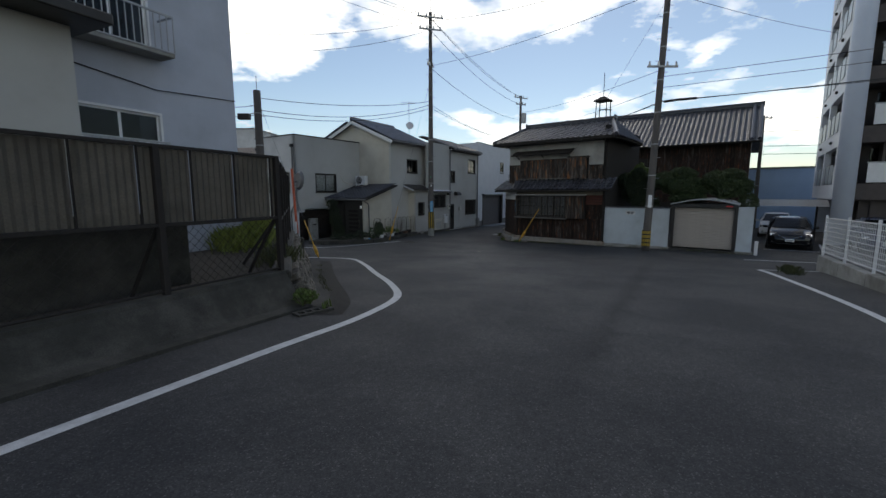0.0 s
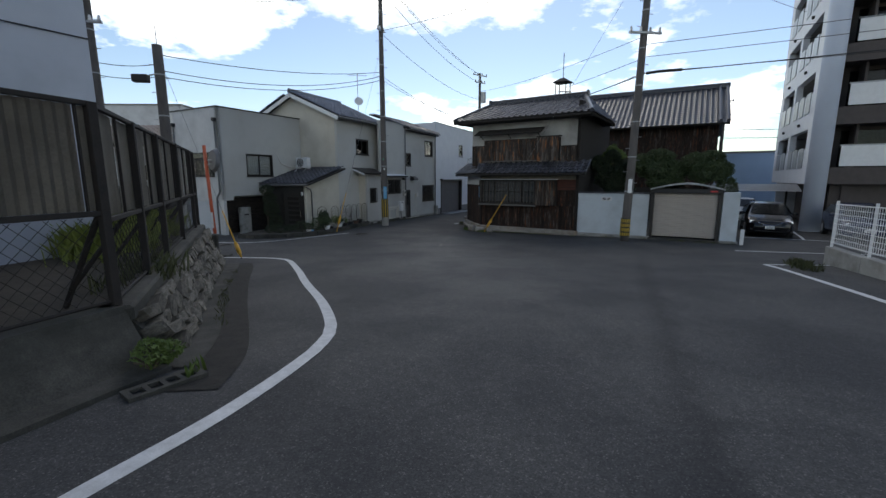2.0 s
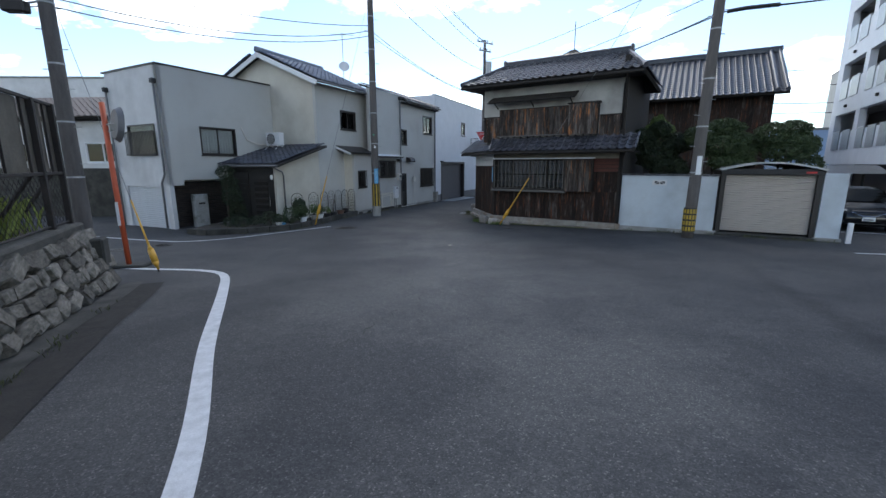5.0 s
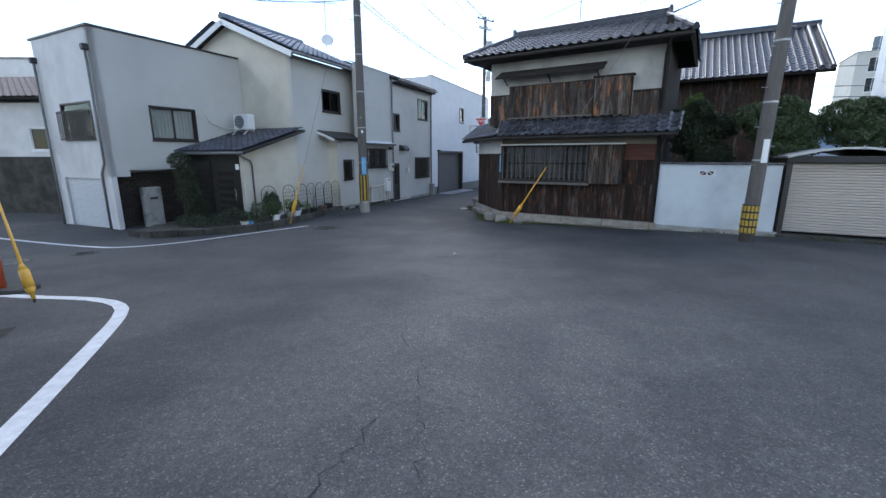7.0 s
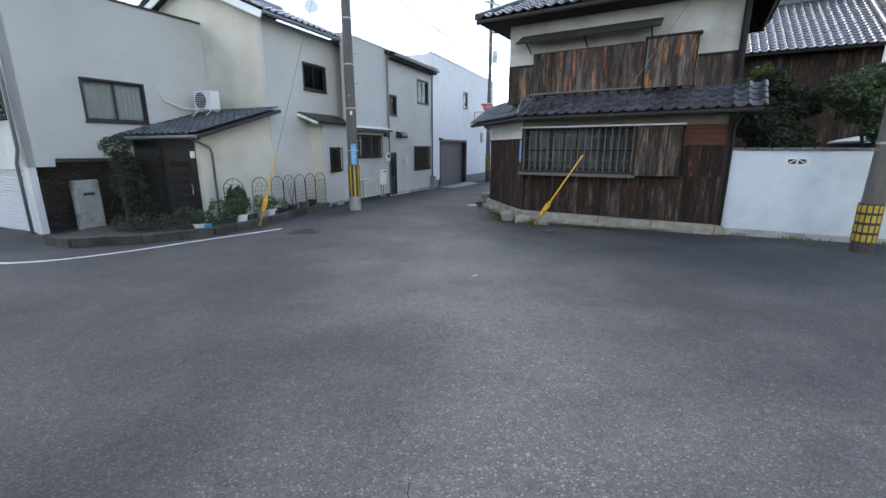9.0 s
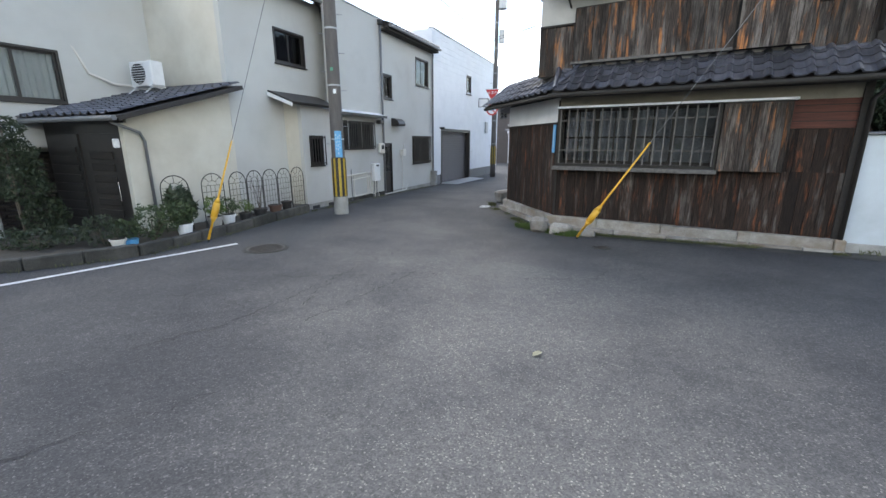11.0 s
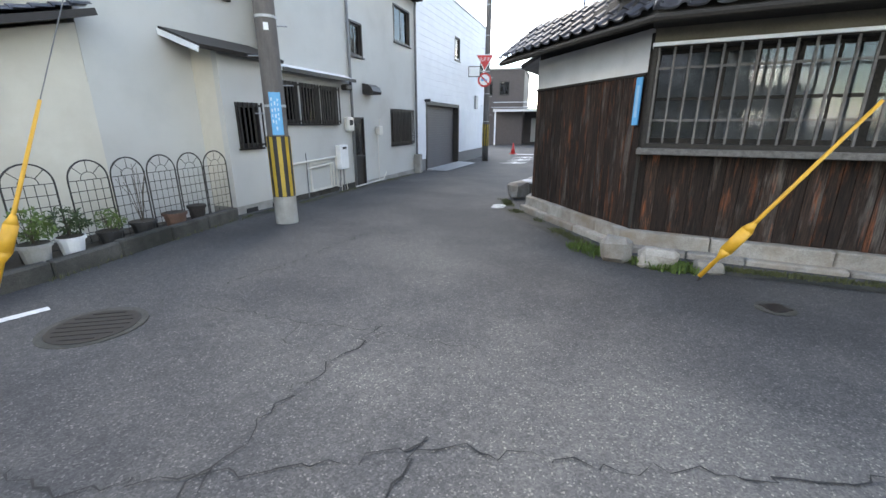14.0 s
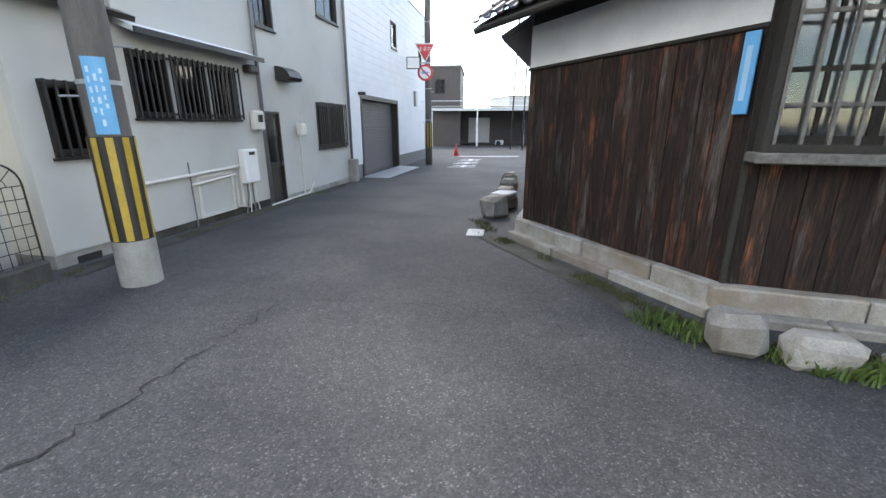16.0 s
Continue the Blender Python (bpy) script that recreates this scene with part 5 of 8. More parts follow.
    ridge_cap(h, (0.0, 0.0, pt + 0.0), (pw, 0.0, pt + 0.0), 0.03, TILE, "flashing_ridge")
    part("gutter", tube(bmn(), [(tip.x, tip.y, pz - 0.06), (0.03, pe - 0.04, pz - 0.06), (pw, pe - 0.04, pz - 0.04)], 0.045, 8), TIMBER, h)
    part("soffit", slab(bmn(), [(0.0, pe + 0.05, pz - 0.04), (W, pe + 0.05, pz - 0.04), (W, 0.02, pz - 0.02), (0.0, 0.02, pz - 0.02)], 0.03), TIMBER, h)
    downpipe(h, [(W + 0.2, -0.6, 1.75), (W + 0.06, -0.08, 1.5), (W + 0.06, -0.08, -0.9)], 0.035, RUST, funnel=False)
    downpipe(h, [(W + 0.1, -0.6, 4.25), (W - 0.05, -0.06, 4.0), (W - 0.05, -0.06, 2.5)], 0.035, RUST, funnel=False)
    # stone base: an upper sill course and a rough lower course
    for lo, hi, out in ((-1.02, zb, 0.13), (-1.3, -0.98, 0.27)):
        x = -0.1
        while x < W + 0.1:
            l = random.uniform(0.9, 1.5) if out < 0.2 else random.uniform(0.5, 1.1)
            e = min(x + l, W + 0.15)
            part("base_stone", bbox(x, e - 0.012, -out - random.uniform(0, 0.02), 0.1, lo, hi - random.uniform(0, 0.015), 0.015), GRANITE, h)
            x = e if e < W + 0.1 else W + 1
        x = -0.05
        while x < clen + 0.05:
            l = random.uniform(0.9, 1.5)
            e = min(x + l, clen + 0.06)
            part("base_stone", turned(bbox(x, e - 0.012, -out * 0.8 - random.uniform(0, 0.02), 0.1, lo, hi - random.uniform(0, 0.015), 0.015), cant), GRANITE, h)
            x = e if e < clen else clen + 1
    x = 0.9
    while x < W + 0.1:
        l = random.uniform(0.35, 0.8)
        if random.random() > 0.12:
            part("base_stone", bbox(x, x + l - 0.02, -0.42 - random.uniform(0, 0.05), -0.2, -1.35, -1.06 - random.uniform(0, 0.05), 0.03), GRANITE, h)
        x += l
    part("base_stone", turned(bbox(-9.0, 0, -0.1, 0.1, -1.4, zb, 0.015), back), CONCRETE, h)
    part("address_plate", turned(bbox(clen - 0.15, clen - 0.035, -0.05, -0.03, 0.6, 1.2, 0.004), cant), BLUE, h, "narrow blue enamel address plate")
    part("plate_mark", turned(bbox(clen - 0.115, clen - 0.07, -0.054, -0.05, 0.7, 1.1, 0.001), cant), mat("pale_blue_print", (0.3, 0.5, 0.68)), h)
    eave = part("side_eave", turned(slab(bmn(), [(-9.0, -0.5, 1.75), (-0.4, -0.5, 1.75), (-0.4, 0.3, 2.2), (-9.0, 0.3, 2.2)], 0.08), back), TILE, h, "tiled eave on the lane side")


timber_house()


# ---- garden wall, garage and pole on the right ----
GW = facade(8.08, 21.1, -35.88)


def garden_wall():
    g = tagged(thing("garden_wall", "white rendered garden wall with tile coping", "wall", GW), kind="structure")
    part("panel", wall(bmn(), 0.05, 2.95, -0.85, 0.93, 0.0, 0.14, [(1.06, 1.46, 0.62, 0.76)]), GARDEN_W, g, "white-blue rendered wall")
    part("footing", bbox(0.0, 3.05, -0.05, 0.2, -1.3, -0.85, 0.015), CONCRETE, g)
    for i in range(12):
        part("coping_tile", bbox(0.04 + i * 0.245, 0.28 + i * 0.245, -0.06, 0.2, 0.93, 0.985, 0.015), TILE, g)
    v = part("vent_block", wall(bmn(), 1.04, 1.48, 0.6, 0.78, -0.012, 0.1, [(1.1, 1.24, 0.64, 0.74), (1.28, 1.42, 0.64, 0.74)]), PLASTER_W, g, "pierced ornamental block")
    part("cross_bar", tube(bmn(), [(1.08, 0.02, 0.63), (1.26, 0.02, 0.75), (1.44, 0.02, 0.63)], 0.014, 6), PLASTER_W, v)
    part("pillar", bbox(5.55, 6.1, -0.02, 0.3, -0.95, 1.04, 0.01), GARDEN_W, g, "white rendered end pillar")
    part("footing", bbox(5.5, 6.16, -0.06, 0.34, -1.3, -0.85, 0.015), CONCRETE, g)


garden_wall()


def garage():
    g = thing("garage", "small steel garage with beige roller shutter", "garage", GW)
    part("frame", wall(bmn(), 3.02, 5.53, -1.2, 1.12, 0.0, 0.3, [(3.14, 5.41, -1.2, 0.98)]), METAL_D, g)
    for x in (3.02, 5.47):
        part("side_wall", box(bmn(), x, x + 0.06, 0.3, 5.2, -1.2, 1.1), METAL_D, g)
    part("back_wall", box(bmn(), 3.02, 5.53, 5.2, 5.26, -1.2, 1.1), METAL_D, g)
    sh = part("roller_shutter", box(bmn(), 3.14, 5.41, 0.16, 0.2, -0.82, 0.98), SHUTTER_B, g, "closed beige roller shutter")
    me = meshed(bbox(3.15, 5.40, 0.115, 0.16, 0, 0.06, 0.016), "slat", SHUTTER_B)
    for i in range(25):
        piece("slat", me, sh, Matrix.Translation((0, 0, -0.8 + i * 0.071)))
    bm = bmn()
    rows = []
    for i in range(13):
        k = i / 12
        x, z = 2.98 + 2.6 * k, 1.16 + 0.22 * math.sin(math.pi * k)
        rows.append([bm.verts.new((x, y, z + dz)) for y, dz in ((-0.15, 0), (5.3, 0), (5.3, -0.05), (-0.15, -0.05))])
    for a, b in zip(rows, rows[1:]):
        for q in range(4):
            bm.faces.new((a[q], b[q], b[(q + 1) % 4], a[(q + 1) % 4]))
    bm.faces.new(rows[0])
    bm.faces.new(rows[-1][::-1])
    part("roof", bm, METAL_G, g, "curved pale metal roof", smooth=False)
    part("header", box(bmn(), 3.0, 5.55, -0.08, 0.0, 1.0, 1.16), BLACK, g)
    part("name_plate", bbox(5.1, 5.35, -0.09, -0.08, 1.04, 1.09, 0.002), RED, g)
    part("threshold", bbox(3.0, 5.55, -0.1, 0.4, -1.3, -0.88, 0.02), CONCRETE_D, g)
    rail = part("gate_post", bbox(6.2, 6.32, -0.25, -0.15, -1.3, -0.35, 0.01), WHITE_M, g, "short white gate post")


garage()


def barn():
    h = thing("storehouse", "large old timber storehouse with grey tiled roof", "house", GW)
    x0, x1, ye, yr, ze, zr = -4.0, 6.25, 11.2, 15.5, 4.85, 7.62
    part("wall", wall(bmn(), x0, x1 - 0.5, -1.4, 4.9, 12.0, 12.2), TIMBER, h)
    boards(h, -1.0, x1 - 0.5, 12.0, 1.0, 4.8, 0.3, WOOD_D)
    gb = bmn()
    pts = [(12.2, -1.4), (19.0, -1.4), (19.0, 5.2), (15.5, 7.3), (12.2, 5.2)]
    lo = [gb.verts.new((x1 - 0.7, y, z)) for y, z in pts]
    hi = [gb.verts.new((x1 - 0.5, y, z)) for y, z in pts]
    gb.faces.new(lo)
    gb.faces.new(hi[::-1])
    for i in range(5):
        gb.faces.new((lo[i], hi[i], hi[(i + 1) % 5], lo[(i + 1) % 5]))
    part("wall", gb, PLASTER_W, h)
    pitched(h, x0, x1, ye, ze, yr, zr, TILE, tile_mesh(0.3, 0.28, TILE), 0.3, 0.28, near=False)
    part("roof_deck", slab(bmn(), [(x0, yr, zr), (x1, yr, zr), (x1, 19.8, ze), (x0, 19.8, ze)], 0.12), TILE, h)
    ridge_cap(h, (x0, yr, zr + 0.05), (x1 + 0.05, yr, zr + 0.05), 0.14, TILE)
    for k in range(2):
        ridge_cap(h, (x1 - 0.1 - k * 0.4, ye, ze + 0.08), (x1 - 0.1 - k * 0.4, yr, zr + 0.06), 0.09, TILE, "verge_tiles")


barn()


# ---- retaining wall and fence on the left ----
FENCE_A = facade(-2.74, 6.95, 65.1)      # along the street
FENCE_B = facade(-2.74, 6.95, 108.9)     # along the side lane


def rock(rng, sx, sy, sz, r=0.16):
    """A rough stone: a box with knocked-in corners and uneven faces."""
    bm = box(bmn(), -sx / 2, sx / 2, -sy / 2, sy / 2, -sz / 2, sz / 2)
    bmesh.ops.bevel(bm, geom=bm.edges[:], offset=min(sx, sy, sz) * r, segments=1, affect="EDGES")
    for v in bm.verts:
        v.co += Vector((rng.uniform(-1, 1) * sx, rng.uniform(-1, 1) * sy, rng.uniform(-1, 1) * sz)) * 0.07
    return bm


def retaining_wall():
    w = tagged(thing("retaining_wall", "dark concrete and rubble stone retaining wall", "wall"), kind="structure")
    w1 = part("street_face", bmn(), CONCRETE_D, w, "dark stained concrete face")
    bm = bmn()
    n = 24
    rows = []
    for i in range(n + 1):
        x = -12 + 12 * i / n
        g = FENCE_A @ Vector((x, -0.5, 0))
        z = ground_z(g.x, g.y)
        wob = 0.015 * noise.noise(Vector((x, 0, 0)))
        pts = [(-0.66, z - 0.3), (-0.66, z + 0.05), (-0.45, z + 0.07), (-0.40 + wob, z + 0.12), (-0.14 + wob, 0.30), (-0.12, 0.36), (0.15, 0.36), (0.2, z - 0.3)]
        rows.append([bm.verts.new(FENCE_A @ Vector((x, y, zz))) for y, zz in pts])
    for a, b in zip(rows, rows[1:]):
        for k in range(len(a) - 1):
            bm.faces.new((a[k], b[k], b[k + 1], a[k + 1]))
    bm.faces.new(rows[0])
    bm.faces.new(rows[-1][::-1])
    w1.data = meshed(bm, "street_face", CONCRETE_D)
    # rubble face on the side lane
    core = bmn()
    rows = []
    for i in range(17):
        x = 7.9 * i / 16
        g = FENCE_B @ Vector((x, -0.4, 0))
        z = ground_z(g.x, g.y)
        rows.append([core.verts.new(FENCE_B @ Vector(p)) for p in ((x, -0.46, z - 0.2), (x, -0.46, z), (x, -0.10, 0.2), (x, 0.2, 0.2), (x, 0.2, z - 0.2))])
    for a, b in zip(rows, rows[1:]):
        for k in range(4):
            core.faces.new((a[k], b[k], b[k + 1], a[k + 1]))
    core.faces.new(rows[0])
    core.faces.new(rows[-1][::-1])
    part("core", core, CONCRETE_D, w)
    part("cap", turned(bbox(-0.1, 7.95, -0.16, 0.16, 0.19, 0.36, 0.03), FENCE_B), CONCRETE_D, w, "mossy concrete cap")
    part("cap_end", turned(bbox(7.6, 7.95, -0.45, 0.2, -0.9, 0.1, 0.03), FENCE_B), CONCRETE_D, w)
    rng = random.Random(5)
    shapes = [meshed(rock(rng, 1, 1, 1, 0.1), "stone", STONE) for _ in range(14)]
    for r in range(4):
        x = -0.05 + rng.uniform(0, 0.2)
        while x < 7.8:
            l = rng.uniform(0.2, 0.46)
            g = FENCE_B @ Vector((x, -0.4, 0))
            z0 = ground_z(g.x, g.y)
            hgt = (0.22 - z0) / 4
            if hgt > 0.05:
                k = (r + 0.5) / 4
                m = FENCE_B @ Matrix.Translation((x + l / 2, -0.46 + 0.35 * k - 0.02, z0 + hgt * (r + 0.5 + rng.uniform(-0.12, 0.12)))) @ Matrix.Rotation(-0.38 + rng.uniform(-0.1, 0.1), 4, "X") @ Matrix.Rotation(rng.uniform(-0.42, 0.2), 4, "Y") @ Matrix.Rotation(rng.uniform(-0.15, 0.15), 4, "Z") @ Matrix.Diagonal((l * 1.0, 0.18 + rng.uniform(0, 0.1), hgt * rng.uniform(0.8, 1.15), 1))
                piece("stone", rng.choice(shapes), w, m)
            x += l + 0.012
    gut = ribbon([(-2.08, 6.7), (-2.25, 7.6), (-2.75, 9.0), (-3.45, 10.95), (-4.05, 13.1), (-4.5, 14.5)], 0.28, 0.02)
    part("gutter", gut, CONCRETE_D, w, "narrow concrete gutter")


retaining_wall()


def gutter_grate():
    z = ground_z(-2.02, 6.33)
    g = tagged(thing("gutter_grate", "slotted concrete gutter cover at the wall corner", "drain", pose(-2.02, 6.33, z + 0.022, 0, 0, 47)), kind="structure")
    cover = wall(bmn(), -0.3, 0.3, -0.11, 0.11, -0.02, 0.02, [(-0.25 + 0.13 * i, -0.16 + 0.13 * i, -0.06, 0.06) for i in range(4)])
    part("cover", turned(cover, Matrix.Rotation(radians(-90), 4, "X")), CONCRETE_D, g)
    # black sheet under the slots in place of a shaded pit
    part("pit", box(bmn(), -0.3, 0.3, -0.11, 0.11, -0.022, -0.0205), BLACK, g)


gutter_grate()


def lot():
    bm = bmn()
    pts = [FENCE_A @ Vector((-12, 0.15, 0)), FENCE_A @ Vector((0.1, 0.15, 0)), FENCE_B @ Vector((7.9, 0.15, 0)), Vector((-9.5, 15.8, 0)), Vector((-24, 10, 0)), Vector((-24, -6, 0))]
    prism(bm, [(p.x, p.y) for p in pts], -1.2, 0.24)
    solid("raised_lot", bm, SOIL, "raised earth lot behind the fence", "ground", kind="structure")


lot()


def corrugated(x0, x1, z0, z1, pitch, depth, y):
    bm = bmn()
    n = int((x1 - x0) / pitch * 4)
    prev = None
    for i in range(n + 1):
        x = x0 + (x1 - x0) * i / n
        yy = y + depth * (0, 1, 0, -1)[i % 4]
        cur = [bm.verts.new((x, yy, z)) for z in (z0, z1)]
        if prev:
            bm.faces.new((prev[0], cur[0], cur[1], prev[1]))
        prev = cur
    bmesh.ops.solidify(bm, geom=bm.faces[:], thickness=0.004)
    return bm


def chain_link(x0, x1, z0, z1, y, s=0.09):
    bm = bmn()
    r = 0.0035
    h = z1 - z0
    x = x0 - h
    while x < x1:
        for sgn in (1, -1):
            a, b = (x, z0), (x + h, z1)
            if sgn < 0:
                a, b = (x, z1), (x + h, z0)
            t0, t1 = max(0.0, (x0 - x) / h), min(1.0, (x1 - x) / h)
            if t1 > t0:
                p = [(a[0] + h * t, y + 0.002 * sgn, a[1] + (b[1] - a[1]) * t) for t in (t0, t1)]
                tube(bm, p, r, 3, cap=False)
        x += s * 1.414
    return bm


def sheet_fence(name, m, posts, x0, x1, wide, depth, zb, label):
    f = thing(name, label, "fence", m)
    zt = 2.2
    for x in posts:
        part("post", bbox(x - 0.04, x + 0.04, -0.05, 0.03, 0.3, zt + 0.04, 0.006), RUST, f)
        part("brace", tube(bmn(), [(x, 0.05, 1.25), (x, 0.75, 0.26)], 0.03, 6), RUST, f)
    part("top_rail", bbox(x0, x1, -0.03, 0.025, zt, zt + 0.045, 0.006), RUST, f)
    part("middle_rail", bbox(x0, x1, -0.035, 0.02, zb - 0.05, zb, 0.006), RUST, f)
    part("bottom_rail", tube(bmn(), [(x0, 0, 0.4), (x1, 0, 0.4)], 0.018, 6), RUST, f)
    x = x0
    while x < x1 - 0.05:
        e = min(x + wide, x1)
        part("sheet", corrugated(x + 0.008, e - 0.008, zb, zt, 0.085 if depth > 0.006 else 0.3, depth, 0.03), SHEET, f, "dusty corrugated plastic sheet")
        part("batten", box(bmn(), x - 0.008, x + 0.008, -0.012, 0.015, zb, zt), RUST, f)
        x = e
    part("chain_link", chain_link(x0, x1, 0.4, zb - 0.06, 0.01), RUST, f, "rusty chain-link mesh")


sheet_fence("street_fence", FENCE_A, [-12, -10, -8, -5.9, -3.9, -1.9, 0], -12, 0, 0.66, 0.012, 1.27, "rusty fence with corrugated sheet panels over chain-link")
sheet_fence("lane_fence", FENCE_B, [1.45, 2.94, 4.9, 7.1, 7.85], 0.05, 7.9, 0.75, 0.004, 1.2, "rusty steel fence with pale ribbed panels over chain-link")


def lot_wall():
    m = FENCE_A @ pose(-5.0, 3.6, 0)
    solid("low_wall", bbox(0, 5.2, 0, 0.15, 0.2, 0.92, 0.01), PLASTER_B, "low pale block wall behind the fence", "wall", m)
    m = FENCE_A @ pose(-12, 0.9, 0)
    solid("block_wall", bbox(0, 11.05, 0, 0.15, 0.2, 1.35, 0.01), CONCRETE_D, "dark stained block wall behind the fence", "wall", m)


lot_wall()

APT = facade(-5.42, 11.28, 65.1)


def left_apartment():
    h = thing("apartment_block", "pale blue-grey rendered apartment block with balcony", "apartment", APT)
    w1, w2 = (-3.55, -1.9, 2.7, 3.38), (-3.45, -2.0, 4.62, 6.3)
    part("wall", wall(bmn(), -13, 0, 0.1, 12, 0, 0.2, [w1, w2]), PLASTER_B, h)
    part("wall", box(bmn(), -0.2, 0, 0.2, 9, 0.1, 12), PLASTER_B, h)
    part("roof", box(bmn(), -13, 0, 0, 9, 12, 12.2), CONCRETE, h)
    part("room_lining", box(bmn(), -4.5, -1.5, 1.5, 1.6, 0.2, 9), DARKIN, h)
    frame_window(h, *w1, 0.0, WHITE_M, 2, glass=GLASS_D)
    frame_window(h, *w2, 0.0, WHITE_M, 2, glass=GLASS_D)
    for zb, zt, x0, x1, d in ((2.56, 2.72, -3.6, -1.85, 0.15), (4.58, 5.3, -3.8, -1.8, 0.5)):
        b = part("balcony_rail", bbox(x0, x1, -d, -d + 0.03, zt, zt + 0.04, 0.004), METAL_G, h, "painted metal balcony railing")
        part("bottom_rail", bbox(x0, x1, -d, -d + 0.03, zb, zb + 0.03, 0.004), METAL_G, b)
        n = int((x1 - x0) / 0.13)
        me = meshed(box(bmn(), -0.009, 0.009, -d + 0.005, -d + 0.02, zb, zt), "baluster", METAL_G)
        for i in range(n + 1):
            piece("baluster", me, b, Matrix.Translation((x0 + 0.01 + (x1 - x0 - 0.02) * i / n, 0, 0)))
        for x in (x0, x1 - 0.03):
            part("side_rail", box(bmn(), x, x + 0.03, -d, 0, zt, zt + 0.035), METAL_G, b)
            part("side_rail", box(bmn(), x, x + 0.03, -d, 0, zb, zb + 0.03), METAL_G, b)
    part("balcony_floor", bbox(-3.8, -1.8, -0.48, 0, 4.5, 4.58, 0.01), CONCRETE, h)
    part("wing_wall", box(bmn(), -13, -3.85, -0.9, 0, 0.1, 4.4), PLASTER_G, h, "grey-cream projecting wing")
    part("wing_eave", bbox(-13, -3.55, -1.6, 0, 4.4, 4.58, 0.02), METAL_D, h, "dark projecting eave")
    part("wall_cable", tube(bmn(), [(-3.8, -0.02, 4.1), (-2.0, -0.04, 3.86), (0.0, -0.02, 4.0)], 0.012, 6), CABLE, h)


left_apartment()


# ---- utility poles, signs, cables ----
def insulator_arm(parent, x, y, z, length, angle, n=4):
    m = pose(x, y, z, 0, 0, angle)
    arm = part("crossarm", turned(bbox(-length / 2, length / 2, -0.04, 0.04, -0.04, 0.04, 0.005), m), METAL_G, parent)
    for i in range(n):
        a = -length / 2 + 0.08 + (length - 0.16) * i / (n - 1)
        part("insulator", turned(tube(bmn(), [(a, 0, 0.04), (a, 0, 0.12), (a, 0, 0.2)], 0.055, 8, 0.035), m), WHITE_M, arm)
    return arm


def utility_pole(x, y, top, r0, r1, label, lean=(0, 0), arms=(), bands=None, name="utility_pole"):
    z0 = ground_z(x, y)
    p = thing(name, label, "utility pole", pose(x, y, 0), group="utility poles")
    n = 10
    pts = [(lean[0] * i / n, lean[1] * i / n, z0 - 0.1 + (top - z0) * i / n) for i in range(n + 1)]
    part("shaft", tube(bmn(), pts, r0, 20, r1), POLE, p, smooth=True)
    for z, l, a in arms:
        k = (z - z0) / (top - z0)
        insulator_arm(p, lean[0] * k, lean[1] * k - 0.1, z, l, a)
    z = z0 + 1.9
    i = 0
    while z < top - 0.5:
        k = (z - z0) / (top - z0)
        rr = r0 + (r1 - r0) * k
        s = 1 if i % 2 else -1
        part("step_bolt", tube(bmn(), [(lean[0] * k + s * rr * 0.8, lean[1] * k, z), (lean[0] * k + s * (rr + 0.16), lean[1] * k, z)], 0.011, 6), METAL_G, p)
        if i % 3 == 0:
            part("band", tube(bmn(), [(lean[0] * k, lean[1] * k, z + 0.1), (lean[0] * k, lean[1] * k, z + 0.14)], rr + 0.008, 20), METAL_G, p)
        z += 0.45
        i += 1
    return p, z0


def guard_band(p, z0, z1, r, stripes, vertical=True):
    part("guard_sleeve", tube(bmn(), [(0, 0, z0), (0, 0, z1)], r, 24), BLACK, p, "black plastic guard with yellow stripes")
    g = [o for o in p.children if o.name.startswith("guard_sleeve")][-1]
    if vertical:
        for i in range(stripes):
            a = 2 * math.pi * i / stripes
            bm = bmn()
            n = 4
            w = math.pi / stripes * 0.95
            for rr, flip in ((r + 0.006, 0),):
                for j in range(n):
                    a0, a1 = a - w / 2 + w * j / n, a - w / 2 + w * (j + 1) / n
                    bm.faces.new([bm.verts.new((math.cos(q) * rr, math.sin(q) * rr, z)) for q, z in ((a0, z0 + 0.01), (a1, z0 + 0.01), (a1, z1 - 0.01), (a0, z1 - 0.01))])
            part("yellow_stripe", bm, GUARD_Y, g)
    else:
        for k in range(4):
            za = z0 + (z1 - z0) * k / 4
            for i in range(14):
                a = 2 * math.pi * i / 14
                w = 0.32
                bm = bmn()
                for j in range(2):
                    a0, a1 = a + w * j / 2, a + w * (j + 1) / 2
                    bm.faces.new([bm.verts.new((math.cos(q) * (r + 0.006), math.sin(q) * (r + 0.006), z)) for q, z in ((a0, za + 0.02), (a1, za + 0.02), (a1, za + (z1 - z0) / 4 - 0.03), (a0, za + (z1 - z0) / 4 - 0.03))])
                part("yellow_patch", bm, GUARD_Y, g)


def curved_plate(parent, name, r, a0, a1, z0, z1, material, label=""):
    bm = bmn()
    n = 6
    prev = None
    for i in range(n + 1):
        a = radians(a0 + (a1 - a0) * i / n)
        cur = [bm.verts.new((math.cos(a) * r, math.sin(a) * r, z)) for z in (z0, z1)]
        if prev:
            bm.faces.new((prev[0], cur[0], cur[1], prev[1]))
        prev = cur
    return part(name, bm, material, parent, label)


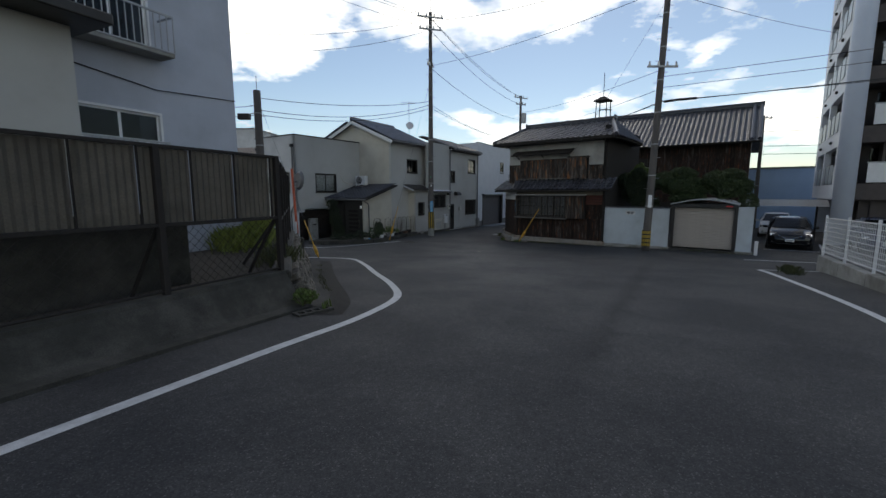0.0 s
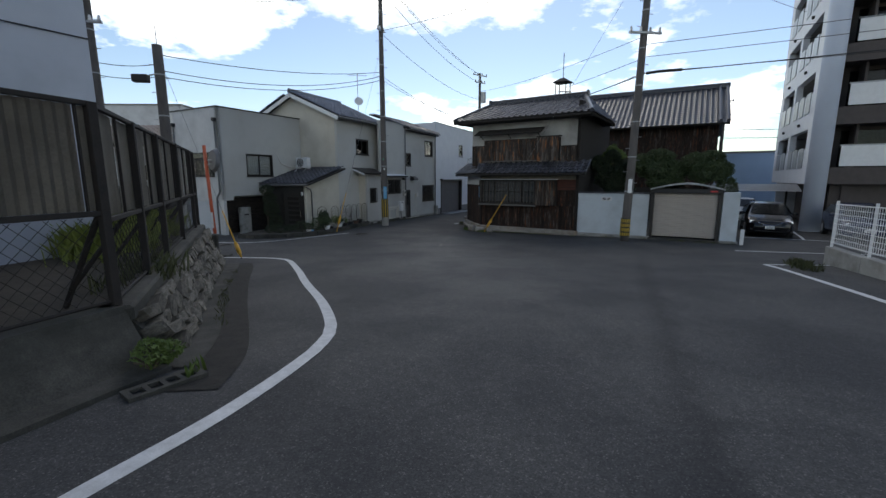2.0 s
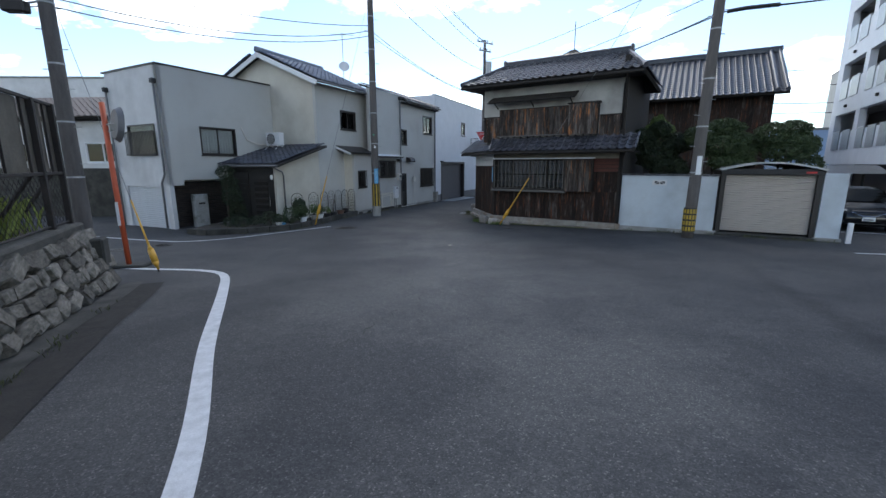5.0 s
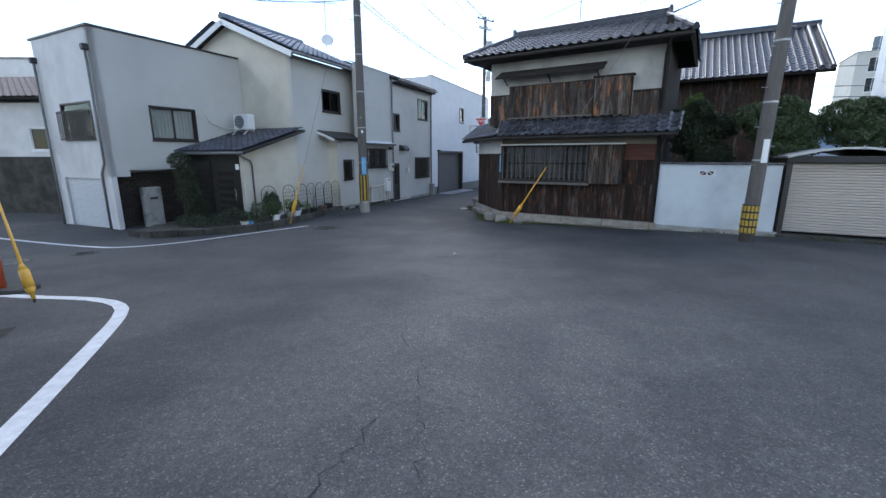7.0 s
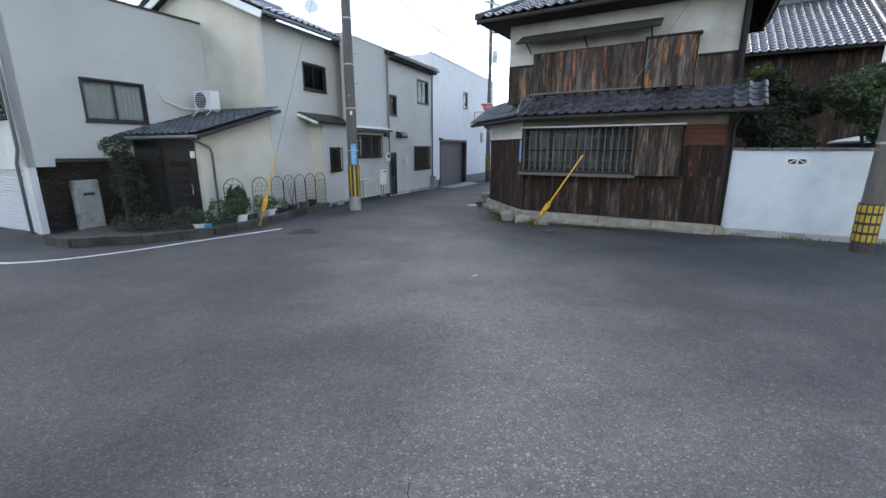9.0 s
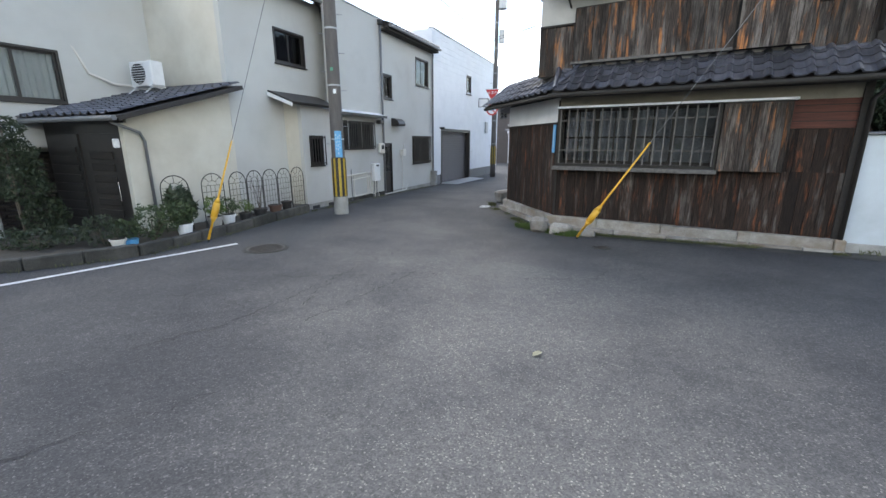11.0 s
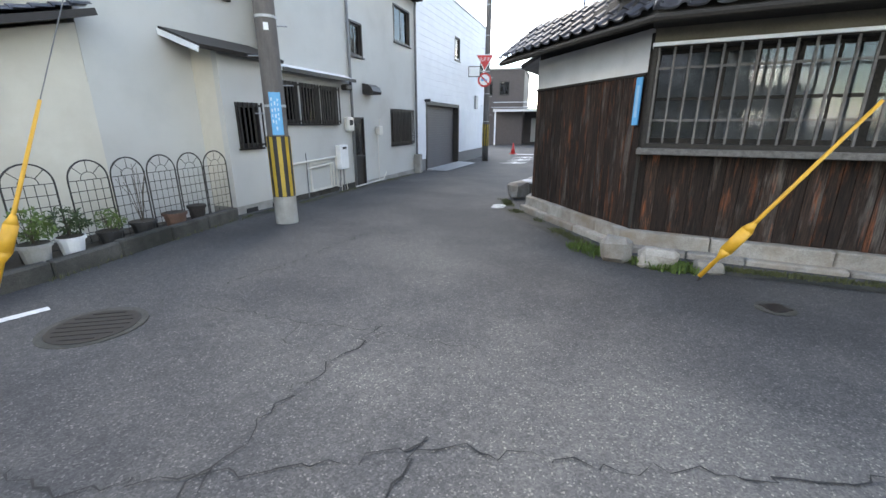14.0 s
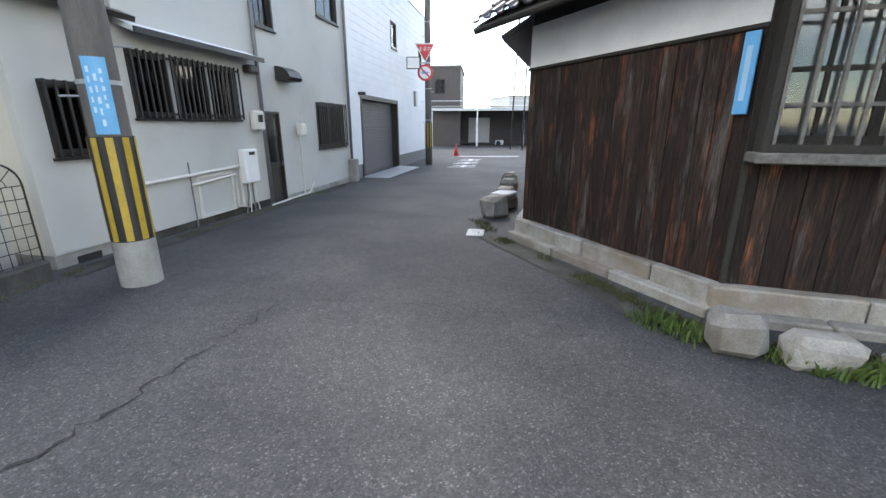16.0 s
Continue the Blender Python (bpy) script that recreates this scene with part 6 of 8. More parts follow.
PA = (-0.77, 27.08)
pa, za = utility_pole(*PA, 12.6, 0.185, 0.10, "grey concrete utility pole with yellow-black guard band", arms=((12.2, 1.6, 15), (11.5, 1.4, 15), (9.4, 0.7, 60)))
guard_band(pa, -0.62, 0.42, 0.192, 9)
part("collar", tube(bmn(), [(0, 0, za - 0.05), (0, 0, -0.62)], 0.196, 24), CONCRETE, pa, "pale patched concrete foot")
curved_plate(pa, "blue_plate", 0.197, -105, -50, 0.44, 1.12, BLUE, "blue wrapped notice on the pole")
pale_print = mat("pale_notice", (0.45, 0.62, 0.74))
for k, (a0, z0_, z1_) in enumerate(((-98, 0.62, 1.06), (-84, 0.5, 1.0), (-70, 0.66, 1.04))):
    for q in range(5):
        h_ = (z1_ - z0_) / 5
        curved_plate(pa, "print_bar", 0.199, a0, a0 + 7 - 2 * (q % 2), z0_ + q * h_ + 0.015, z0_ + (q + 0.75) * h_, pale_print)
curved_plate(pa, "sticker", 0.172, -95, -70, 2.05, 2.16, WHITE_M)
curved_plate(pa, "sticker", 0.168, -110, -85, 2.6, 2.68, mat("green_sticker", (0.1, 0.3, 0.2)))
part("lightning_rod", tube(bmn(), [(0, 0, 12.5), (0, 0, 13.4)], 0.015, 6), METAL_G, pa)

PB = (9.2, 18.85)
pb, zb = utility_pole(*PB, 11.5, 0.17, 0.11, "brown-grey concrete utility pole by the garden wall", lean=(0.3, 0.0), arms=((7.0, 1.3, 0),))
guard_band(pb, -0.75, -0.02, 0.182, 7, vertical=False)
curved_plate(pb, "white_plate", 0.19, -120, -70, 1.0, 1.55, WHITE_M, "white number plate")
part("transformer_bracket", bbox(-0.06, 0.9, -0.25, -0.19, 10.6, 10.7, 0.01), METAL_G, pb)

PC = (7.35, 41.0)
pc, zc = utility_pole(*PC, 10.8, 0.16, 0.10, "dark concrete utility pole at the lane's end", arms=((10.5, 1.6, 30), (9.9, 1.2, 30)))
guard_band(pc, -0.5, 0.6, 0.17, 9)
part("transformer", tube(bmn(), [(0.3, -0.1, 8.2), (0.3, -0.1, 9.1)], 0.24, 14), METAL_G, pc, "grey pole transformer", smooth=False)
part("cable_box", bbox(0.12, 0.4, -0.3, -0.1, 6.4, 7.1, 0.02), METAL_G, pc)

PD = (-8.0, 18.7)
pd, zd = utility_pole(*PD, 6.1, 0.19, 0.15, "concrete utility pole behind the fence with street lamp", arms=())
lamp = part("street_lamp", bbox(-0.75, -0.25, -0.35, -0.1, 4.75, 5.0, 0.03), METAL_D, pd, "dark street lamp head")
part("lamp_arm", tube(bmn(), [(0, 0, 5.1), (-0.4, -0.2, 4.95)], 0.025, 6), METAL_G, pd)
part("lightning_rod", tube(bmn(), [(0, 0, 6.0), (0, 0, 6.6)], 0.015, 6), METAL_G, pd)
PE = (-10.0, 18.6)
pe_, ze_ = utility_pole(*PE, 9.2, 0.2, 0.13, "tall grey utility pole with transformer and crossarms", arms=((8.4, 1.6, 40), (7.6, 1.6, 40), (6.6, 1.0, 0)))
part("transformer", tube(bmn(), [(0.35, -0.2, 7.4), (0.35, -0.2, 8.3)], 0.26, 14), METAL_G, pe_, "grey pole transformer")
PF = (24.5, 33.0)
utility_pole(*PF, 7.6, 0.16, 0.10, "distant utility pole beyond the car park", arms=((7.3, 1.2, 0),))


def cable(a, b, sag, r=0.014, label="thin black overhead electric cable", n=14):
    a, b = Vector(a), Vector(b)
    pts = []
    for i in range(n + 1):
        k = i / n
        p = a + (b - a) * k
        p.z -= sag * 4 * k * (1 - k)
        pts.append(p)
    solid("overhead_cable", tube(bmn(), pts, r, 5, cap=False), CABLE, label, "cable", group="overhead cables")


def at(p, z, dx=0.0, dy=0.0):
    return (p[0] + dx, p[1] + dy, z)


RIGHT = (40.0, 4.0)
for z, s in ((5.55, 0.25), (5.6, 0.4), (6.15, 0.2), (6.6, 0.2)):
    cable(at(PB, z, 0.2), at(RIGHT, z + 1.6), s, 0.018 if z < 5.6 else 0.011)
for z, z2, s in ((5.5, 6.6, 0.35), (5.55, 6.75, 0.5), (6.1, 7.6, 0.3), (6.9, 9.2, 0.3)):
    cable(at(PB, z, 0.2), at(PC, z2), s, 0.016 if z < 5.6 else 0.011)
for z, z2, s in ((5.0, 6.9, 0.5), (5.2, 7.1, 0.5), (5.7, 7.3, 0.3)):
    cable(at(PD, z), at(PA, z2), s, 0.014)
for z, z2, s in ((6.9, 6.5, 0.4), (7.1, 6.7, 0.55), (9.3, 8.5, 0.6), (12.2, 10.5, 0.4), (12.2, 10.6, 0.6), (11.5, 9.9, 0.6)):
    cable(at(PA, z), at(PC, z2), s, 0.013)
for z, z2, s in ((9.4, 10.2, 0.3), (12.0, 11.2, 0.4)):
    cable(at(PA, z), at(PB, z2, 0.3), s, 0.011)
for z in (12.1, 12.25, 11.5):
    cable(at(PA, z), (-34, -2, z + 3), 0.8, 0.011)
for z, z2 in ((8.4, 12.2), (7.6, 11.5)):
    cable(at(PE, z), at(PA, z2), 0.5, 0.011)
for z in (4.6, 5.0, 5.5, 6.6, 7.6, 8.3):
    cable(at(PE, z), (-30, 8 + z, z + 0.6), 0.4, 0.012)
for z in (5.0, 5.4):
    cable(at(PE, z), at(PD, z), 0.1, 0.012)
cable(at(PB, 10.0, 0.3), (30, 30, 12), 0.3, 0.011)
for z in (4.6, 5.2, 6.3, 7.2):
    cable(at(PF, z), (60, 20, z + 1), 0.4, 0.02)
cable(at(PB, 10.8, 0.3), (-10, 4, 14.0), 1.0, 0.011)
part("cable_closure", tube(bmn(), [(0.35, -0.1, 5.55), (0.7, -0.35, 5.57), (1.4, -0.7, 5.57)], 0.055, 8), BLACK, pb, "black cable splice closure")


def guy_wire(base, top, cover, thick, label):
    b = Vector((base[0], base[1], ground_z(*base)))
    t = Vector(top)
    d = (t - b).normalized()
    g = thing("guy_wire", label, "guy wire", Matrix.Translation(b), group="guy wires")
    part("wire", tube(bmn(), [d * cover * 0.95, t - b], 0.006, 5), PIPE_D, g)
    part("anchor_rod", tube(bmn(), [(0, 0, -0.05), d * 0.15], 0.012, 6), RUST, g)
    s = part("guard_sleeve", tube(bmn(), [d * 0.06, d * cover * 0.5, d * cover], 0.024, 10, 0.016), YELLOW, g, "yellow plastic guy guard", smooth=True)
    a = thick
    prof = [(a, 0.025), (a + 0.1, 0.062), (a + 0.38, 0.062), (a + 0.48, 0.025)]
    bm = bmn()
    for (p, r), (q, r2) in zip(prof, prof[1:]):
        tube(bm, [d * p, d * q], r, 12, r2)
    part("marker", bm, YELLOW, g, "fat yellow marker bulb", smooth=True)


guy_wire((-3.07, 23.75), at(PA, 8.6), 2.1, 0.42, "guy wire with yellow guard beside the planter")
guy_wire((4.15, 22.85), at(PB, 9.8, 0.3), 2.2, 0.34, "guy wire with yellow guard beside the timber house")
guy_wire((-4.7, 15.66), at(PD, 5.7), 1.7, 0.12, "guy wire with yellow guard at the lane corner")


def traffic_mirror():
    z0 = ground_z(-5.68, 16.4)
    t = thing("traffic_mirror", "round convex traffic mirror on an orange post", "traffic mirror", pose(-5.68, 16.4, z0))
    part("post", tube(bmn(), [(0, 0, -0.05), (-0.16, 0.2, 1.7), (-0.3, 0.4, 3.45)], 0.05, 12), ORANGE, t, smooth=True)
    d = Vector((0.71, 0.69, -0.1)).normalized()
    c = Vector((0.02, 0.35, 3.0))
    q = d.to_track_quat("Z", "Y").to_matrix().to_4x4()
    m = Matrix.Translation(c) @ q
    bm = bmn()
    rings = []
    for i in range(6):
        r = 0.34 * i / 5
        z = 0.05 * (1 - (i / 5) ** 2)
        rings.append([bm.verts.new((math.cos(a) * r, math.sin(a) * r, z)) for a in (2 * math.pi * s / 28 for s in range(28))] if i else [bm.verts.new((0, 0, z))])
    for s in range(28):
        bm.faces.new((rings[0][0], rings[1][s], rings[1][(s + 1) % 28]))
    for a, b in zip(rings[1:], rings[2:]):
        for s in range(28):
            bm.faces.new((a[s], b[s], b[(s + 1) % 28], a[(s + 1) % 28]))
    part("mirror_face", turned(bm, m), MIRROR, t, smooth=True)
    part("mirror_back", turned(tube(bmn(), [(0, 0, -0.1), (0, 0, -0.004)], 0.3, 28, 0.37), m), PIPE_D, t)
    part("bracket", tube(bmn(), [(-0.27, 0.35, 3.0), tuple(c - d * 0.08)], 0.02, 8), METAL_G, t)
    part("bracket", tube(bmn(), [(-0.26, 0.34, 2.85), tuple(c - d * 0.08 - Vector((0, 0, 0.1)))], 0.015, 8), METAL_G, t)
    part("footing", bbox(-0.35, 0.35, -0.2, 0.25, -0.1, 0.07, 0.03), CONCRETE_D, t)
    part("warning_plate", turned(bbox(-0.03, 0.03, -0.06, -0.052, 0.9, 1.4, 0.002), pose(-0.1, 0.1, 0)), WHITE_M, t)


traffic_mirror()


def lettering(parent, text, size, m, material, depth=0.002):
    cu = bpy.data.curves.new("letters", "FONT")
    cu.body, cu.size, cu.extrude, cu.align_x, cu.align_y = text, size, depth, "CENTER", "CENTER"
    tmp = bpy.data.objects.new("letters", cu)
    scene.collection.objects.link(tmp)
    me = bpy.data.meshes.new_from_object(tmp.evaluated_get(bpy.context.evaluated_depsgraph_get()))
    bpy.data.objects.remove(tmp)
    me.materials.clear()
    me.materials.append(material)
    ob = new("letters", me)
    ob.parent = parent
    ob.matrix_local = m
    return ob


def lane_signs():
    d = -20.0
    s = thing("stop_sign", "red triangular stop sign on the pole", "road sign", pose(7.1, 40.65, 3.5, 0, 0, d))
    bm = bmn()
    prof = [(-0.42, 0.36), (0.42, 0.36), (0.0, -0.36)]
    f = [bm.verts.new((x, 0, z)) for x, z in prof]
    b = [bm.verts.new((x, 0.02, z)) for x, z in prof]
    bm.faces.new(f)
    bm.faces.new(b[::-1])
    for i in range(3):
        bm.faces.new((f[i], b[i], b[(i + 1) % 3], f[(i + 1) % 3]))
    bmesh.ops.scale(bm, vec=(1.08, 1, 1.08), verts=bm.verts[:])
    part("rim", bm, WHITE_M, s)
    bm = bmn()
    bm.faces.new([bm.verts.new((x * 0.93, -0.004, z * 0.93 + 0.01)) for x, z in prof])
    part("panel", bm, RED, s)
    lettering(s, "止まれ", 0.2, Matrix.Translation((0, -0.008, 0.16)) @ Matrix.Rotation(radians(90), 4, "X"), WHITE_M)
    part("bracket", bbox(-0.03, 0.03, 0.02, 0.4, -0.03, 0.03, 0.004), METAL_G, s)
    c = thing("round_sign", "round no-lorries sign with red ring", "road sign", pose(7.1, 40.65, 2.72, 0, 0, d))
    part("ring", tube(bmn(), [(0, 0.02, 0), (0, 0, 0)], 0.34, 28), RED, c)
    part("face", tube(bmn(), [(0, -0.002, 0), (0, -0.006, 0)], 0.25, 28), WHITE_M, c)
    part("lorry_shape", bbox(-0.15, 0.02, -0.012, -0.007, -0.06, 0.08, 0.0), BLUE, c)
    part("lorry_shape", bbox(0.03, 0.14, -0.012, -0.007, -0.06, 0.03, 0.0), BLUE, c)
    part("slash", turned(bbox(-0.03, 0.03, -0.016, -0.012, -0.27, 0.27, 0.0), Matrix.Rotation(radians(-45), 4, "Y")), RED, c)
    part("bracket", bbox(-0.03, 0.03, 0.02, 0.4, -0.03, 0.03, 0.004), METAL_G, c)
    n = thing("notice_board", "small dark-framed notice plate on the pole", "sign", pose(6.6, 40.75, 3.1, 0, 0, d))
    part("frame", bbox(-0.3, 0.3, 0, 0.03, -0.25, 0.25, 0.005), METAL_D, n)
    part("panel", bbox(-0.26, 0.26, -0.008, 0.0, -0.21, 0.21, 0.0), WHITE_M, n)
    part("bracket", bbox(0.3, 0.75, 0.0, 0.03, -0.03, 0.03, 0.004), METAL_G, n)


lane_signs()


def traffic_cone():
    z = ground_z(11.0, 46.4)
    c = thing("traffic_cone", "orange-red traffic cone standing at the kerb", "traffic cone", pose(11.0, 46.4, z))
    part("base", bbox(-0.2, 0.2, -0.2, 0.2, 0, 0.04, 0.01), RED, c)
    part("cone", tube(bmn(), [(0, 0, 0.04), (0, 0, 0.72)], 0.15, 16, 0.03), RED, c, smooth=True)


traffic_cone()


# ---- planter, pots and plants beside the porch ----
def kerb_strip(name, pts, width, height, label, parent=None, material=None):
    """A low kerb of separate lengths along a line of plan points."""
    k = tagged(thing(name, label, "kerb"), kind="structure")
    for a, b in zip(pts, pts[1:]):
        a2, b2 = Vector((*a, 0)), Vector((*b, 0))
        l = (b2 - a2).length
        n = max(1, round(l / 0.7))
        ang = math.atan2(b2.y - a2.y, b2.x - a2.x)
        for i in range(n):
            p = a2 + (b2 - a2) * (i / n)
            z = ground_z(p.x, p.y)
            m = Matrix.Translation((p.x, p.y, z)) @ Matrix.Rotation(ang + random.uniform(-0.01, 0.01), 4, "Z")
            part("kerb_block", turned(bbox(0.006, l / n - 0.006, -width / 2, width / 2, -0.1, height + random.uniform(-0.015, 0.015), 0.02), m), material or CONCRETE, k)
    return k


PLANT_LINE = [(-7.25, 22.55), (-6.35, 21.95), (-5.1, 22.15), (-3.85, 22.85), (-3.0, 24.5), (-2.35, 26.1), (-1.75, 27.55)]
kerb_strip("planter_kerb", PLANT_LINE, 0.14, 0.21, "weathered concrete planter kerb along the street", material=CONCRETE_D)


def planter_bed():
    pts = [Vector((*p, 0)) for p in PLANT_LINE]
    inner = [(-2.1, 27.6), (-3.3, 26.4), (-4.65, 24.3), (-6.0, 25.5), (-7.2, 23.8)]
    bm = bmn()
    prism(bm, [(p.x, p.y) for p in pts] + inner, -1.3, [ground_z(p.x, p.y) + 0.1 for p in pts] + [-0.98] * len(inner))
    solid("planter_soil", bm, SOIL, "bare soil of the planter bed", "soil", kind="structure")


planter_bed()


def soil_z(x, y):
    return ground_z(x, y) + 0.1


def flower_pot(x, y, r, h, material, label, seed, plant=None):
    z = soil_z(x, y)
    p = thing("flower_pot", label, "flower pot", pose(x, y, z), group="plant pots")
    prof = [(0, r * 0.72), (h * 0.85, r * 0.95), (h * 0.85, r * 1.08), (h, r * 1.08)]
    bm = bmn()
    for (a, ra), (b, rb) in zip(prof, prof[1:]):
        if b > a:
            tube(bm, [(0, 0, a), (0, 0, b)], ra, 14, rb)
    part("pot", bm, material, p)
    part("soil", tube(bmn(), [(0, 0, h - 0.01), (0, 0, h + 0.004)], r * 0.95, 14), SOIL, p)
    if plant:
        hh, rr, n, s, m = plant
        part("stems", twigs(seed, 6, hh * 0.7, rr * 0.6, h), BARK, p)
        leaf_part("foliage", seed, [(0, 0, h + hh * 0.55, rr, rr, hh * 0.5), (rr * 0.4, 0.05, h + hh * 0.35, rr * 0.7, rr * 0.7, hh * 0.35)], n, s, m, p)


def twigs(seed, n, height, spread, z0=0.0, r=0.006):
    rng = random.Random(seed)
    bm = bmn()
    for _ in range(n):
        a = rng.uniform(0, 6.28)
        d = rng.uniform(0.2, 1.0) * spread
        tube(bm, [(0, 0, z0 - 0.02), (math.cos(a) * d * 0.5, math.sin(a) * d * 0.5, z0 + height * 0.6), (math.cos(a) * d, math.sin(a) * d, z0 + height * rng.uniform(0.85, 1.2))], r, 5, r * 0.5)
    return bm


POTS = [(-3.55, 24.0, 0.15, 0.26, WHITE_M, "white plastic flower pot with leafy plant", (0.55, 0.28, 500, 0.05, LEAF)),
        (-3.25, 24.75, 0.16, 0.27, CONCRETE, "grey flower pot with green plant", (0.5, 0.26, 420, 0.05, LEAF_L)),
        (-3.1, 25.15, 0.15, 0.25, WHITE_M, "white plastic flower pot with green plant", (0.45, 0.24, 380, 0.045, LEAF)),
        (-2.85, 25.55, 0.15, 0.22, BLACK, "black plastic flower pot with low plant", (0.35, 0.22, 300, 0.04, LEAF_L)),
        (-2.65, 26.05, 0.17, 0.24, BLACK, "black plastic flower pot with bare stems", None),
        (-2.4, 26.55, 0.17, 0.26, TERRA, "brown terracotta flower pot on soil", None),
        (-4.25, 23.05, 0.12, 0.18, PVC, "pale flower pot with trailing plant", (0.3, 0.2, 260, 0.035, LEAF_D)),
        (-2.2, 26.95, 0.14, 0.3, RUST, "brown upturned pot beside the wall", None)]
for i, (x, y, r, h, m, label, plant) in enumerate(POTS):
    flower_pot(x, y, r, h, m, label, 40 + i, plant and (plant[0] * 0.85, plant[1] * 0.85, plant[2], plant[3] * 0.75, plant[4]))
stems = thing("dry_stems", "bundle of bare dry stems in a pot", "plant", pose(-2.65, 26.05, soil_z(-2.65, 26.05) + 0.2))
for i in range(9):
    part("stem", twigs(77 + i, 1, 0.75, 0.28), BARK, stems)
solid("blue_pot", tube(bmn(), [(0, 0, 0), (0, 0, 0.12)], 0.12, 12, 0.14), BLUE, "small blue plastic pot in the planter", "flower pot", pose(-4.2, 23.3, soil_z(-4.2, 23.3)))


def shrub(name, x, y, z, label, blobs, n, size, m, seed, stems=6):
    s = thing(name, label, "shrub", pose(x, y, z))
    top = max(b[2] for b in blobs)
    part("stems", twigs(seed, stems, top, 0.3, 0, 0.014), BARK, s)
    leaf_part("foliage", seed, blobs, n, size, m, s)


shrub("shrub", -3.95, 23.6, soil_z(-3.95, 23.6), "leafy green shrub in the planter", [(0, 0, 0.38, 0.34, 0.34, 0.36), (0.25, 0.25, 0.42, 0.28, 0.28, 0.32), (-0.35, -0.2, 0.25, 0.26, 0.24, 0.22)], 1500, 0.04, LEAF, 3)
shrub("shrub", -3.75, 24.4, soil_z(-3.75, 24.4), "tall spiky green plant in the planter", [(0, 0, 0.55, 0.3, 0.3, 0.45)], 700, 0.09, LEAF_D, 4)
shrub("shrub", -4.6, 23.3, soil_z(-4.6, 23.3), "low dark green shrub in the planter", [(0, 0, 0.3, 0.45, 0.35, 0.3), (-0.6, 0.1, 0.22, 0.34, 0.26, 0.2)], 900, 0.04, LEAF_D, 6)
shrub("shrub", -5.6, 23.2, soil_z(-5.6, 23.2), "low leafy plants in the planter bed", [(0, 0, 0.2, 0.45, 0.3, 0.2), (-0.5, 0.1, 0.2, 0.3, 0.3, 0.2)], 800, 0.04, LEAF_D, 7)
shrub("wall_shrub", -2.28, 6.62, ground_z(-2.28, 6.62) + 0.05, "small bright green bush at the wall corner", [(0, 0, 0.16, 0.17, 0.17, 0.14), (0.1, 0.12, 0.13, 0.13, 0.13, 0.11)], 900, 0.026, LEAF_L, 14, 5)
shrub("garden_pine", -6.35, 24.0, soil_z(-6.35, 24.0), "small feathery garden tree beside the white pillar", [(0, 0, 2.05, 0.36, 0.36, 0.3), (0.1, 0.1, 1.6, 0.36, 0.36, 0.35), (0.2, -0.05, 1.1, 0.42, 0.42, 0.42), (0.3, 0.15, 0.5, 0.42, 0.4, 0.42)], 7000, 0.034, LEAF_D, 9, 4)


def arch_panel(m, label):
    a = thing("garden_fence_panel", label, "garden fence", m, group="arched fence panels")
    w, h = 0.5, 1.2
    hoop = [(0, 0, 0), (0, 0, h - w / 2)] + [(w / 2 - math.cos(q) * w / 2, 0, h - w / 2 + math.sin(q) * w / 2) for q in (math.pi * i / 12 for i in range(1, 12))] + [(w, 0, h - w / 2), (w, 0, 0)]
    part("hoop", tube(bmn(), hoop, 0.011, 6), METAL_D, a)
    for i in range(1, 5):
        part("upright", tube(bmn(), [(w * i / 5, 0, 0.1), (w * i / 5, 0, h - w / 2)], 0.005, 4), METAL_D, a)
    for i in range(7):
        z = 0.12 + i * 0.138
        part("crosswire", tube(bmn(), [(0, 0, z), (w, 0, z)], 0.005, 4), METAL_D, a)
    inner = [(w / 2 - math.cos(q) * w / 5, 0, h - w / 2 + math.sin(q) * w / 5) for q in (math.pi * i / 8 for i in range(9))]
    part("inner_arc", tube(bmn(), inner, 0.005, 4), METAL_D, a)
    for q in (45, 90, 135):
        c, s = math.cos(radians(q)), math.sin(radians(q))
        part("ray", tube(bmn(), [(w / 2 + c * w / 5, 0, h - w / 2 + s * w / 5), (w / 2 + c * w / 2, 0, h - w / 2 + s * w / 2)], 0.005, 4), METAL_D, a)
    return a


ARCH_LINE = [(-2.1, 27.3, 60), (-2.34, 26.8, 62), (-2.58, 26.3, 63), (-2.82, 25.8, 63), (-3.06, 25.3, 62), (-3.45, 24.8, 52), (-4.05, 24.35, 37)]
first = None
for x, y, a in ARCH_LINE:
    m = pose(x, y, soil_z(x, y) - 0.03, 0, 0, a)
    if first is None:
        first = arch_panel(m, "arched black wire garden fence panel")
    else:
        copy_thing(first, m)


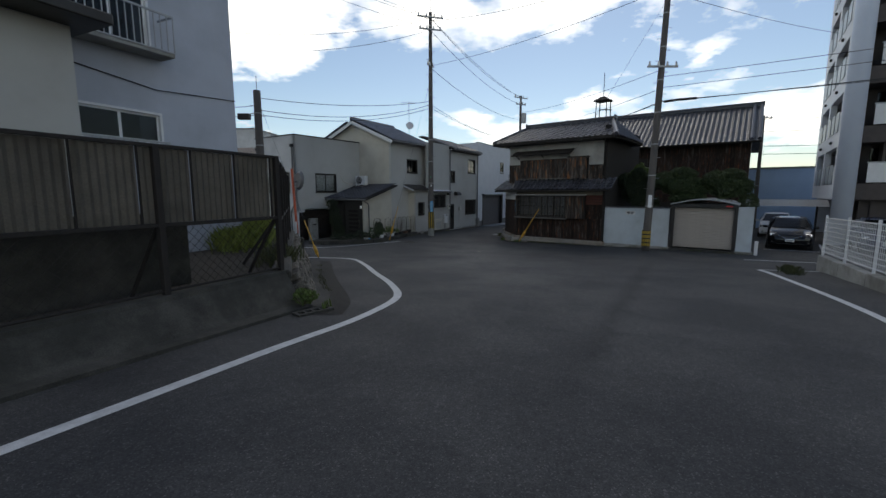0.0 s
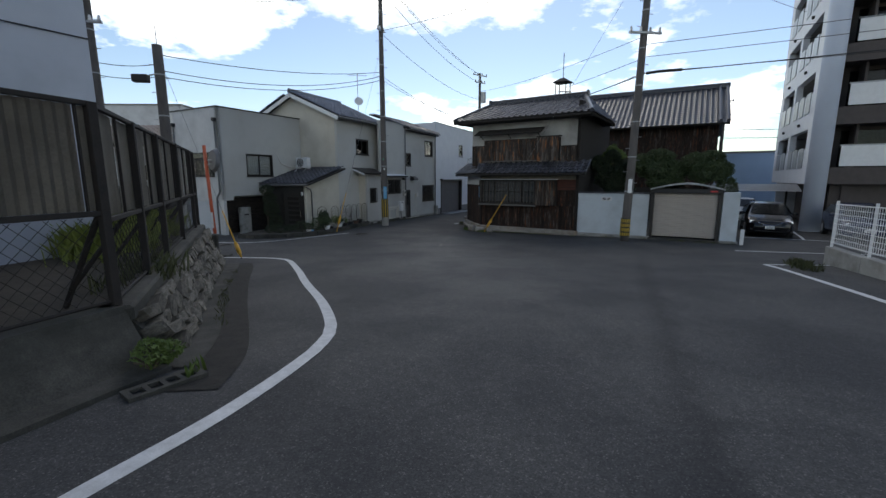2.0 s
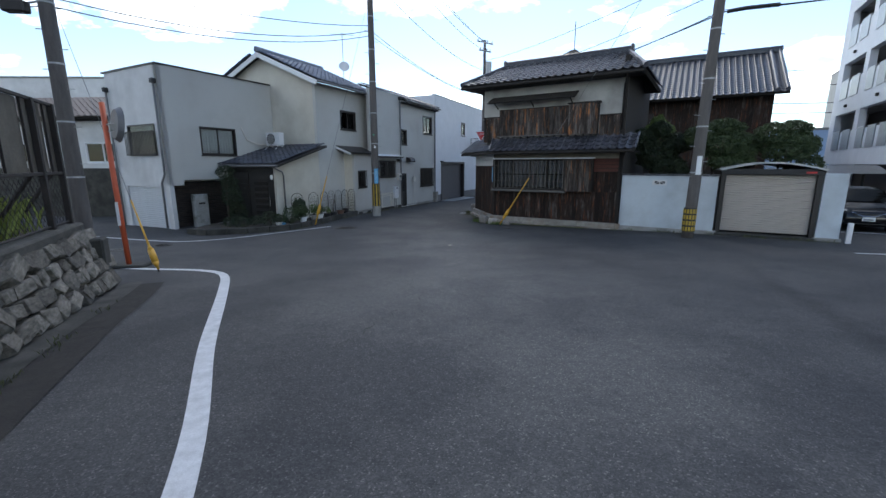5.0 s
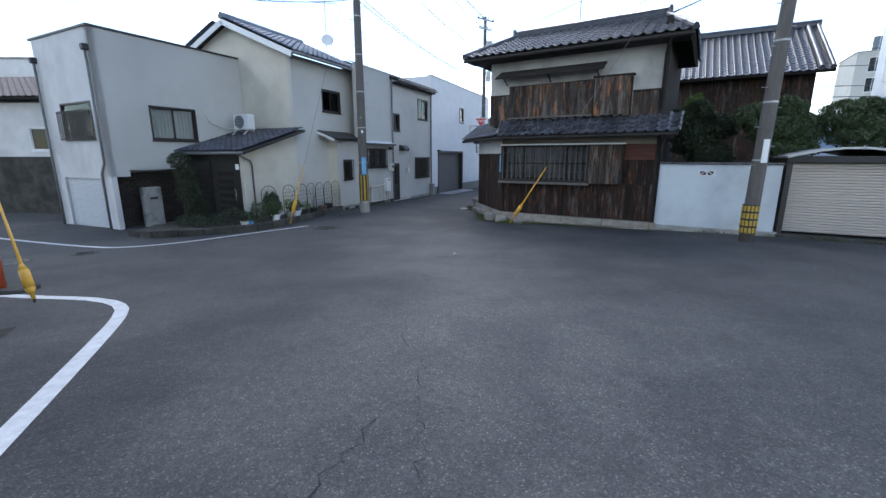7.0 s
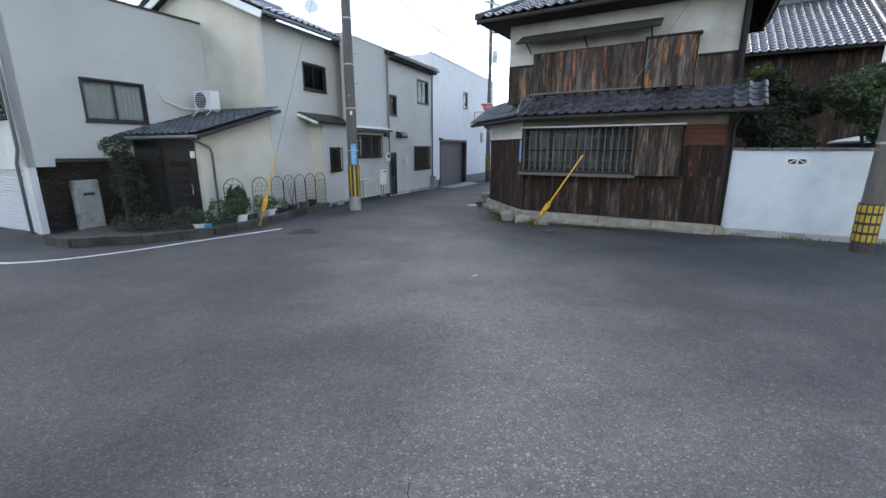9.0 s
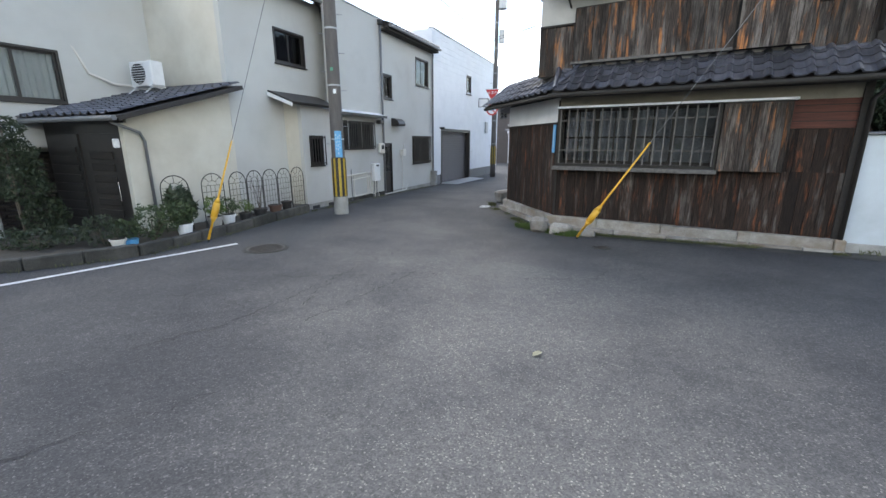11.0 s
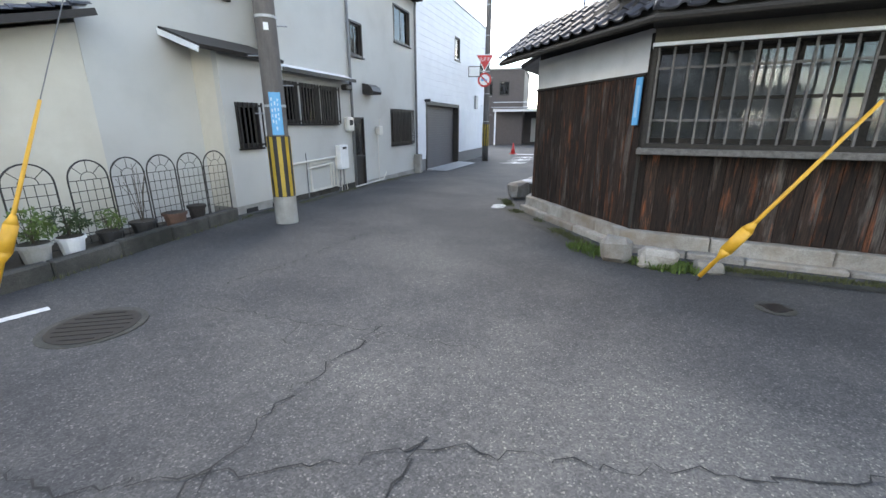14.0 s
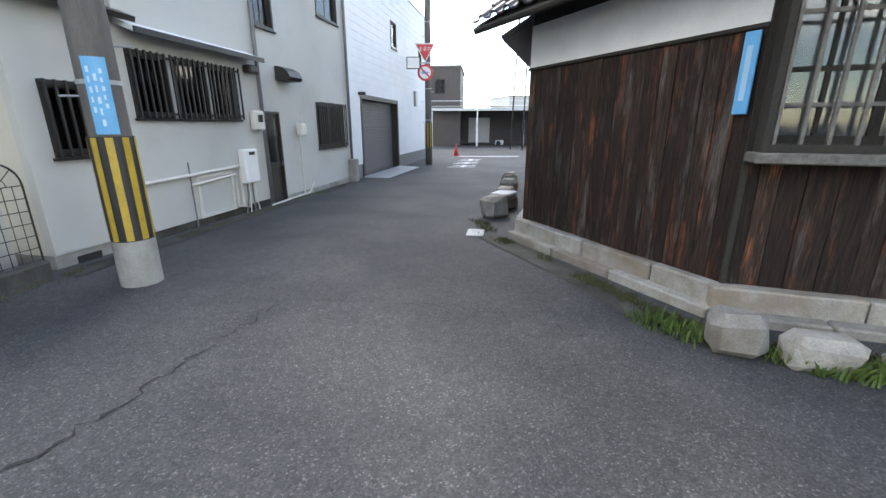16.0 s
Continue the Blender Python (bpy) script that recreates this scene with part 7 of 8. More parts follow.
# ---- weeds, loose stones, covers along the kerbs ----
def weeds(name, line, count, height, width, seed, material, label):
    rng = random.Random(seed)
    vs, fs = [], []
    for _ in range(count):
        i = rng.randrange(len(line) - 1)
        k = rng.random()
        a, b = line[i], line[i + 1]
        x, y = a[0] + (b[0] - a[0]) * k + rng.gauss(0, width), a[1] + (b[1] - a[1]) * k + rng.gauss(0, width)
        if noise.noise(Vector((x * 1.3, y * 1.3, seed))) < -0.12:
            continue
        z = line[0][2] if len(line[0]) > 2 else ground_z(x, y)
        h = height * rng.uniform(0.3, 1.2)
        q = rng.uniform(0, 6.28)
        w = min(0.012, h * rng.uniform(0.04, 0.12))
        lx, ly = math.cos(q), math.sin(q)
        bend = rng.uniform(0.1, 0.8) * h
        n = len(vs)
        vs += [(x - ly * w, y + lx * w, z - 0.01), (x + ly * w, y - lx * w, z - 0.01), (x + lx * bend * 0.5 + ly * w, y + ly * bend * 0.5 - lx * w, z + h * 0.7), (x + lx * bend, y + ly * bend, z + h), (x + lx * bend * 0.5 - ly * w, y + ly * bend * 0.5 + lx * w, z + h * 0.7)]
        fs.append((n, n + 1, n + 2, n + 3, n + 4))
    me = bpy.data.meshes.new(name)
    me.from_pydata(vs, [], fs)
    me.materials.append(material)
    tagged(new(name, me), label, "weeds", kind="stuff")


weeds("weeds", [(3.66, 27.3), (3.72, 25.6), (3.72, 24.2), (3.75, 23.75)], 3400, 0.055, 0.06, 1, GRASSM, "green weeds and moss along the stone base")
weeds("weeds", [(3.75, 23.75), (5.2, 22.7), (7.9, 20.75)], 3600, 0.06, 0.04, 2, GRASSM, "low weeds along the foot of the timber house")
weeds("weeds", [(3.85, 23.45), (4.3, 23.1)], 700, 0.11, 0.06, 3, LEAF_L, "leafy green weeds between loose stones")
weeds("weeds", [(3.5, 24.35), (3.7, 23.75), (3.45, 23.55)], 700, 0.1, 0.07, 4, LEAF_L, "leafy green weeds beside the corner stone")
weeds("weeds", [(-1.6, 27.6), (-0.6, 29.3), (1.2, 32.4), (3.0, 35.4)], 1800, 0.05, 0.05, 5, GRASSM, "moss and small weeds along the lane wall")
weeds("weeds", [(-2.15, 6.75), (-2.0, 6.55), (-2.2, 7.0)], 1100, 0.16, 0.08, 6, LEAF_L, "tuft of green weeds at the wall corner")
weeds("grass", [(-5.0, 10.2, 0.25), (-5.9, 12.6, 0.25), (-6.8, 14.2, 0.25), (-5.6, 12.5, 0.25)], 9000, 0.5, 0.28, 7, GRASS_L, "tall bright grass on the raised lot")
weeds("weeds", [(-3.2, 8.0, 0.25), (-3.8, 9.6, 0.25)], 400, 0.25, 0.2, 8, GRASSM, "sparse grass behind the fence")
weeds("weeds", [(-2.3, 8.1), (-3.0, 10.0), (-3.9, 13.0)], 420, 0.06, 0.04, 9, GRASSM, "small weeds in the stone wall gutter")
weeds("weeds", [(8.1, 20.8), (10.4, 19.15), (12.8, 17.3)], 420, 0.09, 0.05, 10, GRASSM, "low weeds at the garden wall footing")
weeds("weeds", [(3.9, 28.9), (4.0, 28.3), (3.75, 27.7)], 500, 0.07, 0.08, 11, GRASSM, "grass tuft beside the lane drain")
weeds("weeds", [(9.9, 11.6), (10.8, 12.9)], 400, 0.2, 0.12, 12, GRASSM, "grass tuft at the end of the railing wall")
weeds("weeds", [(-7.2, 22.4), (-5.1, 22.0), (-3.7, 22.8), (-2.9, 24.5), (-1.7, 27.4)], 600, 0.06, 0.05, 13, GRASSM, "small weeds along the planter kerb")


def loose_stones():
    rng = random.Random(21)
    for x, y, sx, sy, sz, a in ((3.72, 23.72, 0.36, 0.28, 0.32, -40), (4.05, 23.36, 0.42, 0.26, 0.24, -35), (4.5, 23.05, 0.3, 0.2, 0.14, -30), (4.4, 28.75, 0.5, 0.4, 0.4, 10), (5.0, 29.4, 0.5, 0.35, 0.3, 30), (5.5, 30.3, 0.6, 0.4, 0.3, 50), (6.2, 31.4, 0.5, 0.4, 0.35, 50), (6.9, 32.6, 0.5, 0.4, 0.4, 50)):
        z = ground_z(x, y)
        solid("loose_stone", rock(rng, sx, sy, sz, 0.22), GRANITE, "rough loose granite stone by the wall", "stone", pose(x, y, z + sz * 0.46, 0, 0, a), group="loose stones")
    solid("flat_slab", bbox(-0.25, 0.25, -0.2, 0.2, 0, 0.06, 0.015), PLASTER_W, "pale flat slab lying on a loose stone", "stone", pose(4.95, 29.4, ground_z(4.95, 29.4) + 0.28, 0, 0, 40))


loose_stones()


def manhole(x, y, r, label):
    z = ground_z(x, y)
    m = tagged(thing("manhole_cover", label, "manhole cover", pose(x, y, z + 0.004)), kind="structure")
    part("rim", tube(bmn(), [(0, 0, -0.02), (0, 0, 0.008)], r + 0.06, 32), CONCRETE_D, m)
    part("lid", tube(bmn(), [(0, 0, 0), (0, 0, 0.013)], r, 32), METAL_D, m)
    for i in range(-3, 4):
        w = math.sqrt(max(0.01, (r * 0.85) ** 2 - (i * r * 0.25) ** 2))
        part("rib", box(bmn(), -w, w, i * r * 0.25 - 0.012, i * r * 0.25 + 0.012, 0.013, 0.018), METAL_D, m)


manhole(-1.78, 22.95, 0.33, "round iron manhole cover in the asphalt")
manhole(4.25, 22.0, 0.1, "small round iron valve cover in the asphalt")
manhole(-7.76, 19.1, 0.33, "pale round manhole cover in the side street")
manhole(-6.8, 19.9, 0.2, "small pale cover in the side street")


def fallen_leaf(x, y, a):
    bm = bmn()
    z = ground_z(x, y) + 0.012
    rim = [(-0.05, 0, 0.0), (-0.02, 0.03, 0.012), (0.03, 0.026, 0.018), (0.06, 0, 0.006), (0.025, -0.03, 0.02), (-0.025, -0.024, 0.01)]
    mid = bm.verts.new((0, 0, 0.004))
    v = [bm.verts.new(p) for p in rim]
    for i in range(6):
        bm.faces.new((mid, v[i], v[(i + 1) % 6]))
    bmesh.ops.solidify(bm, geom=bm.faces[:], thickness=0.002)
    solid("fallen_leaf", bm, mat("dry_leaf", (0.62, 0.60, 0.45), (0.45, 0.42, 0.28), 0.7), "curled pale dry leaf lying on the asphalt", "leaf", pose(x, y, z, 0, 0, a))


fallen_leaf(1.57, 18.2, 20)


def drain_grate():
    z = ground_z(3.5, 27.7)
    g = tagged(thing("drain_grate", "concrete drain cover with slots at the lane edge", "drain", pose(3.52, 27.7, z, 0, 0, 60)), kind="structure")
    part("surround", wall(bmn(), -0.3, 0.3, -0.22, 0.22, 0, 0.02, [(-0.2, 0.2, -0.13, 0.13)]), CONCRETE_D, g).matrix_local = Matrix.Rotation(radians(90), 4, "X") @ Matrix.Translation((0, -0.025, 0))
    for i in range(7):
        part("bar", box(bmn(), -0.2 + i * 0.062, -0.17 + i * 0.062, -0.13, 0.13, 0.0, 0.02), METAL_G, g)


drain_grate()


# ---- garden trees behind the wall ----
def garden_tree(x, y, label, trunk, blobs, n, size, m, seed):
    z = ground_z(x, y)
    t = thing("garden_tree", label, "tree", pose(x, y, z), group="garden trees")
    bm = bmn()
    tube(bm, [(0, 0, -0.1), (0.05, 0.03, trunk * 0.5), (0.0, 0.1, trunk)], 0.12, 10, 0.06)
    for b in blobs:
        tube(bm, [(0.0, 0.05, trunk * 0.6), (b[0] * 0.5, b[1] * 0.5, (trunk + b[2]) / 2), (b[0] * 0.9, b[1] * 0.9, b[2])], 0.05, 6, 0.015)
    part("trunk", bm, BARK, t)
    leaf_part("crown", seed, blobs, n, size, m, t, "dense crown of small leaves")


def on_gw(x, y):
    p = GW @ Vector((x, y, 0))
    return p.x, p.y


TREES = [((1.0, 2.6), "bushy dark green garden tree behind the wall", 1.7, [(0, 0, 2.7, 0.9, 0.75, 0.65), (-0.5, 0.3, 3.3, 0.6, 0.6, 0.5), (0.6, -0.2, 3.15, 0.65, 0.6, 0.5), (0.1, 0.1, 3.7, 0.45, 0.45, 0.35), (0.2, -0.5, 2.2, 0.85, 0.5, 0.5)], 21000, 0.05, LEAF_D, 31),
         ((3.1, 2.2), "clipped rounded green garden tree above the wall", 1.9, [(0, 0, 3.0, 1.1, 0.85, 0.62), (-0.75, 0.2, 3.3, 0.65, 0.6, 0.45), (0.8, 0, 2.95, 0.75, 0.65, 0.55), (0.1, 0.1, 3.6, 0.75, 0.65, 0.36), (0.2, -0.3, 2.4, 1.0, 0.5, 0.4)], 26000, 0.046, LEAF, 32),
         ((5.0, 2.6), "green garden tree behind the garage", 1.9, [(0, 0, 2.85, 0.9, 0.75, 0.6), (0.7, 0.2, 2.95, 0.75, 0.65, 0.55), (-0.5, 0.1, 3.3, 0.65, 0.6, 0.45), (0.3, 0.1, 3.5, 0.65, 0.5, 0.35), (1.1, 0.1, 2.2, 0.5, 0.5, 0.55)], 20000, 0.047, LEAF, 33),
         ((0.9, 3.6), "light green bamboo-like tree in the garden", 2.4, [(0, 0, 3.9, 0.4, 0.4, 0.5), (0.45, 0.2, 3.75, 0.4, 0.4, 0.4), (-0.3, 0.1, 3.5, 0.4, 0.4, 0.5)], 4200, 0.055, LEAF_L, 34)]
for (gx, gy), label, trunk, blobs, n, size, m, seed in TREES:
    garden_tree(*on_gw(gx, gy), label, trunk, blobs, n, size, m, seed)


# ---- car park, tower block and cars on the right ----
TOWER = facade(20.1, 21.6, 233.6)


def tower():
    h = thing("tower_block", "tall white apartment block with corner column and balconies", "apartment", TOWER)
    H = 24.0
    F, T = 2.8, 8
    part("column", tube(bmn(), [(0, 0.3, -1.3), (0, 0.3, H)], 0.42, 32), COLUMN, h, "round pale blue corner column", smooth=True)
    # white face running away, with deep openings at each floor
    L = 10.9
    holes = [(x0, x1, 3.05 + f * F, 4.08 + f * F) for f in range(T - 1) for x0, x1 in ((-5.9, -1.5), (-9.9, -6.5))]
    part("wall", wall(bmn(), -L, -0.4, 1.3, H, 0.0, 0.3, holes), SIDING, h, "white rendered face with open galleries")
    part("inner_wall", box(bmn(), -L, -0.5, 1.6, 1.7, -1.3, H), BROWN, h)
    part("end_wall", box(bmn(), -L, -L + 0.3, 0.3, 9, -1.3, H), SIDING, h)
    # open recess below: the overhang's shade is put in as a dark brown wall
    part("base_wall", wall(bmn(), -L, -0.5, -1.3, 1.3, 1.4, 1.6), BROWN, h)
    for f in range(T):
        part("floor_slab", box(bmn(), -L + 0.3, -0.6, 0.3, 1.6, 1.35 + f * F, 1.5 + f * F), CONCRETE, h)
    for q in holes:
        n = 3 if q[1] - q[0] > 4 else 2
        for k in range(n):
            w = (q[1] - q[0]) / n
            a = q[0] + k * w + 0.25
            part("grille_panel", bbox(a, a + w - 0.5, -0.04, 0.0, q[2] - 0.95, q[2] + 0.08, 0.004), METAL_G, h)
        part("lamp", bbox((q[0] + q[1]) / 2 - 0.08, (q[0] + q[1]) / 2 + 0.08, -0.12, 0.0, q[3] + 0.3, q[3] + 0.46, 0.03), METAL_D, h)
    # brown face with balconies, turning to the street
    side = pose(0, 0.3, 0, 0, 0, 92)
    part("wall", turned(wall(bmn(), 0.5, 14, -1.3, H, 1.5, 1.8), side), BROWN, h, "dark brown clad face")
    # same dark wall for the shade under the balconies
    part("base_wall", turned(wall(bmn(), 0.7, 14, -1.3, 1.3, 0.6, 0.8), side), BROWN, h)
    for f in range(T - 1):
        z = 2.1 + f * F
        part("balcony_floor", turned(box(bmn(), 0.4, 14, 0.0, 1.5, z - 0.8, z), side), BROWN, h)
        for i in range(4):
            a = 0.75 + i * 3.1
            part("balcony_panel", turned(bbox(a, a + 2.9, -0.04, 0.0, z + 0.05, z + 1.0, 0.01), side), WHITE_M, h, "frosted white balcony panel")
            part("handrail", turned(bbox(a - 0.05, a + 2.95, -0.06, 0.02, z + 1.0, z + 1.06, 0.005), side), METAL_G, h)
            part("glass_door", turned(bbox(a + 0.3, a + 2.3, 1.44, 1.5, z, z + 1.8, 0.0), side), GLASS_D, h)


tower()


def hatchback(m, paint_m, label):
    """A small car: lofted body, glasshouse, wheels, lamps, plate, mirrors. It faces -y."""
    c = thing("car", label, "car", m, group="parked cars")
    # cross-sections along y: half width, sill, belt, roof half width, roof height
    st = [(-1.98, 0.55, 0.35, 0.62, 0.5, 0.64), (-1.9, 0.74, 0.25, 0.72, 0.66, 0.76), (-1.5, 0.82, 0.2, 0.86, 0.72, 0.92), (-1.05, 0.84, 0.2, 0.95, 0.72, 1.0), (-0.35, 0.85, 0.2, 0.98, 0.60, 1.42), (0.2, 0.85, 0.2, 0.99, 0.60, 1.5), (1.0, 0.85, 0.2, 1.0, 0.59, 1.48), (1.55, 0.84, 0.22, 1.0, 0.56, 1.38), (1.9, 0.8, 0.3, 0.98, 0.62, 1.04), (1.98, 0.7, 0.38, 0.8, 0.6, 0.84)]
    bm = bmn()
    rings = []
    for y, w, s, b, rw, rh in st:
        half = [(w * 0.92, s), (w, s + 0.12), (w, (s + b) / 2), (w * 0.97, b), (rw + (w - rw) * 0.25, b + (rh - b) * 0.6), (rw, rh - 0.03), (rw * 0.6, rh)]
        pts = half + [(-x, z) for x, z in half[::-1]]
        rings.append([bm.verts.new((x, y, z)) for x, z in pts])
    n = len(rings[0])
    for a, b in zip(rings, rings[1:]):
        for i in range(n):
            bm.faces.new((a[i], a[(i + 1) % n], b[(i + 1) % n], b[i]))
    bm.faces.new(rings[0])
    bm.faces.new(rings[-1][::-1])
    bmesh.ops.recalc_face_normals(bm, faces=bm.faces[:])
    body = part("body", bm, paint_m, c, smooth=True)
    part("windscreen", slab(bmn(), [(-0.68, -1.08, 1.01), (0.68, -1.08, 1.01), (0.56, -0.40, 1.415), (-0.56, -0.40, 1.415)], 0.02), GLASS_D, c, "dark raked windscreen").location = (0, -0.02, 0.02)
    for s in (-1, 1):
        part("side_window", slab(bmn(), [(s * 0.83, -0.75, 1.02), (s * 0.83, 1.3, 1.03), (s * 0.66, 1.15, 1.38), (s * 0.66, -0.3, 1.38)], 0.015), GLASS_D, c).location = (s * 0.02, 0, 0)
        part("headlight", turned(bbox(-0.17, 0.17, -0.05, 0.05, -0.07, 0.07, 0.03), pose(s * 0.62, -1.83, 0.72, -12, 0, s * -28)), CHROME, c, "clear headlight")
        part("door_mirror", turned(bbox(-0.1, 0.1, -0.06, 0.06, -0.06, 0.06, 0.03), pose(s * 0.95, -0.72, 1.02)), paint_m, c)
        part("fog_lamp", bbox(s * 0.6 - 0.07, s * 0.6 + 0.07, -1.95, -1.88, 0.36, 0.44, 0.015), BLACK, c)
        for y in (-1.25, 1.25):
            w = part("wheel", tube(bmn(), [(s * 0.68, y, 0.3), (s * 0.865, y, 0.3)], 0.3, 22), BLACK, c, "black tyre")
            part("rim", tube(bmn(), [(s * 0.86, y, 0.3), (s * 0.875, y, 0.3)], 0.19, 16), METAL_G, w)
    part("grille", bbox(-0.4, 0.4, -1.985, -1.93, 0.56, 0.68, 0.02), BLACK, c)
    part("chrome_strip", tube(bmn(), [(-0.42, -1.95, 0.7), (-0.15, -2.0, 0.58), (0.15, -2.0, 0.58), (0.42, -1.95, 0.7)], 0.016, 6), CHROME, c)
    part("lower_grille", bbox(-0.5, 0.5, -1.97, -1.9, 0.3, 0.42, 0.02), BLACK, c)
    part("number_plate", bbox(-0.165, 0.165, -2.01, -1.985, 0.42, 0.55, 0.004), WHITE_M, c, "white number plate")
    part("plate_mark", bbox(-0.12, 0.12, -2.014, -2.01, 0.45, 0.49, 0.0), PIPE_D, c)
    return c


ca = 38.0
hatchback(pose(17.1, 20.6, ground_z(17.1, 20.6), 0, 0, -ca), CARPAINT, "black hatchback parked in a bay, facing out")
hatchback(pose(19.6, 18.7, ground_z(19.6, 18.7), 0, 0, -ca), CARPAINT_B, "dark blue car parked beside the column")
hatchback(pose(21.5, 27.0, ground_z(21.5, 27.0), 0, 0, -ca), WHITE_M, "white car parked far under the carport")


def carport():
    c = thing("bike_shelter", "low curved shelter roof beside the tower", "shelter", pose(19.6, 24.4, ground_z(19.6, 24.4), 0, 0, -38))
    for x in (-1.6, 1.6):
        part("post", tube(bmn(), [(x, 0, 0), (x, 0, 2.1)], 0.05, 8), METAL_D, c)
    bm = bmn()
    prev = None
    for i in range(9):
        k = i / 8
        y, z = -1.6 + 2.4 * k, 2.0 + 0.35 * math.sin(k * 1.8)
        cur = [bm.verts.new((x, y, z)) for x in (-2, 2)]
        if prev:
            bm.faces.new((prev[0], prev[1], cur[1], cur[0]))
        prev = cur
    bmesh.ops.solidify(bm, geom=bm.faces[:], thickness=0.05)
    part("roof", bm, METAL_G, c)


carport()


RAIL = facade(11.9, 13.0, 241.3)


def rail_fence():
    w = tagged(thing("rail_wall", "low concrete wall under the railing", "wall", RAIL), kind="structure")
    for i in range(7):
        x = 1.9 * i
        part("wall_block", bbox(x + 0.006, x + 1.894, -0.1, 0.12, -1.4, -0.28 + 0.03 * i, 0.015), CONCRETE, w)
    part("lot_edge", box(bmn(), 0, 13.3, 0.12, 6, -1.4, -0.72), CONCRETE_D, w)
    f = thing("railing", "white painted metal mesh railing", "railing", RAIL)
    for i in range(7):
        x = 0.1 + 1.9 * i
        zb = -0.28 + 0.03 * i
        part("post", tube(bmn(), [(x, 0, zb - 0.05), (x, 0, zb + 1.25)], 0.032, 10), WHITE_M, f)
        if i < 6:
            for k in range(9):
                z = zb + 0.12 + k * 0.13
                part("rail", tube(bmn(), [(x, -0.03, z), (x + 1.9, -0.03, z + 0.03)], 0.014 if k in (0, 8) else 0.009, 6), WHITE_M, f)
            bars = bmn()
            for k in range(1, 19):
                xx = x + 1.9 * k / 19
                box(bars, xx - 0.004, xx + 0.004, -0.036, -0.026, zb + 0.1, zb + 1.18)
            tagged(part("mesh_panel", bars, WHITE_M, f), kind="stuff")


rail_fence()


# ---- distance ----
def plain_block(name, x, y, ang, w, d, z1, material, label, windows=(), roof=None, cat="building"):
    h = thing(name, label, cat, facade(x, y, ang))
    part("wall", wall(bmn(), 0, w, -2.2, z1, 0, 0.25, windows), material, h)
    part("side_wall", box(bmn(), 0, 0.25, 0.25, d, -2.2, z1), material, h)
    part("side_wall", box(bmn(), w - 0.25, w, 0.25, d, -2.2, z1), material, h)
    part("back_wall", box(bmn(), 0.25, w - 0.25, d - 0.25, d, -2.2, z1), material, h)
    part("roof", bbox(-0.1, w + 0.1, -0.1, d + 0.1, z1, z1 + 0.15, 0.02), roof or CONCRETE, h)
    if windows:
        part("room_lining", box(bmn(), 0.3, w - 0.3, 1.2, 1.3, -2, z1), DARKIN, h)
    for q in windows:
        frame_window(h, *q, 0.0, WHITE_M if material is not BROWN else METAL_D, 2, glass=GLASS_D)
    return h


plain_block("blue_warehouse", 24.5, 34.5, -36, 12, 8, 3.5, FARBLUE, "pale blue flat-roofed building beyond the car park")
plain_block("office_tower", 74, 71, -36, 9, 9, 17, PLASTER_G, "distant grey office tower with glass front", [(1.5 + 2.2 * i, 3.2 + 2.2 * i, 2 + 3 * k, 4.2 + 3 * k) for i in range(3) for k in range(6)])
n1 = plain_block("neighbour_house", -24.5, 34.0, -12, 14, 8, 3.6, PLASTER_W, "pale neighbouring house with brown tiled roof", [(4.0, 5.8, 1.4, 2.5), (8.2, 10.2, 1.4, 2.5), (11.2, 12.8, 1.4, 2.5)], METAL_D, "house")
j = ([], [])
part("roof_deck", slab(bmn(), [(-0.6, -0.6, 3.75), (14.6, -0.6, 3.75), (14.6, 4, 5.4), (-0.6, 4, 5.4)], 0.1), TIMBER, n1)
lay_tiles(n1, tile_mesh(0.35, 0.32, mat("brown_roof_tile", (0.26, 0.21, 0.18), (0.16, 0.125, 0.105), 0.6, 6, 60, 0.2)), (-0.6, -0.65, 3.77), (1, 0, 0), (0, 4.6, 1.65), 15.2, 4.9, 0.35, 0.32, joined=j)
joined_part("roof_tiles", j, bpy.data.materials["brown_roof_tile"], n1)
solid("block_wall", bbox(0, 13, 0, 0.2, -2, 1.14, 0.01), CONCRETE_D, "dark concrete block wall along the side street", "wall", facade(-23.5, 31.5, -10))
plain_block("white_block", -42, 52, -5, 20, 10, 9, PLASTER_W, "distant white flat-roofed building", [(2 + 3 * i, 3.6 + 3 * i, 5.5, 7.2) for i in range(5)])
plain_block("lane_end_house", 12.5, 62, -26, 5, 8, 5.6, BROWN, "dark grey two-storey house beyond the crossing", [(1.2, 2.0, 3.3, 4.6), (2.6, 3.6, 3.3, 4.6)])
e2 = plain_block("lane_end_house", 24.3, 53.5, -26, 8, 8, 4.4, PLASTER_C, "old cream two-storey house at the crossing", [(0.8, 2.6, 2.0, 3.6)], TILE_B, "house")
part("lower_roof", slab(bmn(), [(-0.6, -1.2, 1.4), (8, -1.2, 1.4), (8, 0, 1.9), (-0.6, 0, 1.9)], 0.1), TILE, e2)
part("timber_cladding", bbox(-0.05, 8, -0.06, 0.0, -1.6, 1.3, 0.01), mat("rust_boards", (0.28, 0.12, 0.06), (0.14, 0.06, 0.035), 0.8), e2, "rust-red board cladding")


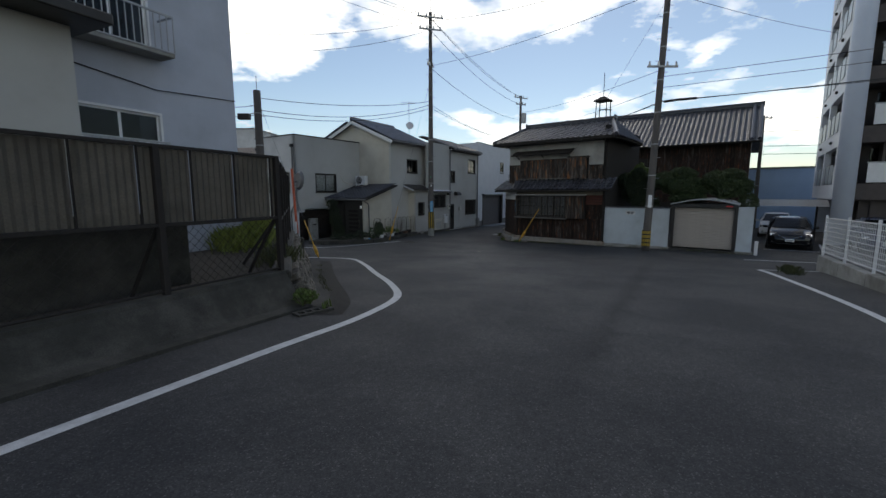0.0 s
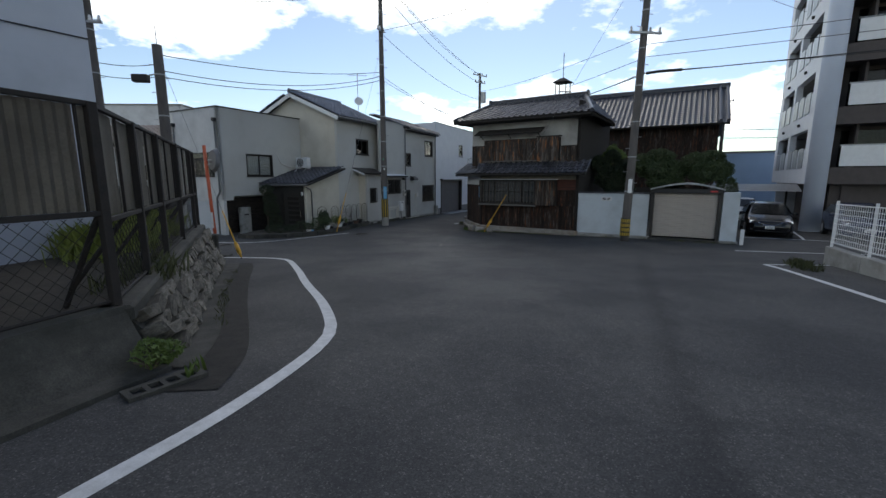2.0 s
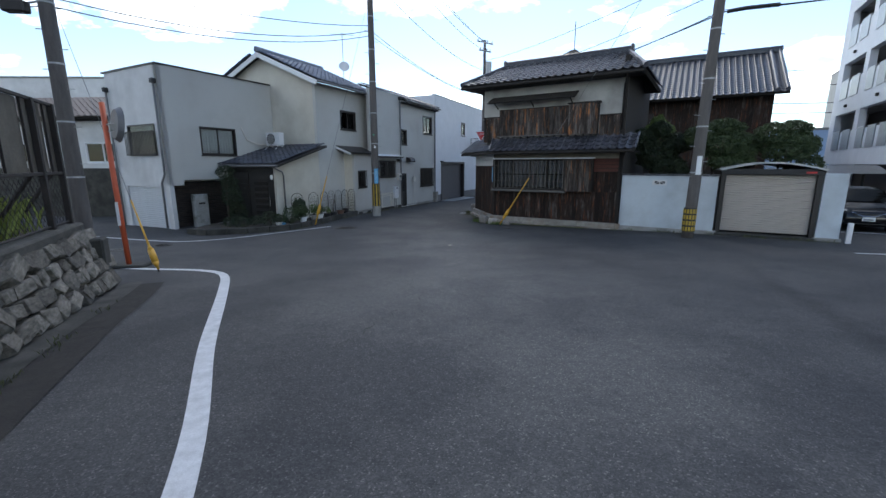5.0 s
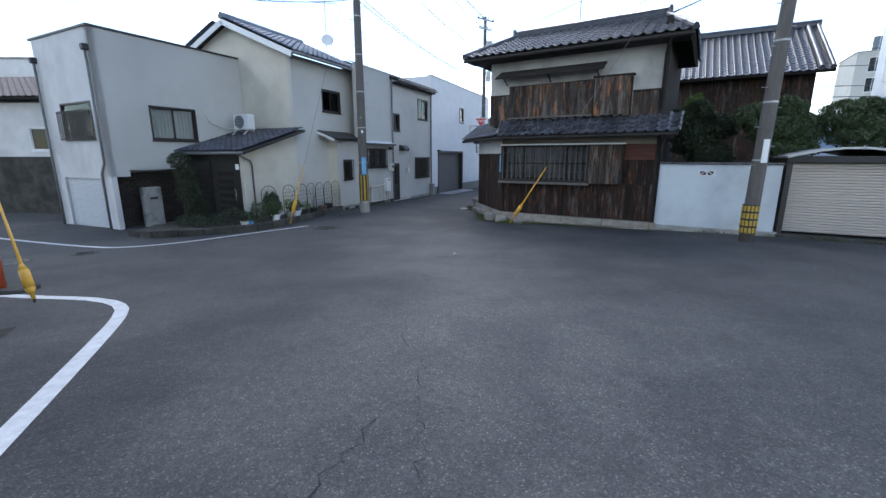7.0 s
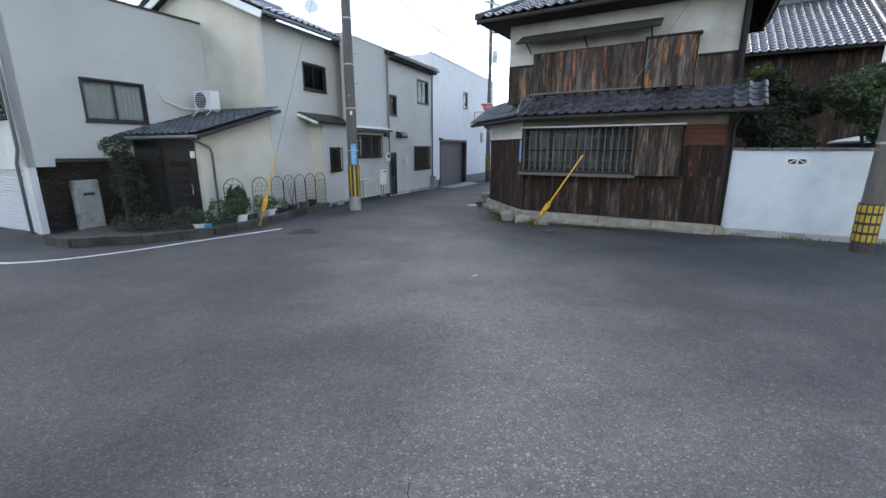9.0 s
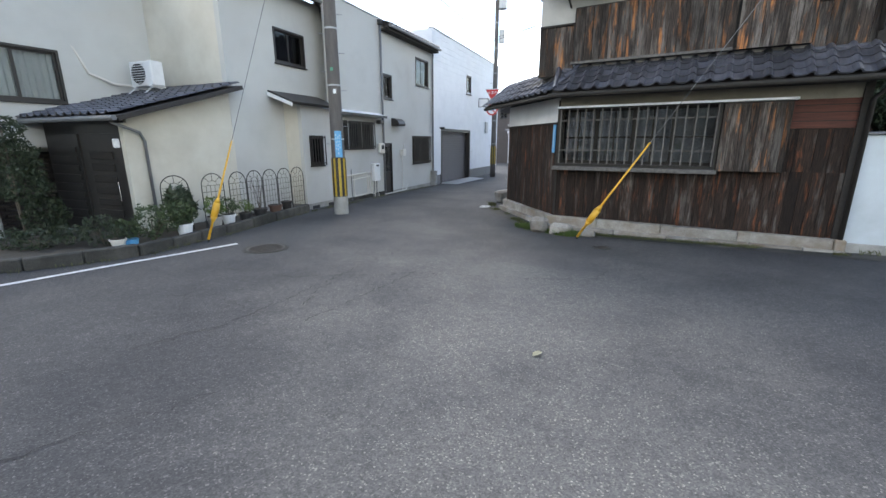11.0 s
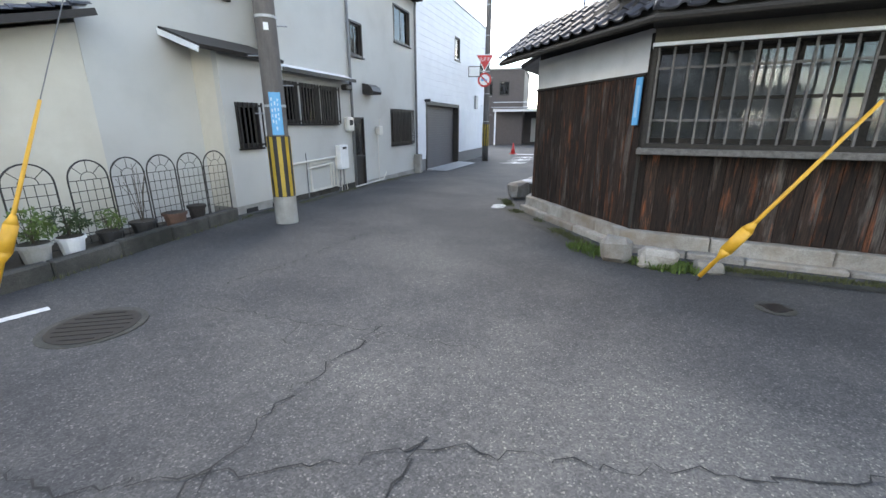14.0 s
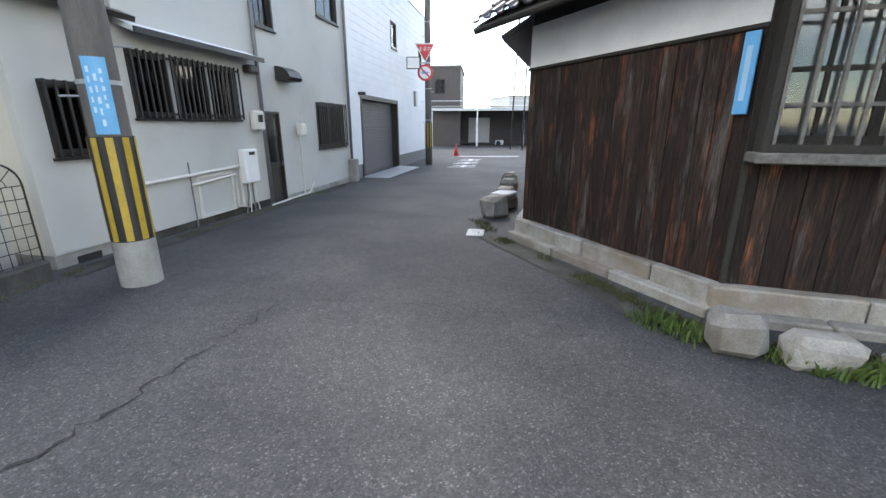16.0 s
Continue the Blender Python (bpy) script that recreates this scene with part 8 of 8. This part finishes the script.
def end_carport():
    c = thing("carport", "long white-framed carport across the end street", "carport", facade(14.0, 60.0, -26))
    for x in (0.2, 4.4, 8.6, 12.4):
        part("post", bbox(x - 0.07, x + 0.07, 0.1, 0.24, -1.6, 1.9, 0.01), WHITE_M, c)
    part("beam", bbox(0, 12.8, 0, 0.2, 1.75, 2.0, 0.01), WHITE_M, c)
    part("roof", slab(bmn(), [(-0.2, -0.2, 2.15), (13, -0.2, 2.15), (13, 4, 2.35), (-0.2, 4, 2.35)], 0.08), METAL_G, c)
    part("handrail", tube(bmn(), [(0, 0, 2.6), (12.8, 0, 2.6)], 0.03, 6), WHITE_M, c)
    part("back_wall", wall(bmn(), 0, 12.8, -1.6, 2.0, 4.0, 4.2, [(3.5, 5.6, -1.2, 1.2)]), BROWN, c)
    part("door", bbox(3.5, 5.6, 4.05, 4.1, -1.4, 1.2, 0.0), PVC, c)


end_carport()
ac = thing("air_conditioner", "white outdoor air-conditioner unit under the carport", "air conditioner", facade(14.0, 60.0, -26) @ pose(6.6, 3.4, -1.55))
part("body", bbox(-0.4, 0.4, -0.15, 0.15, 0, 0.6, 0.03), WHITE_M, ac)
part("fan_grille", tube(bmn(), [(-0.1, -0.15, 0.3), (-0.1, -0.17, 0.3)], 0.22, 18), BLACK, ac)


def roof_aerial():
    a = thing("roof_aerial", "television aerial and dish on the gable roof", "aerial", pose(-2.47, 31.4, 0))
    part("mast", tube(bmn(), [(0, 0, 5.6), (0, 0, 8.2)], 0.02, 6), METAL_G, a)
    part("boom", tube(bmn(), [(-0.6, 0, 8.1), (0.6, 0.1, 8.1)], 0.012, 6), METAL_G, a)
    for i in range(8):
        part("element", tube(bmn(), [(-0.55 + i * 0.15, -0.25, 8.1), (-0.55 + i * 0.15, 0.25, 8.1)], 0.006, 4), METAL_G, a)
    part("dish", tube(bmn(), [(0.05, -0.05, 6.45), (0.06, -0.14, 6.48)], 0.1, 18, 0.28), WHITE_M, a, "round satellite dish")


roof_aerial()


def far_mast():
    a = thing("antenna_tower", "small steel lattice antenna tower above the roofs", "antenna", pose(18.85, 51.0, 0))
    for s in (-1, 1):
        for t in (-1, 1):
            part("leg", tube(bmn(), [(s * 0.9, t * 0.9, -1.4), (s * 0.6, t * 0.6, 12.3)], 0.06, 5), RUST, a)
    for z in (8.5, 10, 11.2, 12.3):
        part("ring", wall(bmn(), -0.75, 0.75, z - 0.05, z + 0.05, -0.75, -0.65), RUST, a)
    part("platform", tube(bmn(), [(0, 0, 12.3), (0, 0, 12.8)], 1.3, 4, 0.3), RUST, a)
    part("aerial_pole", tube(bmn(), [(0, 0, 12.5), (0, 0, 15.5)], 0.04, 5), RUST, a)


far_mast()


def far_houses():
    rng = random.Random(8)
    for i in range(16):
        x = -70 + i * 12 + rng.uniform(-2, 2)
        if 8 < x < 32:
            continue
        plain_block("far_house", x, 78 + rng.uniform(0, 16), rng.uniform(-25, 25), rng.uniform(8, 12), 8, rng.uniform(2.6, 5.5), rng.choice((PLASTER_W, PLASTER_G, PLASTER_C)), "distant rendered house beyond the junction", [(1 + 2.2 * q, 2.4 + 2.2 * q, 0.6, 1.8) for q in range(3)], TILE, "house")


far_houses()
